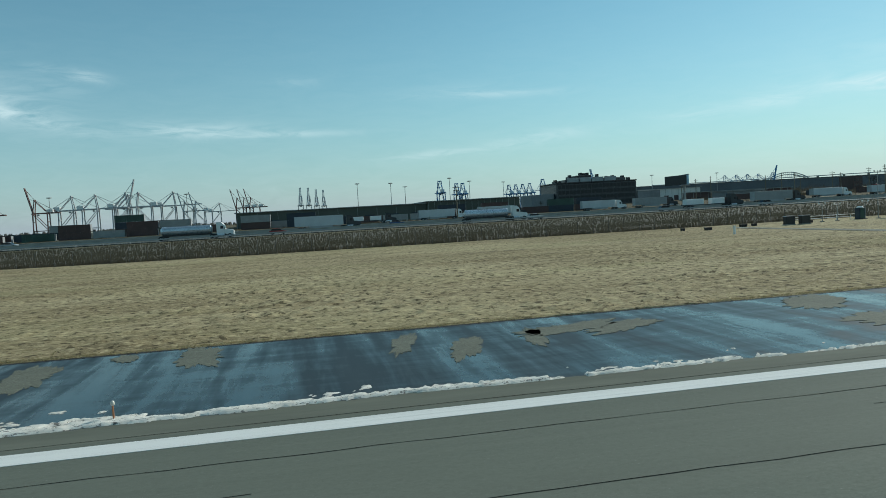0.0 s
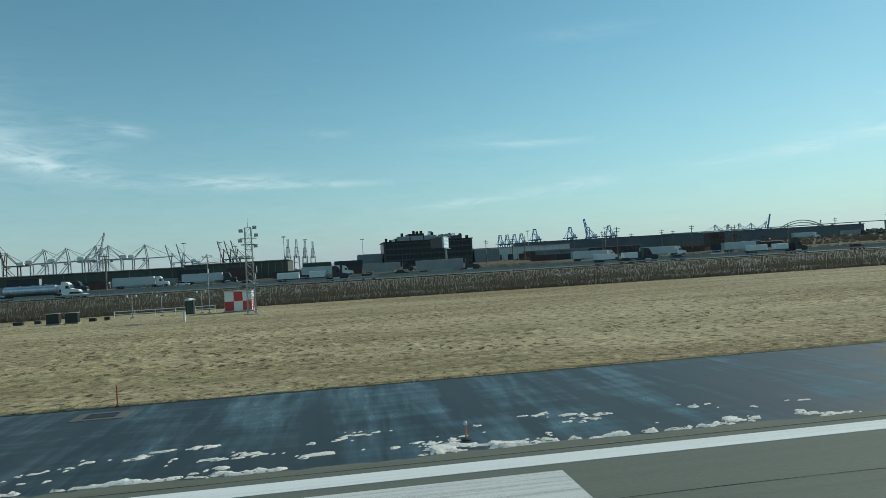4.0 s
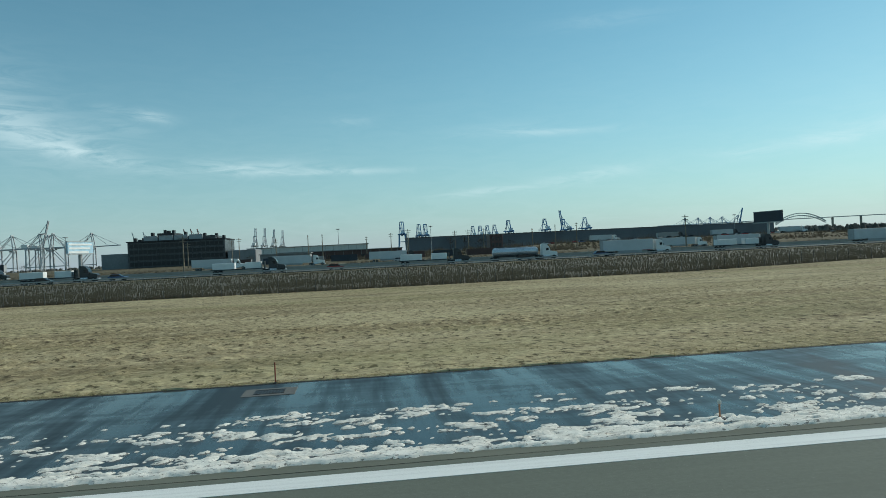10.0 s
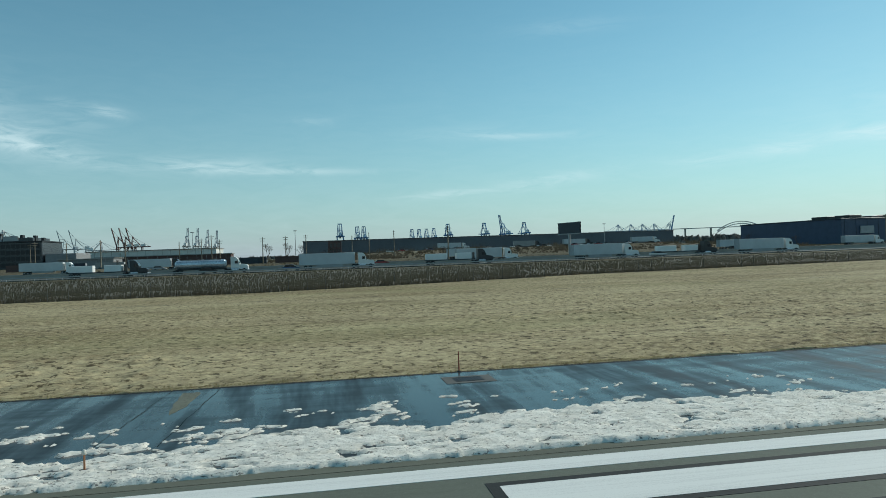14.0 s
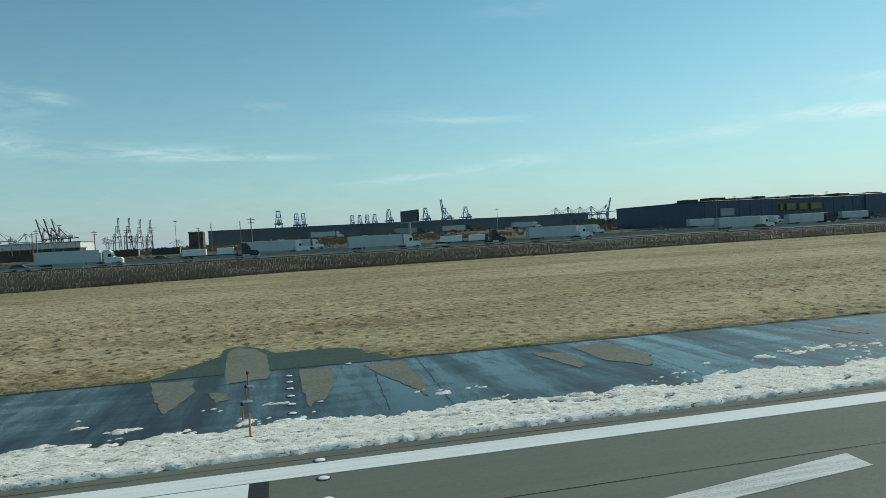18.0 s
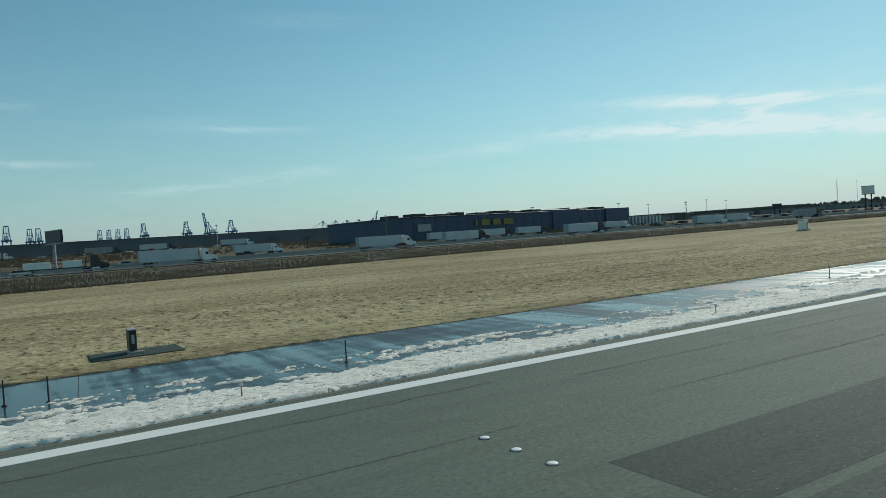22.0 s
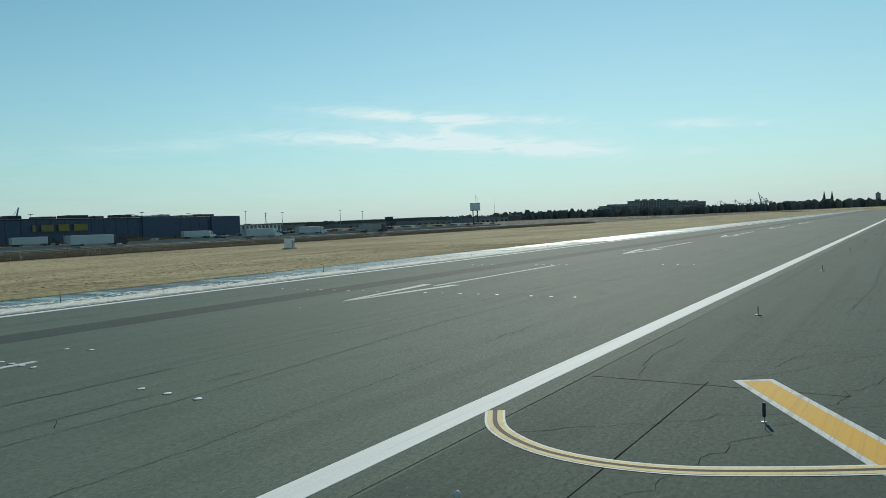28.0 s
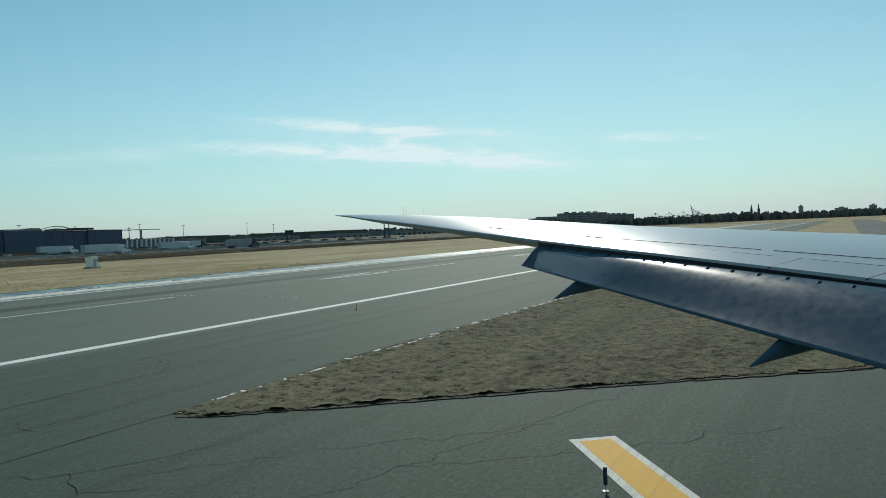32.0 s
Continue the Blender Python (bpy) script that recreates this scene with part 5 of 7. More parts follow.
part("slab", MB().slab(-2.3, 2.3, -1.6, 1.6, -0.1, 0.15, 0.03), CONCRETE, sh)
for ix in range(3):
    for iz in range(2):
        if (ix + iz) % 2 == 1:
            continue
        part("panel", MB().box(-1.96 + 1.31 * ix, -0.66 + 1.31 * ix, -1.325, -1.29, 0.22 + 1.40 * iz, 1.60 + 1.40 * iz), RED, sh, "red square")
part("door", MB().box(2.0, 2.05, -0.5, 0.5, 0.2, 2.2), RED, sh, "red side door")


def lattice(e, w, h, step, mat, r=0.035, taper=1.0):
    c = [(-w, -w), (w, -w), (w, w), (-w, w)]
    for x, y in c:
        part("corner_leg", MB().tube((x, y, 0), (x * taper, y * taper, h), r, r, 5), mat, e)
    mb = MB()
    n = int(h / step)
    for k in range(n):
        a, b = 1 + (taper - 1) * k / n, 1 + (taper - 1) * (k + 1) / n
        for i in range(4):
            p, q = c[i], c[(i + 1) % 4]
            mb.tube((p[0] * a, p[1] * a, k * step), (q[0] * b, q[1] * b, (k + 1) * step), r * 0.6, r * 0.6, 3)
            mb.tube((p[0] * b, p[1] * b, (k + 1) * step), (q[0] * b, q[1] * b, (k + 1) * step), r * 0.6, r * 0.6, 3)
    part("bracing", mb, mat, e)


mast = thing("lattice_mast", "grey steel lattice mast with aerials and floodlights", "mast", T3(110.4, 80.6))
lattice(mast, 0.55, 12.0, 1.0, GALV, 0.05, 0.75)
part("platform", MB().box(-1.0, 1.0, -1.0, 1.0, 9.6, 9.68), GALV, mast)
part("rail", MB().tube((-1, -1, 10.5), (1, -1, 10.5), 0.03).tube((1, -1, 10.5), (1, 1, 10.5), 0.03).tube((1, 1, 10.5), (-1, 1, 10.5), 0.03).tube((-1, 1, 10.5), (-1, -1, 10.5), 0.03), GALV, mast)
for x, y, z in ((-1.1, 0, 10.2), (1.1, 0, 10.9), (-1.0, 0.3, 11.6), (1.0, -0.3, 9.4), (0.9, 0.2, 12.0)):
    part("floodlight", MB().slab(x - 0.28, x + 0.28, y - 0.2, y + 0.2, z - 0.2, z + 0.25, 0.05), GREYP, mast)
part("spike", MB().tube((0, 0, 12.0), (0, 0, 13.4), 0.05, 0.015, 6), GALV, mast)
part("footing", MB().slab(-1.0, 1.0, -1.0, 1.0, -0.2, 0.08, 0.03), CONCRETE, mast)

lo = thing("portable_toilet", "dark green portable toilet with a white roof", "toilet cabin", T3(99.8, 92.5))
part("cabin", MB().slab(-0.6, 0.6, -0.6, 0.6, 0.1, 2.1, 0.06), BOXB, lo)
part("roof", MB().lathe([(0.86, 2.08), (0.84, 2.2), (0.5, 2.36), (0.1, 2.4)], 4), WHITEP, lo, "white moulded roof")
part("door", MB().slab(-0.42, 0.42, -0.64, -0.60, 0.2, 1.95, 0.015), BOXG, lo, "green door")
part("skid", MB().slab(-0.65, 0.65, -0.65, 0.65, 0, 0.1, 0.02), BLACK, lo)
for x, y in ((81.8, 88.2), (84.5, 87.8)):
    c = thing("equipment_cabinet", "black equipment cabinet on a concrete plinth", "cabinet", T3(x, y), "equipment cabinets")
    part("case", MB().slab(-0.85, 0.85, -0.45, 0.45, 0.12, 1.5, 0.03), BLACK, c)
    part("plinth", MB().slab(-0.95, 0.95, -0.55, 0.55, -0.1, 0.12, 0.02), CONCRETE, c)
    part("lid", MB().slab(-0.9, 0.9, -0.5, 0.5, 1.5, 1.56, 0.02), GREYP, c)
for x, y, w in ((86.5, 90, 0.9), (88.2, 91, 0.7), (66.5, 88.5, 1.2), (75.5, 92.0, 1.3), (78.0, 92.5, 0.8), (63.5, 91.5, 0.6)):
    c = thing("ground_box", "low dark junction box in the grass", "junction box", T3(x, y), "junction boxes")
    part("case", MB().slab(-w / 2, w / 2, -0.3, 0.3, 0, 0.45, 0.03), BLACK, c)
    part("lid", MB().slab(-w / 2 - 0.04, w / 2 + 0.04, -0.34, 0.34, 0.45, 0.5, 0.015), WOODP, c)
rl = thing("barrier_rail", "white pipe barrier rail beside the site", "rail", T3(0, 0))
for x in range(88, 105, 3):
    part("post", MB().tube((x, 95, 0), (x, 95, 1.0), 0.05, 0.05, 6), WHITEP, rl)
for z in (0.5, 0.95):
    part("rail", MB().tube((88, 95, z), (103, 95, z), 0.05, 0.05, 6), WHITEP, rl)
for x, y, h in ((102.8, 91.5, 8.8), (91.5, 92, 3.4), (95.5, 93, 3.2), (101.4, 93, 3.4)):
    c = thing("instrument_pole", "slim pale pole with small weather instruments", "pole", T3(x, y), "instrument poles")
    part("pole", MB().tube((0, 0, 0), (0, 0, h), 0.07, 0.045, 7), GALV, c)
    part("arm", MB().tube((-0.7, 0, h - 0.3), (0.7, 0, h - 0.3), 0.03, 0.03, 6), GALV, c)
    for s in (-0.65, 0.65):
        part("instrument", MB().lathe([(0.05, h - 0.3), (0.13, h - 0.18), (0.13, h - 0.05), (0.04, h + 0.05)], 8, (s, 0)), WHITEP, c)
    part("foot", MB().slab(-0.3, 0.3, -0.3, 0.3, -0.1, 0.1, 0.02), CONCRETE, c)
for x, y in ((60.5, 72), (102.8, 73.8)):
    c = thing("marker_post", "short white marker post in the grass", "post", T3(x, y), "marker posts")
    part("post", MB().slab(-0.14, 0.14, -0.14, 0.14, 0, 1.2, 0.03), WHITEP, c)
    part("cap", MB().slab(-0.17, 0.17, -0.17, 0.17, 1.2, 1.26, 0.02), GREYP, c)
hut = thing("white_hut", "small white equipment hut with a flat roof", "hut", T3(632.5, 93.4, 0, 12))
part("body", MB().slab(-1.2, 1.2, -1.0, 1.0, 0.3, 2.9, 0.04), WHITEP, hut)
part("roof", MB().slab(-1.35, 1.35, -1.15, 1.15, 2.9, 3.1, 0.03), GREYP, hut)
part("slab", MB().slab(-1.6, 1.6, -1.4, 1.4, -0.1, 0.3, 0.03), CONCRETE, hut)
part("door", MB().slab(-0.45, 0.45, -1.05, -1.0, 0.35, 2.4, 0.015), GREYP, hut, "grey door")
part("vent", MB().box(0.6, 1.0, -1.04, -1.0, 1.7, 2.2), BLACK, hut)

# ---- perimeter fence and reeds ----
fe = thing("perimeter_fence", "chain-link perimeter fence on thin steel posts", "fence", T3(0, 0))
pm = MB().tube((0, 0, -0.2), (0, 0, 2.5), 0.045, 0.045, 5).mesh("post", FENCEM)
spot = lambda x, z=0.0: (x, float(fence_y(x)), land(float(fence_y(x))) + z)
for k in range(298):
    x = -70 + 3.05 * k
    o = new("post", pm)
    o.parent = fe
    o.location = (x, spot(x)[1] + 0.05 * math.sin(k * 1.7), spot(x)[2])
knots = [-70, -10, 60, 200, 335, 400, 480, 600, 760, 838]
for z in (0.15, 0.55, 0.95, 1.35, 1.75, 2.1, 2.4):
    for x0, x1 in zip(knots, knots[1:]):
        part("wire", MB().tube(spot(x0, z), spot(x1, z), 0.012, 0.012, 3), FENCEM, fe)


def build_reeds():
    rows = np.array([0, 0.02, 0.05, 0.1, 0.18, 0.28, 0.4, 0.52, 0.64, 0.76, 0.88, 1.0])
    X, U = np.meshgrid(np.arange(-130, 960, 1.6), rows, indexing="ij")
    Y = fence_y(X) + 1.6 + U * (150 - fence_y(X) - 1.6)
    base = np.interp(Y, [100, 118, 150], [0, 0.15, 2.2])
    h = np.interp(U, rows, [0, 0.4, 0.6, 0.7, 0.7, 0.6, 0.5, 0.4, 0.3, 0.2, 0.1, 0.0])
    h = h * (0.62 + 0.75 * fbm(X * 0.22, Y * 0.2, 4, 5)) * np.interp(X, [-130, 380, 480], [1, 1, 0.6])
    Z = base + h - 0.05
    n, mcount = X.shape
    vs = np.stack([X.ravel(), (Y + 0.5 * (fbm(X * 0.6, Y, 2, 8) - 0.5)).ravel(), Z.ravel()], 1)
    idx = np.arange(n * mcount).reshape(n, mcount)
    cells = np.stack([idx[:-1, :-1], idx[1:, :-1], idx[1:, 1:], idx[:-1, 1:]], -1).reshape(-1, 4)
    r = np.random.RandomState(4)
    cnt = 150000
    bx, bu = r.uniform(-130, 960, cnt), r.uniform(0, 1, cnt) ** 1.8
    by = fence_y(bx) + 1.2 + bu * (147 - fence_y(bx))
    bz = np.interp(by, [100, 118, 150], [0, 0.15, 2.2])
    bh = np.interp(bu, [0, 0.04, 0.1, 0.5, 1.0], [0.8, 1.3, 1.7, 1.2, 0.5]) * r.uniform(0.65, 1.12, cnt) * (0.65 + 0.7 * fbm(bx * 0.2, by * 0.2, 3, 5)) * np.interp(bx, [380, 480], [1, 0.6])
    w = r.uniform(0.05, 0.15, cnt)
    lx = r.uniform(-0.3, 0.3, cnt)
    tri = np.stack([np.stack([bx - w, by, bz - 0.1], 1), np.stack([bx + w, by, bz - 0.1], 1), np.stack([bx + lx, by + 0.1, bz + bh], 1)], 1).reshape(-1, 3)
    o = len(vs)
    fs = cells.tolist() + (np.arange(cnt * 3).reshape(-1, 3) + o).tolist()
    me = bpy.data.meshes.new("reed_bed")
    me.from_pydata(vs.tolist() + tri.tolist(), [], fs)
    me.materials.append(REED)
    me.materials.append(REEDB)
    me.polygons.foreach_set("material_index", [0] * len(cells) + [1] * cnt)
    tagged(new("reed_bed", me), "tall dead brown reeds behind the fence", "reeds", kind="stuff")


build_reeds()

# ---- highway ----
LANES = [(158.5, 174.5), (186.0, 198.0), (240.0, 256.0)]
for y0, y1 in LANES:
    z = land((y0 + y1) / 2) + 0.12
    setting("highway", MB().box(-900, 1500, y0, y1, z - 1.2, z), ROAD, "grey asphalt highway carriageway", "road")
    for yy in (y0 + 0.6, y1 - 0.6):
        setting("lane_line", MB().box(-900, 1500, yy - 0.08, yy + 0.08, z - 0.02, z + 0.012), WHITE, "thin white highway edge line", "marking")


def barrier(y, x0, x1, z):
    e = thing("concrete_barrier", "pale concrete highway barrier", "barrier", group="highway barriers")
    prof = [(-0.3, 0.0), (-0.3, 0.08), (-0.14, 0.33), (-0.09, 0.85), (0.09, 0.85), (0.14, 0.33), (0.3, 0.08), (0.3, 0.0)]
    me = MB()
    n = len(prof)
    L = 12.0
    me.add([(0, a, b) for a, b in prof] + [(L - 0.04, a, b) for a, b in prof], [tuple(range(n - 1, -1, -1)), tuple(range(n, 2 * n))] + [(i, n + i, n + (i + 1) % n, (i + 1) % n)[::-1] for i in range(n)])
    m = me.mesh("segment", CONCRETE)
    x = x0
    while x < x1:
        o = new("segment", m)
        o.parent = e
        o.location = (x, y, z)
        x += L


barrier(176.2, -300, 900, land(176) + 0.1)
barrier(199.5, -300, 900, land(199) + 0.1)
gr = thing("guard_rail", "steel guard rail on posts along the highway", "guard rail")
gm = MB().box(-0.06, 0.06, -0.06, 0.06, -0.4, 0.75).mesh("post", GALV)
for k in range(150):
    o = new("post", gm)
    o.parent = gr
    o.location = (-180 + 6 * k, 157.2, land(157.2) + 0.1)
part("rail", MB().box(-182, 716, 157.05, 157.12, land(157.2) + 0.55, land(157.2) + 0.86), GALV, gr)


def wheel(e, x, y, r=0.5):
    w = part("wheel", MB().add(*wheel_mesh(x, y, r)), RUBBER, e)
    part("hub", MB().tube((x, y - 0.16, r), (x, y + 0.16, r), r * 0.45, r * 0.45, 8), GALV, w)


def wheel_mesh(x, y, r):
    mb = MB().tube((x, y - 0.14, r), (x, y + 0.14, r), r, r, 12)
    return mb.v, mb.f


def tractor(e, x, mat):
    """A sleeper cab whose nose points along +x, its rear at x."""
    part("cab", MB().side([(x, 0.95), (x + 2.1, 0.95), (x + 2.15, 2.4), (x + 1.75, 3.35), (x + 1.2, 3.85), (x, 3.95)], -1.15, 1.15), mat, e)
    part("bonnet", MB().side([(x + 2.1, 0.75), (x + 4.1, 0.75), (x + 4.2, 1.5), (x + 3.9, 1.85), (x + 2.1, 2.15)], -1.0, 1.0), mat, e)
    part("windscreen", MB().side([(x + 2.16, 2.22), (x + 2.2, 2.4), (x + 1.83, 3.2), (x + 1.76, 3.1)], -1.05, 1.05), GLASSD, e)
    for y in (-1.17, 1.15):
        part("side_window", MB().box(x + 1.0, x + 1.75, y, y + 0.02, 2.2, 2.9), GLASSD, e)
        part("fuel_tank", MB().tube((x + 0.2, y * 0.9, 0.72), (x + 1.9, y * 0.9, 0.72), 0.32, 0.32, 10), CHROME, e)
        part("mirror", MB().box(x + 2.05, x + 2.15, y * 1.12 - 0.05, y * 1.12 + 0.05, 2.0, 2.7), BLACK, e)
    part("chassis", MB().box(x - 1.6, x + 4.0, -0.45, 0.45, 0.6, 0.95), BLACK, e)
    part("bumper", MB().slab(x + 4.0, x + 4.35, -1.15, 1.15, 0.35, 0.8, 0.05), CHROME, e)
    for wx in (x - 1.2, x - 0.1, x + 3.2):
        for y in (-1.0, 1.0):
            wheel(e, wx, y)


def semi(label, body_mat, cab_mat, kind="box"):
    e = thing("semi_truck", label, "truck", group="highway trucks")
    if kind == "box":
        part("trailer", MB().slab(-14.2, 0.0, -1.28, 1.28, 1.15, 4.05, 0.05), body_mat, e)
        part("skirt", MB().box(-10.0, -3.2, -1.22, 1.22, 0.55, 1.15), GREYP, e)
        part("rear_frame", MB().box(-14.26, -14.2, -1.28, 1.28, 1.1, 4.05), GREYP, e)
    elif kind == "tank":
        part("tank", MB().tube((-12.2, 0, 2.25), (-0.6, 0, 2.25), 1.12, 1.12, 16).tube((-12.6, 0, 2.25), (-12.2, 0, 2.25), 0.7, 1.12, 16).tube((-0.6, 0, 2.25), (-0.2, 0, 2.25), 1.12, 0.7, 16), body_mat, e, smooth=False)
        part("frame", MB().box(-12.4, -0.2, -0.6, 0.6, 0.9, 1.2), BLACK, e)
        part("walkway", MB().box(-11, -1.5, -0.3, 0.3, 3.36, 3.44), GREYP, e)
        for hx in (-9, -6, -3):
            part("hatch", MB().lathe([(0.3, 3.36), (0.3, 3.55), (0.1, 3.6)], 10, (hx, 0)), GREYP, e)
    else:
        part("deck", MB().slab(-13.6, 0.0, -1.25, 1.25, 1.05, 1.3, 0.04), BLACK, e)
        for a, b in ((-13.2, -7.6), (-5.0, -1.0)):
            part("load", MB().slab(a, b, -1.1, 1.1, 1.3, 2.9, 0.08), body_mat, e, "white wrapped load")
        part("headboard", MB().box(-0.3, -0.15, -1.2, 1.2, 1.3, 3.0), BLACK, e)
    for wx in (-12.6, -11.4):
        for y in (-1.0, 1.0):
            wheel(e, wx, y)
    tractor(e, 0.9, cab_mat)
    return e


KINDS = [semi("white box-trailer truck with a white cab on the highway", TRAILER, WHITEP), semi("white box-trailer truck with a dark cab on the highway", TRAILER, TRUCKD),
         semi("silver tanker truck with a white cab on the highway", CHROME, WHITEP, "tank"), semi("flatbed truck with white wrapped loads and a dark cab", WHITEP, TRUCKD, "flat"),
         semi("grey box-trailer truck with a dark cab on the highway", BOXW, TRUCKD)]
ROWS = [(170, [(-96, 0), (-24, 2), (54, 2), (120, 3), (206, 3), (252, 3), (300, 3), (324, 2), (356, 0), (388, 3), (430, 0), (454, 3), (480, 0), (540, 0), (621, 1), (690, 0), (760, 4)]),
        (192, [(10, 1), (160, 4), (402, 0), (585, 1), (742, 0)]),
        (250, [(-140, 1), (28, 3), (56, 0), (80, 1), (123, 0), (146, 4), (229, 0), (258, 0), (294, 1), (410, 0), (525, 0), (584, 0), (612, 0), (640, 1), (662, 1), (720, 0), (800, 1)])]
used = set()
for y, lst in ROWS:
    for x, k in lst:
        at = T3(x, y - 4.5 if y == 170 else y - 2, land(y) + 0.12)
        if k in used:
            copy_thing(KINDS[k], at)
        else:
            KINDS[k].matrix_basis = at
            used.add(k)


def car(mat, label):
    e = thing("car", label, "car", group="cars")
    part("body", MB().side([(-2.2, 0.35), (2.2, 0.35), (2.25, 0.75), (1.2, 0.95), (-2.2, 0.98)], -0.88, 0.88), mat, e)
    part("cabin", MB().side([(-1.9, 0.97), (1.15, 0.95), (0.45, 1.45), (-1.45, 1.48)], -0.76, 0.76), GLASSD, e, "dark windows")
    part("roof", MB().slab(-1.4, 0.4, -0.74, 0.74, 1.45, 1.51, 0.02), mat, e)
    for x in (-1.35, 1.4):
        for y in (-0.8, 0.8):
            wheel(e, x, y, 0.33)
    return e


cars = [car(m, n + " car, small in the distance") for m, n in zip(CARS, ("white", "silver", "black", "red", "blue"))]
for i, c in enumerate(cars):
    c.matrix_basis = T3(60 + 70 * i, 160.8, land(161) + 0.12)
for i in range(26):
    copy_thing(cars[i % 5], T3(-120 + 37 * i + 9 * math.sin(i * 3.1), (163.5, 194.5, 243.0)[i % 3], land((163.5, 194.5, 243.0)[i % 3]) + 0.12))
rc = random.Random(2)
for i in range(110):
    copy_thing(cars[rc.choice((0, 0, 1, 1, 2, 2, 3, 4))], T3(700 + 5.2 * (i % 55) + rc.uniform(-1, 1) + 60 * (i // 55), 262 + 22 * (i % 4), land(275) + 0.1, 90))

# ---- beyond the highway ----


def windows(parent, x0, x1, z0, z1, y, nx, nz, mat, gapx=0.25, gapz=0.3):
    """Rows of single panes set just proud of a wall that faces -y."""
    dx, dz = (x1 - x0) / nx, (z1 - z0) / nz
    m = MB().box(0, dx * (1 - gapx), -0.08, 0.05, 0, dz * (1 - gapz)).mesh("window", mat)
    for i in range(nx):
        for k in range(nz):
            o = new("window", m)
            o.parent = parent
            o.location = (x0 + (i + gapx / 2) * dx, y, z0 + (k + gapz / 2) * dz)


def ribs(parent, x0, x1, z0, z1, y, step, mat, name="rib", w=0.14):
    m = MB().box(0, w, -0.10, 0.02, z0, z1).mesh(name, mat)
    x = x0
    while x < x1:
        o = new(name, m)
        o.parent = parent
        o.location = (x, y, 0)
        x += step


mb = MB()
bx, by = [320 + 6 * i for i in range(49)], [305, 312, 328, 345, 358, 372, 385, 412, 440, 458, 478]
for y in by:
    for x in bx:
        h = berm(x, y)
        mb.v.append((x, y, land(y) - 0.15 + h + (0.5 * h * (noise.noise(Vector((x * 0.06, y * 0.08, 2)))) if 345 < y < 385 else 0.0)))
n = len(bx)
mb.f = [(r * n + c, r * n + c + 1, (r + 1) * n + c + 1, (r + 1) * n + c) for r in range(len(by) - 1) for c in range(n - 1)]
setting("embankment", mb, SCRUB, "brown grassed earth embankment behind the highway", "embankment", True)
for i in range(26):
    x, y = 388 + 7.6 * i + 3 * math.sin(i * 2.7), 392 + 9.0 * (i * 7 % 5)
    copy_thing(cars[(i * 3 + i // 4) % 5], T3(x, y, land(y) + berm(x, y) - 0.1, 15 * (i % 3)))
for x, y, k in ((432, 398, 0), (486, 421, 4), (512, 399, 1), (556, 396, 0)):
    copy_thing(KINDS[k], T3(x, y, land(y) + berm(x, y) - 0.1))
rb = thing("red_brick_block", "small rust-brown brick block beyond the highway", "building", T3(352, 380, 0))
part("wall", MB().slab(0, 7.4, 0, 12, 4.0, 14.2, 0.1), BOXR, rb)
part("parapet", MB().slab(-0.15, 7.55, -0.15, 12.15, 14.2, 14.6, 0.08), CONCRETE, rb)
windows(rb, 0.6, 6.8, 6.5, 13.6, -0.02, 3, 2, GLASSD, 0.3, 0.4)
cb = thing("colonnade_block", "low grey block with a row of pale columns", "building", T3(818, 342, 0, 4))
part("wall", MB().slab(0, 42, 0, 18, 3.0, 9.4, 0.1), FARBLD, cb)
part("roof", MB().slab(-0.4, 42.4, -0.6, 18.4, 9.4, 9.8, 0.08), ROOF, cb)
for k in range(11):
    part("column", MB().slab(0.4 + 3.95 * k, 1.5 + 3.95 * k, -0.9, -0.1, 3.0, 9.4, 0.05), WHITEP, cb)

# dark office block with its roof plant
ob = thing("office_block", "dark brown glass office block with stepped roof plant", "office building")
part("wall", MB().slab(149, 201.5, 385, 415, 3.5, 18.8, 0.3), DARKB, ob)
part("parapet", MB().slab(148.6, 201.9, 384.6, 415.4, 18.8, 19.4, 0.1), BLACK, ob)
windows(ob, 150, 200.5, 5.0, 18.4, 384.98, 21, 4, GLASSB, 0.12, 0.35)
part("upper_storey", MB().slab(156, 196, 388, 412, 19.4, 21.3, 0.15), DARKB, ob)
part("penthouse", MB().slab(164, 173.5, 389, 408, 21.3, 23.6, 0.15), BLACK, ob)
for x0 in (157.2, 165.3, 173.4, 181.6):
    part("roof_panel", MB().slab(x0, x0 + 7.4, 387.2, 387.8, 19.6, 22.2, 0.05), GREYP, ob, "pale grey roof screen panel")
for x, h in ((150.5, 21.5), (153, 20.6), (160, 24.2), (167, 25.4), (169, 25.0), (171.5, 25.2), (178, 24.0), (184, 22.6), (188.5, 22.9), (192, 21.6), (195, 22.5), (199, 21.2)):
    part("roof_unit", MB().slab(x, x + 1.4, 391, 394, 19.0, h, 0.1), BLACK, ob)
part("annex", MB().slab(202.5, 218, 386, 410, 3.5, 12.2, 0.2), FARBLD, ob, "low grey annex")
part("annex", MB().slab(134, 148.4, 388, 410, 3.5, 13.0, 0.2), FARBLD, ob, "low grey annex")


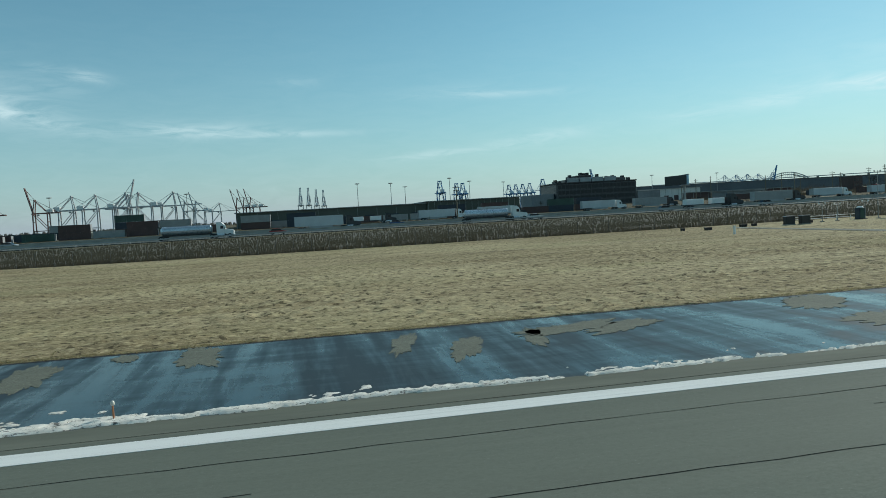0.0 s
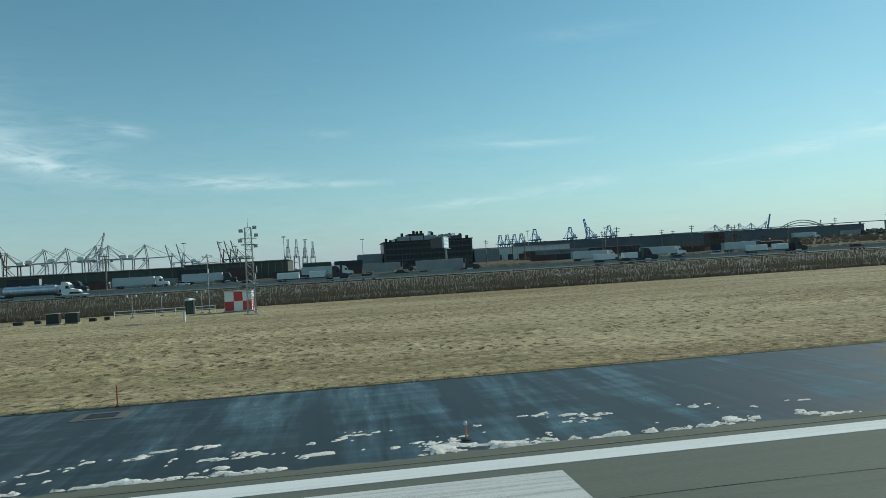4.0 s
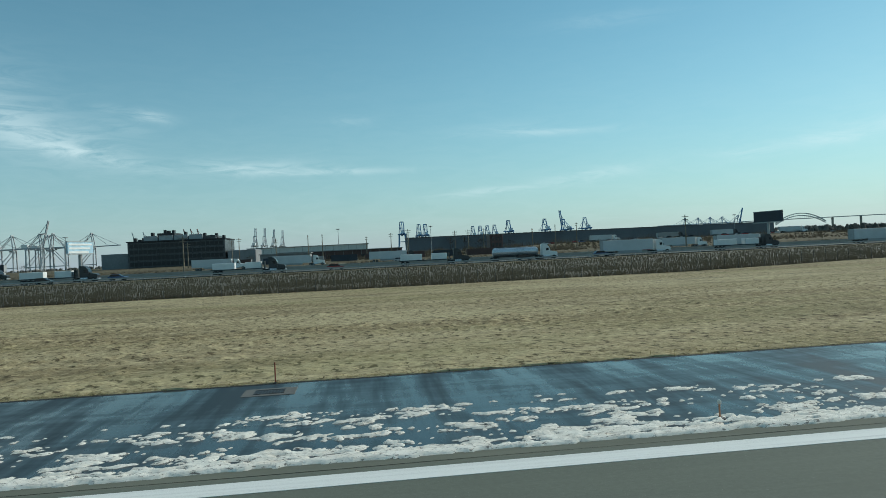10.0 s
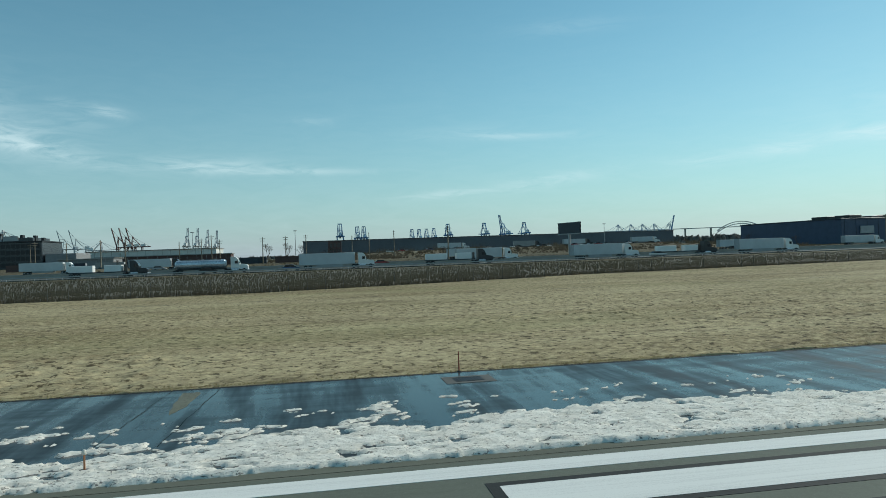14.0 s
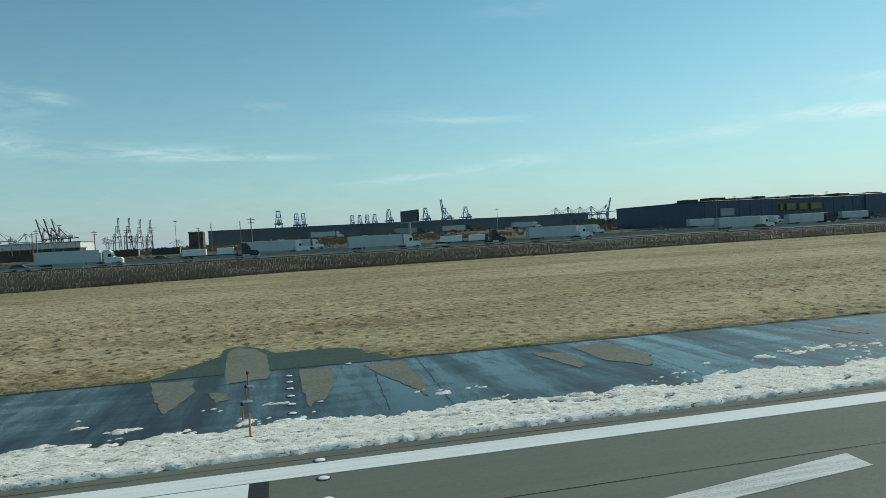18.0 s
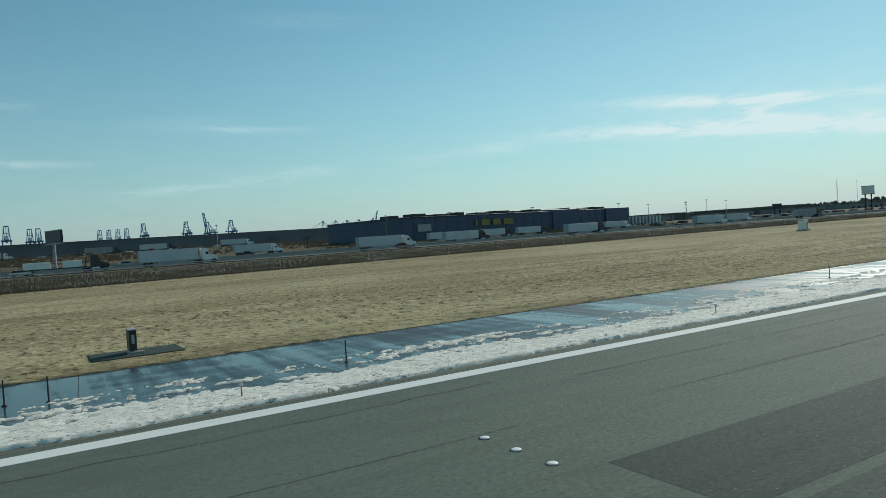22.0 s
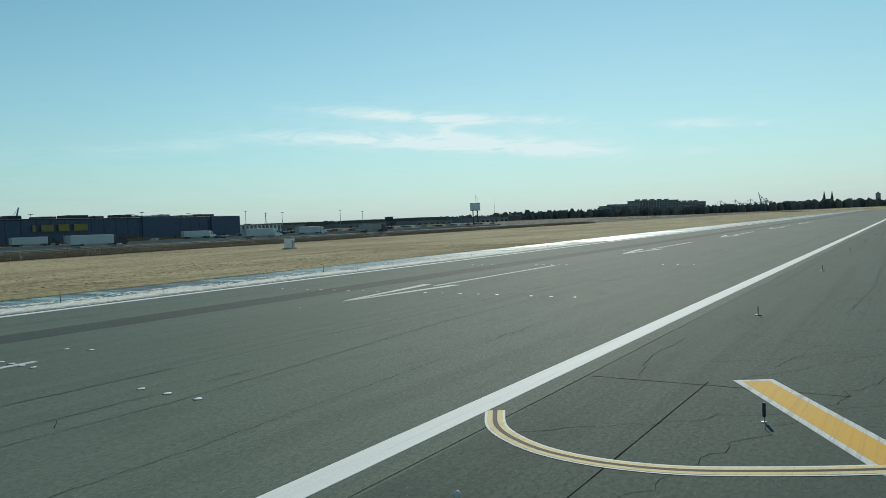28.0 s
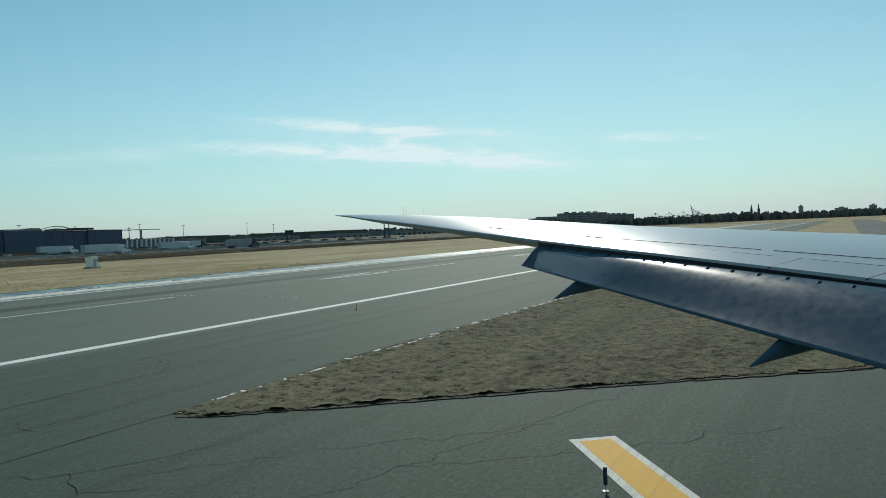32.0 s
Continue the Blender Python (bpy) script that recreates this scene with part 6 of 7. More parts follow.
def shed(name, label, x0, x1, y0, y1, z0, z1, mat, roof, rib=6.0, doors=0, dmat=None, turn=0.0):
    e = thing(name, label, "warehouse", pose(x0, y0, 0, 0, 0, turn))
    L, D = x1 - x0, y1 - y0
    part("wall", MB().slab(0, L, 0, D, z0, z1, 0.1), mat, e)
    part("roof", MB().side([(-0.6, z1), (L + 0.6, z1), (L + 0.6, z1 + 0.35), (-0.6, z1 + 0.35)], -0.8, D + 0.8), roof, e, "pale flat roof edge")
    ribs(e, 0.3, L, z0, z1 - 0.1, 0, rib, roof)
    for k in range(doors):
        part("dock_door", MB().slab((k + 0.3) * L / doors, (k + 0.75) * L / doors, -0.12, 0.0, z0 + 0.4, z0 + 0.4 + (z1 - z0) * 0.45, 0.04), dmat or BOXW, e, "roller dock door")
    return e


shed("port_warehouse", "long low dark warehouse with a pale roof edge", -32, 55, 305, 350, 2.5, 10.2, SHED_G, ROOF, 9.0, 8, BOXB)
shed("pale_warehouse", "grey-green warehouse end with ribbed cladding", 55, 100, 303, 340, 2.5, 10.9, SHED_G, ROOF, 3.0)
shed("white_shed", "long white shed near the port", 204, 282, 446, 480, 4.0, 13.4, SHED_W, ROOF, 5.0, 10, BOXR)
shed("dark_warehouse", "very long dark distribution warehouse with a flat roofline", 330, 760, 745, 790, 4.0, 22.6, WAREH, WAREH, 14.0)
shed("low_shed", "small grey shed among port clutter", 228, 252, 330, 345, 3.0, 8.2, FARBLD, ROOF, 4.0)
for x0, x1, y0, y1, z1, doors in ((868, 930, 392, 430, 9.2, 5), (938, 992, 430, 470, 11.6, 0), (998, 1060, 404, 440, 8.4, 6), (1066, 1110, 440, 480, 12.4, 0), (1100, 1170, 396, 424, 8.8, 6), (1178, 1236, 450, 500, 13.4, 0), (1244, 1330, 410, 450, 10.4, 7), (1338, 1400, 430, 470, 12.0, 0)):
    shed("retail_block", "low grey retail block beyond the car park", x0, x1, y0, y1, 3.8, z1, FARBLD if doors else SHED_G, ROOF, 12.0, doors, GLASSD)
shed("brick_row", "row of low rust-red sheds", 232, 300, 372, 384, 3.5, 9.0, BOXR, ROOF, 5.0, 8, BLACK)

# the furniture store: dark blue, with a yellow sign reduced to blocks
st = thing("blue_store", "huge dark blue store with yellow sign blocks", "store", pose(606, 292, 0, 0, 0, 8.6))
part("wall", MB().slab(0, 196, 0, 70, 2.5, 15.4, 0.2), BLUEW, st)
part("parapet", MB().slab(-0.3, 196.3, -0.3, 70.3, 15.4, 15.9, 0.1), NAVY, st)
part("corner_block", MB().slab(171, 197, -1.2, 60, 2.5, 16.3, 0.2), BLUEW, st)
part("stair_block", MB().slab(118, 141, -0.8, 40, 2.5, 16.7, 0.2), BLUEW, st)
ribs(st, 2, 170, 2.6, 15.3, 0, 7.6, NAVY, "panel_joint", 0.25)
for k in range(12):
    x = 4 + 15.6 * k
    part("roof_unit", MB().slab(x, x + 5.5 + 3 * (k % 3), 12, 22, 15.9, 17.4 + 0.6 * (k % 2), 0.15), BLACK, st)
for k, (a, b) in enumerate(((53.0, 54.8), (57.4, 64.0), (66.5, 72.5), (75.0, 83.0))):
    part("sign_block", MB().slab(a, b, -0.9, -0.3, 9.5, 12.9, 0.1), SIGNY, st, "yellow sign block")
part("notice_board", MB().slab(12, 21, -0.9, -0.3, 8.0, 11.8, 0.1), GREYP, st, "pale grey notice board")
part("entrance", MB().slab(96, 112, -3.5, 0, 2.5, 6.4, 0.2), GLASSD, st, "dark glazed entrance")


def billboard(name, label, at, w, h, z, legs, mat, trim, strip=None, vee=0.0):
    e = thing(name, label, "billboard", at)
    part("panel", MB().slab(-w / 2, w / 2, -0.35, 0.35, z - h, z, 0.08), mat, e)
    part("frame", MB().box(-w / 2 - 0.2, w / 2 + 0.2, -0.45, 0.45, z - h - 0.3, z - h).box(-w / 2 - 0.2, w / 2 + 0.2, -0.45, 0.45, z, z + 0.25), trim, e)
    if strip:
        for k in range(3):
            part("print_bar", MB().box(-w / 2 + 0.6, w / 2 - 0.8 - k, -0.42, -0.34, z - 1.3 - 1.5 * k, z - 0.6 - 1.5 * k), strip, e, "pale printed bar")
    part("back", MB().slab(-w / 2 + 0.05, w / 2 - 0.05, 0.36, 0.6, z - h + 0.05, z - 0.05, 0.05), BLACK, e, "dark back of the billboard", pose(0, 3.2 if vee else 0, 0, 0, 0, vee))
    part("catwalk", MB().box(-w / 2, w / 2, -1.1, -0.4, z - h - 0.5, z - h - 0.38), GALV, e)
    for x in legs:
        part("column", MB().tube((x, 0, 0), (x, 0, z - h), 0.55, 0.5, 10), trim, e)
    return e


billboard("highway_billboard", "pale blue highway billboard on a single white column", pose(167.5, 270, 2.6, 0, 0, 73), 14.6, 4.4, 13.6, (0,), BILL, GREYP, WHITEP, 30.0)
billboard("dark_billboard", "dark-backed highway billboard on a single column", pose(451.0, 262, 2.6, 0, 0, -73), 14.6, 4.4, 13.6, (0,), NAVY, GREYP)
billboard("roadside_sign", "dark square roadside sign on two legs", pose(918.5, 287, 2.8, 0, 0, -40), 6.5, 3.2, 9.2, (-1.8, 1.8), NAVY, BLACK)
billboard("pylon_sign", "square white pylon sign on two tall legs", pose(1058, 294, 3.0, 0, 0, -55), 9.5, 6.6, 20.2, (-2.2, 2.2), WHITEP, BLACK)


def container(at, mat, label, n=1):
    e = thing("container", label, "container", at, "shipping containers")
    part("box", MB().slab(0, 12.1, 0, 2.44, 0.1, 2.85, 0.05), mat, e)
    for z in (0, 2.75):
        part("rail", MB().box(-0.03, 12.13, -0.04, 0.10, z, z + 0.18), mat, e)
    m = MB().box(0, 0.16, -0.035, 0.02, 0.25, 2.7).mesh("rib", mat)
    for k in range(14):
        o = new("rib", m)
        o.parent = e
        o.location = (0.5 + 0.85 * k, 0, 0)
    part("door", MB().box(12.1, 12.16, 0.1, 2.34, 0.15, 2.8), GREYP, e)
    return e


kinds = [container(T3(-130, 288, land(288)), BOXR, "rust-red ribbed steel shipping container"), container(T3(-116, 288, land(288)), BOXB, "dark blue ribbed steel shipping container"),
         container(T3(-60, 288, land(288)), BOXG, "green ribbed steel shipping container"), container(T3(-20, 288, land(288)), BOXW, "grey ribbed steel shipping container")]
rk = random.Random(11)
x = -240.0
while x < 140:
    for lv in range(rk.choice((1, 1, 2, 2)) if x < 100 else rk.choice((0, 1, 1, 2))):
        copy_thing(kinds[rk.choice((0, 1, 1, 0, 2, 3))], T3(x + rk.uniform(-0.4, 0.4), 283 + 0.1 * lv, land(283) + 2.95 * lv))
    x += rk.choice((12.8, 13.2, 19))
x = -250.0
while x < -48:
    for lv in range(rk.choice((1, 2, 2, 3))):
        copy_thing(kinds[rk.choice((1, 1, 0, 1, 2, 3))], T3(x, 302, land(302) + 2.95 * lv))
    x += rk.choice((12.6, 13.0, 26))
for x in range(215, 350, 16):
    copy_thing(kinds[rk.choice((0, 1, 3))], T3(x, 312 + rk.uniform(-8, 18), land(318)))


# port cranes
def crane(name, label, at, mat, raised, front, hgt=1.0):
    """A quayside crane: portal, beam and boom, the boom along x; front: seen end on, the boom along y."""
    e = thing(name, label, "port crane", at, "port cranes")
    s = hgt
    for x in (-14, 14):
        for y in (-9, 9):
            part("leg", MB().beam((x * s, y * s, 0), (x * s, y * s * 0.75, 46 * s), 1.9 * s), mat, e)
    part("sill", MB().beam((-14 * s, -9 * s, 9 * s), (14 * s, -9 * s, 9 * s), 1.6 * s).beam((-14 * s, 9 * s, 9 * s), (14 * s, 9 * s, 9 * s), 1.6 * s).beam((-14 * s, -9 * s, 4 * s), (-14 * s, 9 * s, 4 * s), 1.6 * s).beam((14 * s, -9 * s, 4 * s), (14 * s, 9 * s, 4 * s), 1.6 * s), mat, e)
    part("cross_brace", MB().beam((-14 * s, -9 * s, 11 * s), (14 * s, -7 * s, 44 * s), 1.0 * s).beam((-14 * s, 9 * s, 11 * s), (14 * s, 7 * s, 44 * s), 1.0 * s).beam((-14 * s, -8 * s, 28 * s), (-14 * s, 8 * s, 28 * s), 1.3 * s).beam((14 * s, -8 * s, 28 * s), (14 * s, 8 * s, 28 * s), 1.3 * s), mat, e)
    part("girder", MB().beam((-36 * s, -3 * s, 46 * s), (15 * s, -3 * s, 46 * s), 2.6 * s).beam((-36 * s, 3 * s, 46 * s), (15 * s, 3 * s, 46 * s), 2.6 * s), mat, e)
    part("apex_frame", MB().beam((14 * s, -6.5 * s, 46 * s), (10 * s, -4 * s, 74 * s), 1.5 * s).beam((14 * s, 6.5 * s, 46 * s), (10 * s, 4 * s, 74 * s), 1.5 * s).beam((10 * s, -4.6 * s, 74 * s), (10 * s, 4.6 * s, 74 * s), 2.2 * s).beam((12 * s, -5 * s, 60 * s), (12 * s, 5 * s, 60 * s), 1.0 * s).beam((-14 * s, -3 * s, 46 * s), (10 * s, -4 * s, 72 * s), 1.0 * s).beam((-14 * s, 3 * s, 46 * s), (10 * s, 4 * s, 72 * s), 1.0 * s), mat, e)
    for x in (-14, 14):
        part("top_beam", MB().beam((x * s, -9.5 * s, 45 * s), (x * s, 9.5 * s, 45 * s), 2.6 * s), mat, e)
    part("machinery_house", MB().slab(-24 * s, -12 * s, -4 * s, 4 * s, 47 * s, 54 * s, 0.3), WHITEP, e, "white machinery house")
    part("cab", MB().slab(4 * s, 8 * s, -2 * s, 2 * s, 41 * s, 44 * s, 0.2), GREYP, e)
    tip = (28 * s, 0, 100 * s) if raised else (66 * s, 0, 47 * s)
    b = Vector(tip) - Vector((15 * s, 0, 46 * s))
    part("boom", MB().beam((15 * s, -2.5 * s, 46 * s), (tip[0], -2.0 * s, tip[2]), 1.8 * s).beam((15 * s, 2.5 * s, 46 * s), (tip[0], 2.0 * s, tip[2]), 1.8 * s).beam((15 * s + b.x * 0.3, -2.5 * s, 46 * s + b.z * 0.3), (15 * s + b.x * 0.3, 2.5 * s, 46 * s + b.z * 0.3), 1.0 * s).beam((15 * s + b.x * 0.6, -2.5 * s, 46 * s + b.z * 0.6), (15 * s + b.x * 0.6, 2.5 * s, 46 * s + b.z * 0.6), 1.0 * s).beam((15 * s + b.x * 0.95, -2.3 * s, 46 * s + b.z * 0.95), (15 * s + b.x * 0.95, 2.3 * s, 46 * s + b.z * 0.95), 1.2 * s), mat, e)
    for end in ((15 * s + b.x * 0.55, 0, 46 * s + b.z * 0.55), (15 * s + b.x * 0.95, 0, 46 * s + b.z * 0.95), (-34 * s, 0, 46 * s)):
        part("stay", MB().beam((10 * s, 0, 74 * s), end, 0.7 * s), mat, e)
    return e


Q = 5.0
pal = {}


def put_crane(key, x, y, mat, label, raised, turn, s):
    k = (key, raised, round(s, 3))
    at = pose(x, y, Q, 0, 0, turn)
    if k in pal:
        copy_thing(pal[k], at)
    else:
        pal[k] = crane("port_crane", label, at, mat, raised, False, s)


for x in (-452, -404, -352, -300, -262):
    put_crane("g", x - 20, 1445 + (x % 7) * 14, CRANE_G, "pale grey quayside crane with its boom lowered", False, 0 if x % 3 else 180, 1.0)
put_crane("g", -362, 1450, CRANE_G, "pale grey quayside crane with its boom raised", True, 0, 1.0)
for x in (-600, -505):
    put_crane("r", x, 1445, CRANE_R, "rust-red quayside crane with its boom raised", True, 180, 0.92)
for x in (-185, -166, -148):
    put_crane("r", x, 2020, CRANE_R, "rust-red quayside crane with its boom raised", True, 180, 0.99)
for x in (-330, -300):
    put_crane("g", x, 2040, CRANE_G, "pale grey quayside crane with its boom raised", True, 200, 0.97)
put_crane("g", -255, 2040, CRANE_G, "pale grey quayside crane with its boom lowered", False, 0, 0.86)
for x, y, s in ((-20, 2034, 0.96), (3, 2060, 0.96), (26, 2090, 0.92), (48, 2120, 0.90)):
    put_crane("e", x, y, CRANE_G, "grey quayside crane seen end on, boom raised", True, 90, s)
for x, s in ((411, 1.34), (464, 1.2), (484, 1.2)):
    put_crane("k", x, 2127, CRANE_B, "blue quayside crane seen end on", False, 90, s)
for x, s in ((631, 1.02), (654, 1.02), (677, 1.02), (700, 1.04), (745, 1.2), (862, 1.2), (993, 1.18)):
    put_crane("b", x, 2113, CRANE_B, "blue quayside crane seen end on", False, 90, s)
put_crane("b2", 926, 2113, CRANE_B, "blue quayside crane with its boom raised high", True, 105, 1.15)
for x in (1140, 1176, 1210, 1244):
    put_crane("b3", x, 1725, CRANE_B, "blue quayside crane with its boom lowered", False, 180, 0.78)
put_crane("b4", 1272, 1725, CRANE_B, "blue quayside crane with its boom raised", True, 0, 0.80)
for x, y in ((3480, 440), (3495, 500), (3510, 560), (3525, 620)):
    put_crane("f", x, y, CRANE_G, "far grey quayside crane on the skyline", False, 90, 0.62)
put_crane("f", 3470, 455, CRANE_G, "far grey quayside crane with its boom raised", True, 70, 0.70)


def pole(at, h, mat, label, kind):
    e = thing("floodlight_pole", label, "light pole", at, "light poles")
    part("shaft", MB().tube((0, 0, 0), (0, 0, h), 0.28, 0.14, 7), mat, e)
    if kind == "ring":
        part("crown", MB().lathe([(0.3, h - 0.2), (1.5, h), (1.5, h + 0.35), (0.2, h + 0.5)], 9), GREYP, e)
    else:
        part("crossarm", MB().box(-1.3, 1.3, -0.1, 0.1, h - 0.8, h - 0.6).box(-1.0, 1.0, -0.1, 0.1, h - 1.8, h - 1.6), mat, e)
    return e


pr, pc = pole(T3(-71, 420, 4.5), 20.5, GALV, "tall port floodlight pole", "ring"), pole(T3(300, 330, 3.5), 12.0, WOODP, "wooden power pole with crossarms", "cross")
for x, y, s in ((31, 420, 1.06), (52, 420, 1.03), (61, 420, .9), (90, 420, 1.1), (103, 420, .98), (-150, 430, 1.1), (-210, 420, 1), (140, 470, 1.0), (262, 480, 1.0), (330, 500, 1.0), (560, 480, 0.9), (705, 400, .82), (742, 420, .8), (780, 400, .85), (825, 410, .8), (872, 400, .85), (930, 420, .8), (985, 400, .84), (1040, 420, .8)):
    copy_thing(pr, pose(x, y, 4.5) @ Matrix.Diagonal((1, 1, s, 1)))
for i in range(15):
    copy_thing(pc, T3(196 + 13.5 * i + 5 * math.sin(i * 2.2), 322 + 16 * math.sin(i * 1.3), 3.4 + (i % 3) * 0.8, 20 * i))
for x in range(-120, 900, 170):
    copy_thing(pc, T3(x, 214, land(214), 8))
tall = pole(T3(1560, 600, 5), 46, GALV, "slim tall aerial mast on the skyline", "cross")
for x, y in ((1490, 560), (1620, 600)):
    copy_thing(tall, T3(x, y, 5))


# bare trees and far woods
def bare_tree(at, h, seed, label):
    r = random.Random(seed)
    e = thing("bare_tree", label, "tree", at, "bare trees")
    tr, tw = MB(), MB()
    tr.tube((0, 0, 0), (0.1 * h * 0.1, 0, h * 0.35), 0.03 * h, 0.02 * h, 7)

    def grow(p, d, ln, rad, lv):
        q = p + d * ln
        (tr if lv < 2 else tw).tube(p, q, rad, rad * 0.6, 4 if lv < 2 else 3)
        if lv < 4:
            for _ in range(3 if lv < 2 else 4):
                nd = (d + Vector((r.uniform(-0.8, 0.8), r.uniform(-0.8, 0.8), r.uniform(-0.1, 0.5)))).normalized()
                grow(q, nd, ln * r.uniform(0.55, 0.8), rad * 0.55, lv + 1)

    for _ in range(4):
        grow(Vector((0, 0, h * r.uniform(0.2, 0.35))), Vector((r.uniform(-0.6, 0.6), r.uniform(-0.6, 0.6), 0.9)).normalized(), h * 0.26, 0.014 * h, 0)
    part("trunk", tr, TREE, e)
    part("crown", tw, TREE, e, "bare twiggy crown")
    return e


tr = [bare_tree(T3(322, 330, 3.6), 9.5, 1, "bare winter tree beside the sheds"), bare_tree(T3(338, 336, 3.6), 8.0, 2, "bare winter tree beside the sheds")]
for i, (x, y, s) in enumerate(((331, 342, 1.0), (352, 330, 0.8), (404, 300, 0.6), (438, 296, 0.5), (560, 300, 0.7), (588, 302, 0.6), (545, 304, 0.8), (120, 330, 0.6), (228, 300, 0.5), (262, 298, 0.5), (1210, 360, 1.2), (1236, 365, 1.3), (1262, 352, 1.1), (820, 300, 0.7), (850, 305, 0.8))):
    copy_thing(tr[i % 2], pose(x, y, land(y), 0, 0, 40 * i) @ Matrix.Scale(s, 4))


def woods(name, label, x0, y0, x1, y1, base, hgt, depth, seed, n):
    """A far wood: many small clumps over an uneven mass."""
    r = np.random.RandomState(seed)
    mb = MB()
    for i in range(n):
        t = r.uniform()
        x, y = x0 + (x1 - x0) * t, y0 + (y1 - y0) * t + r.uniform(0, depth)
        h = hgt * (0.55 + 0.65 * float(fbm(np.array([t * n * 0.03]), np.array([seed * 1.0]), 4, seed)[0])) * r.uniform(0.8, 1.1)
        w = h * r.uniform(0.2, 0.5)
        k = 6
        ang = r.uniform(0, 6)
        vs = [(x + w * math.cos(ang + a * 6.283 / k) * r.uniform(0.7, 1.2), y + w * math.sin(ang + a * 6.283 / k), base + z * h * r.uniform(0.9, 1.1)) for z, q in ((0, 1), (0.55, 1)) for a in range(k)]
        top = [(x + 0.55 * w * math.cos(ang + a * 6.283 / k) * r.uniform(0.5, 1.3), y + 0.5 * w * math.sin(ang + a * 6.283 / k), base + h * r.uniform(0.72, 1.12)) for a in range(k)]
        mb.add(vs + top, [(a, (a + 1) % k, k + (a + 1) % k, k + a) for a in range(k)] + [(k + a, k + (a + 1) % k, 2 * k + (a + 1) % k, 2 * k + a) for a in range(k)] + [tuple(range(2 * k, 3 * k))])
    tagged(part(name, mb, FARWOOD), label, "woods", kind="stuff")


TWIG = blade_mat("bare_brush_twigs", (0.070, 0.060, 0.044), (0.165, 0.140, 0.102))


def brush(name, label, x0, x1, y0, y1, hgt, seed, n):
    """Bare winter brush: clumps of thin upright twigs of uneven height."""
    r = np.random.RandomState(seed)
    x, y = r.uniform(x0, x1, n), r.uniform(y0, y1, n)
    hh = hgt * np.clip(0.25 + 1.5 * (fbm(x * 0.035, y * 0.03, 3, seed) - 0.25), 0.15, 1.4) * r.uniform(0.6, 1.1, n)
    k = 16
    sp = hh[:, None] * r.uniform(-0.45, 0.45, (n, k))
    dp = hh[:, None] * r.uniform(-0.3, 0.3, (n, k))
    top = hh[:, None] * r.uniform(0.35, 1.0, (n, k))
    w = 0.05 + 0.02 * hh[:, None] * r.uniform(0.4, 1.4, (n, k))
    z = np.array([land(q) + berm(p, q) for p, q in zip(x, y)])[:, None] - 0.3
    bx, by = x[:, None] + 0.45 * sp, y[:, None] + dp
    tri = np.stack([np.stack([bx - w, by, z + 0 * bx], -1), np.stack([bx + w, by, z + 0 * bx], -1), np.stack([x[:, None] + sp * 1.2, by, z + top], -1)], 2).reshape(-1, 3)
    me = bpy.data.meshes.new(name)
    me.from_pydata(tri.tolist(), [], np.arange(len(tri)).reshape(-1, 3).tolist())
    me.materials.append(TWIG)
    tagged(new(name, me), label, "brush", kind="stuff")


brush("bank_brush", "brown dead weeds on the bank beyond the highway", -250, 900, 258, 300, 1.3, 21, 3200)
brush("yard_brush", "tall bare brown brush below the long warehouse", 225, 600, 318, 378, 3.4, 7, 1900)
brush("verge_brush", "bare brown brush in front of the blue store", 560, 800, 276, 296, 3.2, 9, 800)
brush("ramp_brush", "bare brown brush between yard and far warehouse", 330, 800, 520, 640, 8.0, 5, 1300)
brush("highway_weeds", "dead weeds along the highway median", -200, 900, 201, 238, 0.9, 31, 3000)
woods("far_woods", "dark strip of far winter woods", 700, 900, 1700, 880, 4, 14, 60, 1, 1600)
woods("port_scrub", "low strip of bare scrub in front of the port", -900, 700, 430, 640, 4, 4.0, 80, 2, 900)
woods("east_woods", "dark winter woods beyond the far airfield", 1300, 480, 2400, 350, 4, 11, 60, 3, 1300)
woods("east_woods_low", "low dark strip of far woods", 1500, 470, 2700, -900, 3, 15, 80, 4, 1500)
woods("skyline_woods", "thin far strip of woods on the skyline", -2500, 2600, 2600, 2600, 0, 14, 100, 5, 1000)

for nm, lb, x0, x1, y, z1, n in (("flat_block", "long flat grey apartment block on the skyline", 1840, 1960, 400, 33, 14), ("flat_block", "stepped grey apartment block on the skyline", 1975, 2080, 370, 29, 12), ("flat_block", "low grey slab block on the skyline", 1740, 1815, 420, 24, 9)):
    e = thing(nm, lb, "apartment block", pose(x0, y, 0, 0, 0, -22))
    part("wall", MB().slab(0, x1 - x0, 0, 30, 0, z1, 0.4), FARBLD, e)
    part("roof", MB().slab(-0.5, x1 - x0 + 0.5, -0.5, 30.5, z1, z1 + 1.0, 0.2), ROOF, e)
    for k in range(5):
        part("roof_house", MB().slab(6 + k * (x1 - x0) / 5.5, 12 + k * (x1 - x0) / 5.5, 8, 16, z1 + 1, z1 + 3.5, 0.2), FARBLD, e)
    windows(e, 2, x1 - x0 - 2, 9, z1 - 1, -0.05, n, 6, GLASSD)

ch = thing("twin_spire_church", "brown stone church with two tall spires", "church", T3(3295, 208, 5))
part("nave", MB().side([(-30, 0), (40, 0), (40, 20), (5, 20), (-30, 20)], -10, 10), STONE, ch)
for y in (-9, 15):
    part("tower", MB().slab(-36, -28, y - 4, y + 4, 0, 32, 0.3), STONE, ch)
    part("spire", MB().lathe([(4.6, 32), (2.2, 46), (0.3, 58)], 8, (-32, y)), STONE, ch)
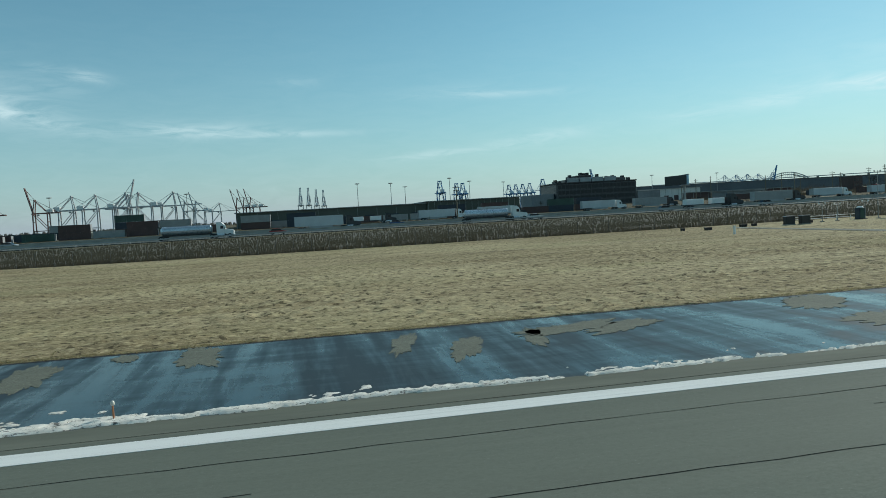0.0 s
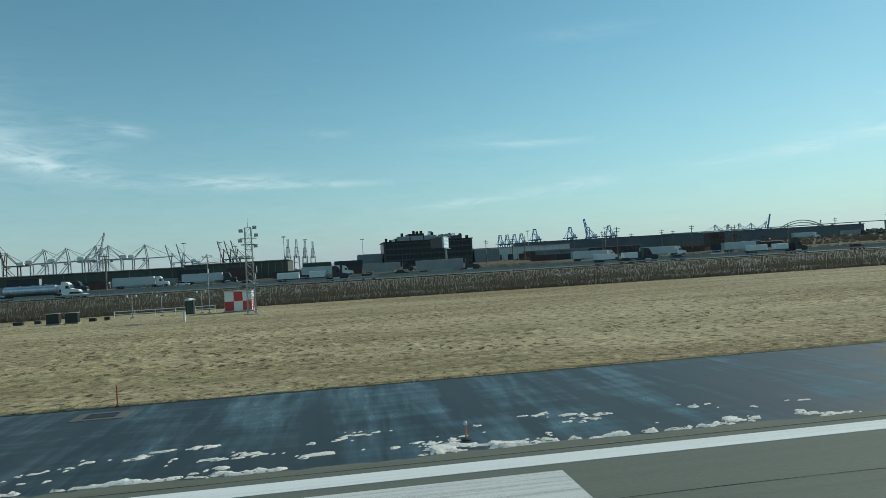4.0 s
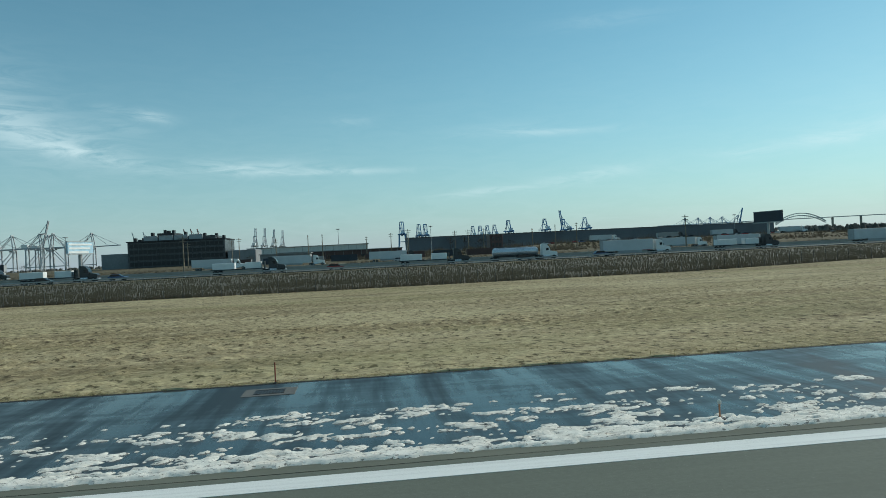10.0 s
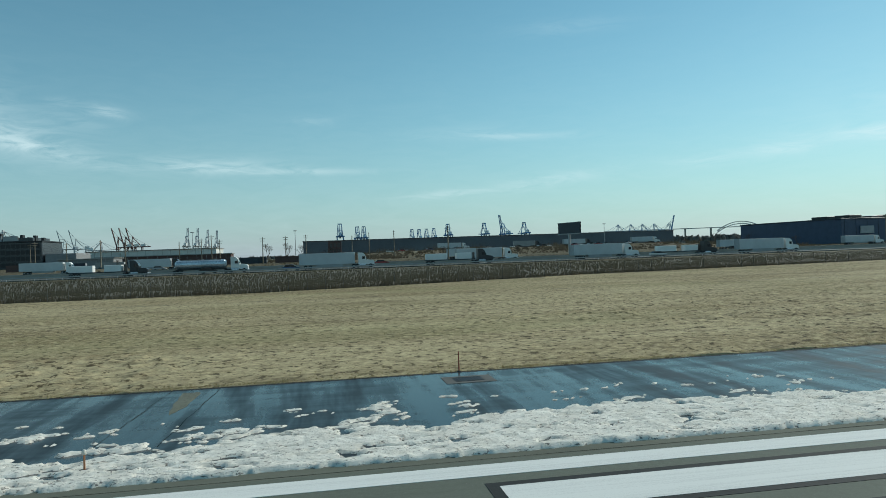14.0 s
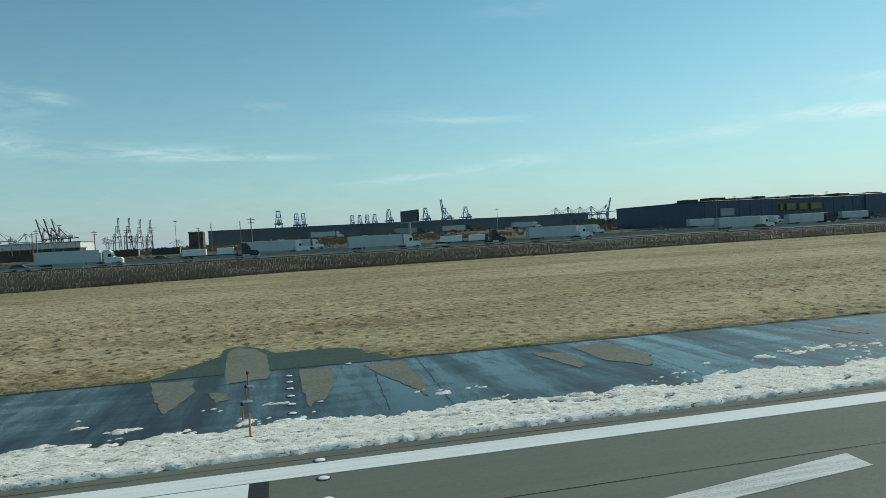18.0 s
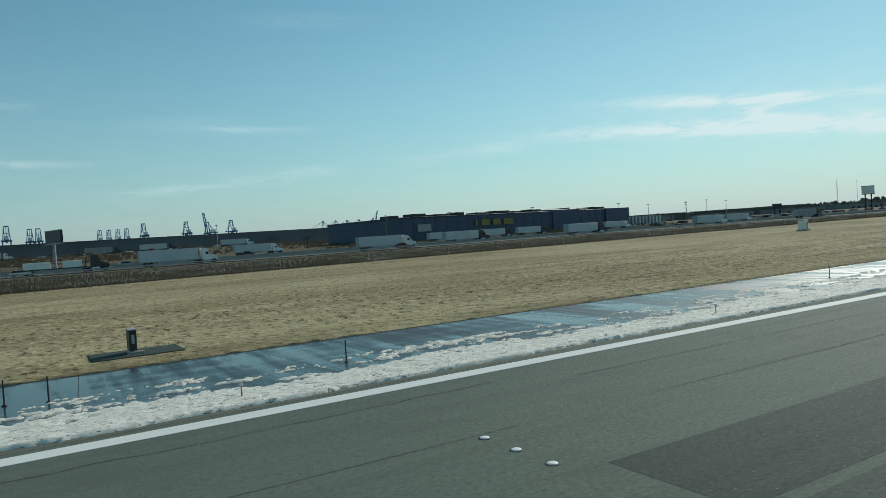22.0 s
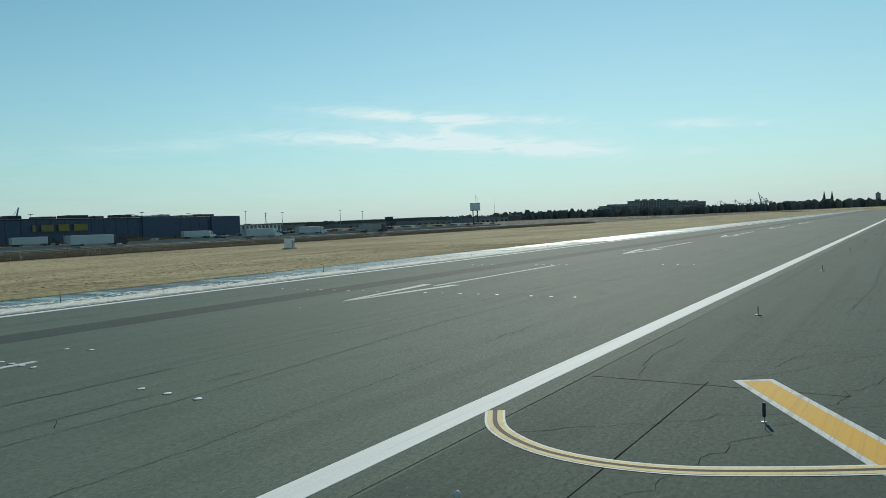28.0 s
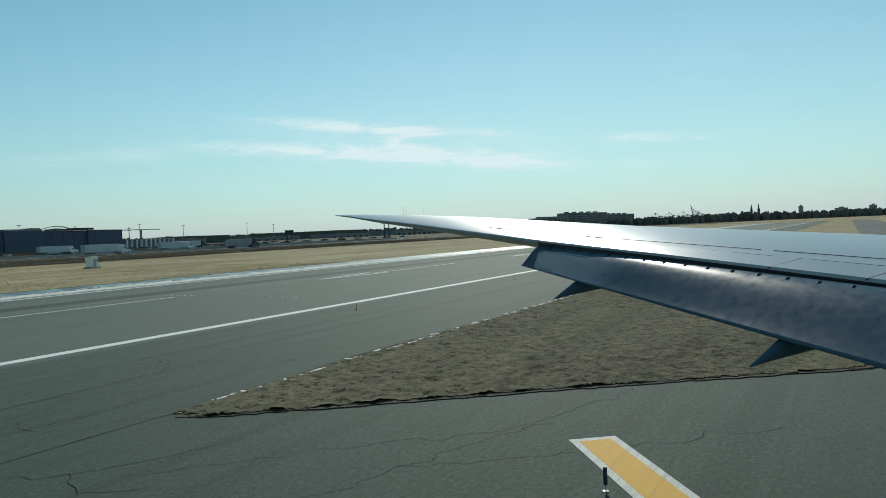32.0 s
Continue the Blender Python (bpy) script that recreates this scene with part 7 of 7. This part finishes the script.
for x, y, h, w in ((3200, 60, 42, 14), (3250, -60, 30, 40), (3150, -260, 52, 16), (3100, -330, 36, 30), (3300, 330, 26, 60), (3050, -520, 40, 26), (3000, -700, 48, 14), (3180, -150, 34, 22)):
    e = thing("tower_block", "hazy far tower block on the skyline", "tower block", T3(x, y, 3), "tower blocks")
    part("wall", MB().slab(-w / 2, w / 2, -w / 2, w / 2, 0, h, 0.3), FARBLD, e)
    part("roof_house", MB().slab(-w / 5, w / 5, -w / 5, w / 5, h, h + 4, 0.2), FARBLD, e)

# steel arch bridge on the skyline
br = thing("arch_bridge", "pale grey steel arch bridge on the skyline", "bridge", pose(2526, 3300, 0, 0, 0, -20))
am = MB()
for y in (-6, 6):
    for r0, zc in ((1.0, 70), (0.9, 62)):
        pts = [(-118 + 236 * i / 24, zc + (46 if zc == 70 else 42) * (1 - ((i - 12) / 12) ** 2)) for i in range(25)]
        for a, b in zip(pts, pts[1:]):
            am.beam((a[0], y, a[1]), (b[0], y, b[1]), 3.2)
part("arch", am, CRANE_G, br)
hm = MB()
for i in range(1, 24):
    x = -118 + 236 * i / 24
    hm.beam((x, 0, 88), (x, 0, 70 + 44 * (1 - ((i - 12) / 12) ** 2)), 0.8)
part("hangers", hm, CRANE_G, br)
part("deck", MB().box(-700, 500, -7, 7, 86, 90), CRANE_G, br)
pm = MB().slab(-4, 4, -6, 6, 0, 86, 0.4).mesh("pier", CONCRETE)
for x in (-640, -520, -400, -280, -150, 150, 280, 400):
    o = new("pier", pm)
    o.parent = br
    o.location = (x, 0, 0)

# ---- the airliner's wing, standing on its gear at the taxiway ----
WC, WA = Vector((WX, WY, 0)), Vector((math.sin(radians(WH)), math.cos(radians(WH)), 0))
WL = Vector((-WA.y, WA.x, 0))


def W(L, a, z):
    return WC + WL * L + WA * a + Vector((0, 0, z))


def lerp(tab, L):
    xs = [r[0] for r in tab]
    return [float(np.interp(L, xs, [r[i] for r in tab])) for i in range(1, len(tab[0]))]


# out from the window: trailing edge, leading edge, height of the upper skin at the trailing edge, height at the leading edge, thickness
WING = [(1.0, 8.6, 16.2, 4.30, 4.35, 1.25), (6.4, 7.32, 12.6, 4.72, 4.92, 0.85), (9.5, 6.60, 10.8, 4.98, 5.20, 0.62), (13.5, 5.66, 8.5, 5.30, 5.52, 0.42), (17.5, 4.05, 6.05, 5.78, 5.92, 0.28), (19.8, 3.20, 4.6, 6.02, 6.10, 0.18), (21.0, 2.75, 3.45, 6.16, 6.19, 0.09), (21.6, 2.45, 2.62, 6.22, 6.23, 0.03)]
FLAP = [(1.0, 6.75, 8.75, 3.42, 4.05), (5.5, 6.22, 7.70, 3.93, 4.53), (13.4, 5.28, 5.85, 4.80, 5.20)]
wing = thing("aircraft_wing", "grey airliner wing with lowered flaps over the taxiway", "aircraft wing")


def airfoil(L, n=12):
    te, le, zt, zl, th = lerp(WING, L)
    up, dn = [], []
    for i in range(n + 1):
        u = 0.5 - 0.5 * math.cos(math.pi * i / n)
        a = te + (le - te) * u
        mid = zt + (zl - zt) * u
        bulge = th * 0.32 * math.sin(math.pi * min(1, u ** 0.8))
        up.append((a, mid + bulge * 0.55 - (th * 0.4 * max(0, (u - 0.86) / 0.14) ** 2)))
        dn.append((a, mid - th * (math.sin(math.pi * (u ** 0.75)) * 0.85 + 0.03) - (th * 0.4 * max(0, (u - 0.86) / 0.14) ** 2)))
    return up, dn


def loft(Ls, sect, name, mat, label=""):
    mb = MB()
    m = None
    for L in Ls:
        s = sect(L)
        m = len(s)
        mb.v += [tuple(W(L, a, z)) for a, z in s]
    for k in range(len(Ls) - 1):
        for i in range(m):
            mb.f.append((k * m + i, k * m + (i + 1) % m, (k + 1) * m + (i + 1) % m, (k + 1) * m + i))
    mb.f += [tuple(range(m - 1, -1, -1)), tuple(range((len(Ls) - 1) * m, len(Ls) * m))]
    return part(name, mb, mat, wing, label, smooth=True)


def ring(L):
    up, dn = airfoil(L)
    return up + dn[-2:0:-1]


loft([1.0, 3, 5, 6.4, 8, 9.5, 11, 12.3, 13.5, 15, 16.5, 17.5, 18.7, 19.8, 20.4, 21.0, 21.4, 21.6], ring, "wing_panel", SKIN, "pale grey wing skin catching the sky")


def flap_ring(L):
    te, le, zt, zl = lerp(FLAP, L)
    out = []
    c = math.hypot(le - te, zl - zt)
    for i in range(21):
        u = i / 20
        out.append((te + (le - te) * u, zt + (zl - zt) * u + 0.15 * c * math.sin(math.pi * u ** 1.4)))
    for i in range(9, 0, -1):
        u = i / 10
        out.append((te + (le - te) * u, zt + (zl - zt) * u - 0.05 * c * math.sin(math.pi * u)))
    return out


loft([1.0, 3, 5.5, 8, 10.5, 13.4], flap_ring, "flap", SKIN_D, "lowered dark flap, its blue a painted reflection of the sky")
# vortex tabs along the flap nose
for k in range(26):
    L = 2.0 + 0.44 * k
    te, le, zt, zl = lerp(FLAP, L)
    u = 0.70
    a, z = te + (le - te) * u, zt + (zl - zt) * u + 0.15 * math.hypot(le - te, zl - zt) * math.sin(math.pi * u ** 1.4) - 0.006
    p = [W(L, a + 0.06, z + 0.030), W(L + 0.03, a, z + 0.008), W(L, a - 0.075, z - 0.035), W(L - 0.03, a, z + 0.008), W(L, a, z + 0.028)]
    part("flap_tab", MB().add(p, [(0, 1, 4), (1, 2, 4), (2, 3, 4), (3, 0, 4), (3, 2, 1, 0)]), BLACK, wing)
# spoiler panel seams and the black sheet that gives the flap cove its shade
def upper(L, u, dz=0.0):
    """A point of the upper skin, at a share of the chord from the trailing edge."""
    te, le, zt, zl, th = lerp(WING, L)
    return W(L, te + (le - te) * u, zt + (zl - zt) * u + th * 0.176 * math.sin(math.pi * u ** 0.8) + dz)


HINGES = (4.1, 5.5, 6.85, 8.17, 9.6, 11.1)
for L0, L1 in zip(HINGES, HINGES[1:]):
    mb = MB()
    mb.add([upper(L, u, dz) for dz in (0.010, -0.02) for L in (L0 + 0.012, L1 - 0.012) for u in (0.004, 0.115)], [(0, 1, 3, 2), (4, 6, 7, 5), (0, 2, 6, 4), (1, 5, 7, 3), (0, 4, 5, 1), (2, 3, 7, 6)])
    part("spoiler", mb, SKIN, wing, "closed spoiler panel")


def seam(ends, w):
    (L0, u0), (L1, u1) = ends
    d = Vector((w, 0)) if abs(L1 - L0) < 0.1 else Vector((0, w / 30))
    q = [upper(L + s * d.x, u + s * d.y, dz) for dz in (0.006 if abs(L1 - L0) > 0.1 else 0.013, -0.01) for L, u in ends for s in (-1, 1)]
    part("panel_seam", MB().add(q, [(0, 1, 3, 2), (4, 6, 7, 5), (0, 2, 6, 4), (1, 5, 7, 3), (0, 4, 5, 1), (2, 3, 7, 6)]), BLACK, wing, "dark seam between skin panels")


for L in HINGES[1:-1]:
    seam(((L, 0.0), (L, 0.12)), 0.013)
for L0, L1 in ((5.5, 6.7), (7.0, 8.05), (8.6, 9.3)):
    seam(((L0, 0.122), (L1, 0.122)), 0.012)
for L0, L1 in ((5.0, 8.9), (9.1, 12.0), (12.2, 15.5)):
    seam(((L0, 0.20), (L1, 0.20)), 0.007)
# black sheet: the shade of the gap ahead of the flap, built as a shape
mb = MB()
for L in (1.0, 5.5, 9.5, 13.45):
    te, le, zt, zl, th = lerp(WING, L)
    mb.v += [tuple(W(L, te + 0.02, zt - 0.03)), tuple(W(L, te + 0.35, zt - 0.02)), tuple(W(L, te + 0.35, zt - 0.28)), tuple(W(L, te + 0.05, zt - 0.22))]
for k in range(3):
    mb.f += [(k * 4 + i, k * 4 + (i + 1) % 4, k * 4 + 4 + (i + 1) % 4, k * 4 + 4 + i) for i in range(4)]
part("cove_shade", mb, BLACK, wing, "black sheet for the shade in the gap ahead of the flap")
# flap track fairings
for L in (7.1, 11.55):
    te, le, zt, zl = lerp(FLAP, L)
    rows = []
    for u, w, dz, h in ((-0.34, 0.01, -0.30, 0.01), (-0.1, 0.04, -0.22, 0.07), (0.2, 0.08, -0.12, 0.15), (0.9, 0.13, 0.02, 0.25), (1.8, 0.14, 0.16, 0.30), (2.6, 0.05, 0.22, 0.15)):
        rows.append([(L + w * math.cos(t * 6.283 / 10), te + u, zt + dz + 0.25 * u * 0.3 + h * math.sin(t * 6.283 / 10)) for t in range(10)])
    mb = MB()
    for r in rows:
        mb.v += [tuple(W(*q)) for q in r]
    for k in range(len(rows) - 1):
        mb.f += [(k * 10 + i, k * 10 + (i + 1) % 10, k * 10 + 10 + (i + 1) % 10, k * 10 + 10 + i) for i in range(10)]
    mb.f += [tuple(range(9, -1, -1)), tuple(range(50, 60))]
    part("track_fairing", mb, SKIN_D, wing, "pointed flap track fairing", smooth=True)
# main gear under the wing root
part("gear_strut", MB().tube(W(1.6, 10.6, 0.9), W(1.9, 10.4, 4.1), 0.22, 0.26, 12).tube(W(1.7, 10.6, 2.0), W(1.5, 13.0, 3.9), 0.09, 0.09, 8), GALV, wing)
part("gear_beam", MB().tube(W(1.6, 9.7, 0.62), W(1.6, 11.5, 0.62), 0.14, 0.14, 8), GALV, wing)
for a in (9.8, 11.4):
    for L in (1.0, 2.2):
        w = part("gear_wheel", MB().tube(W(L - 0.22, a, 0.60), W(L + 0.22, a, 0.60), 0.60, 0.60, 18), RUBBER, wing)
        part("hub", MB().tube(W(L - 0.24, a, 0.60), W(L + 0.24, a, 0.60), 0.27, 0.27, 12), GALV, w)
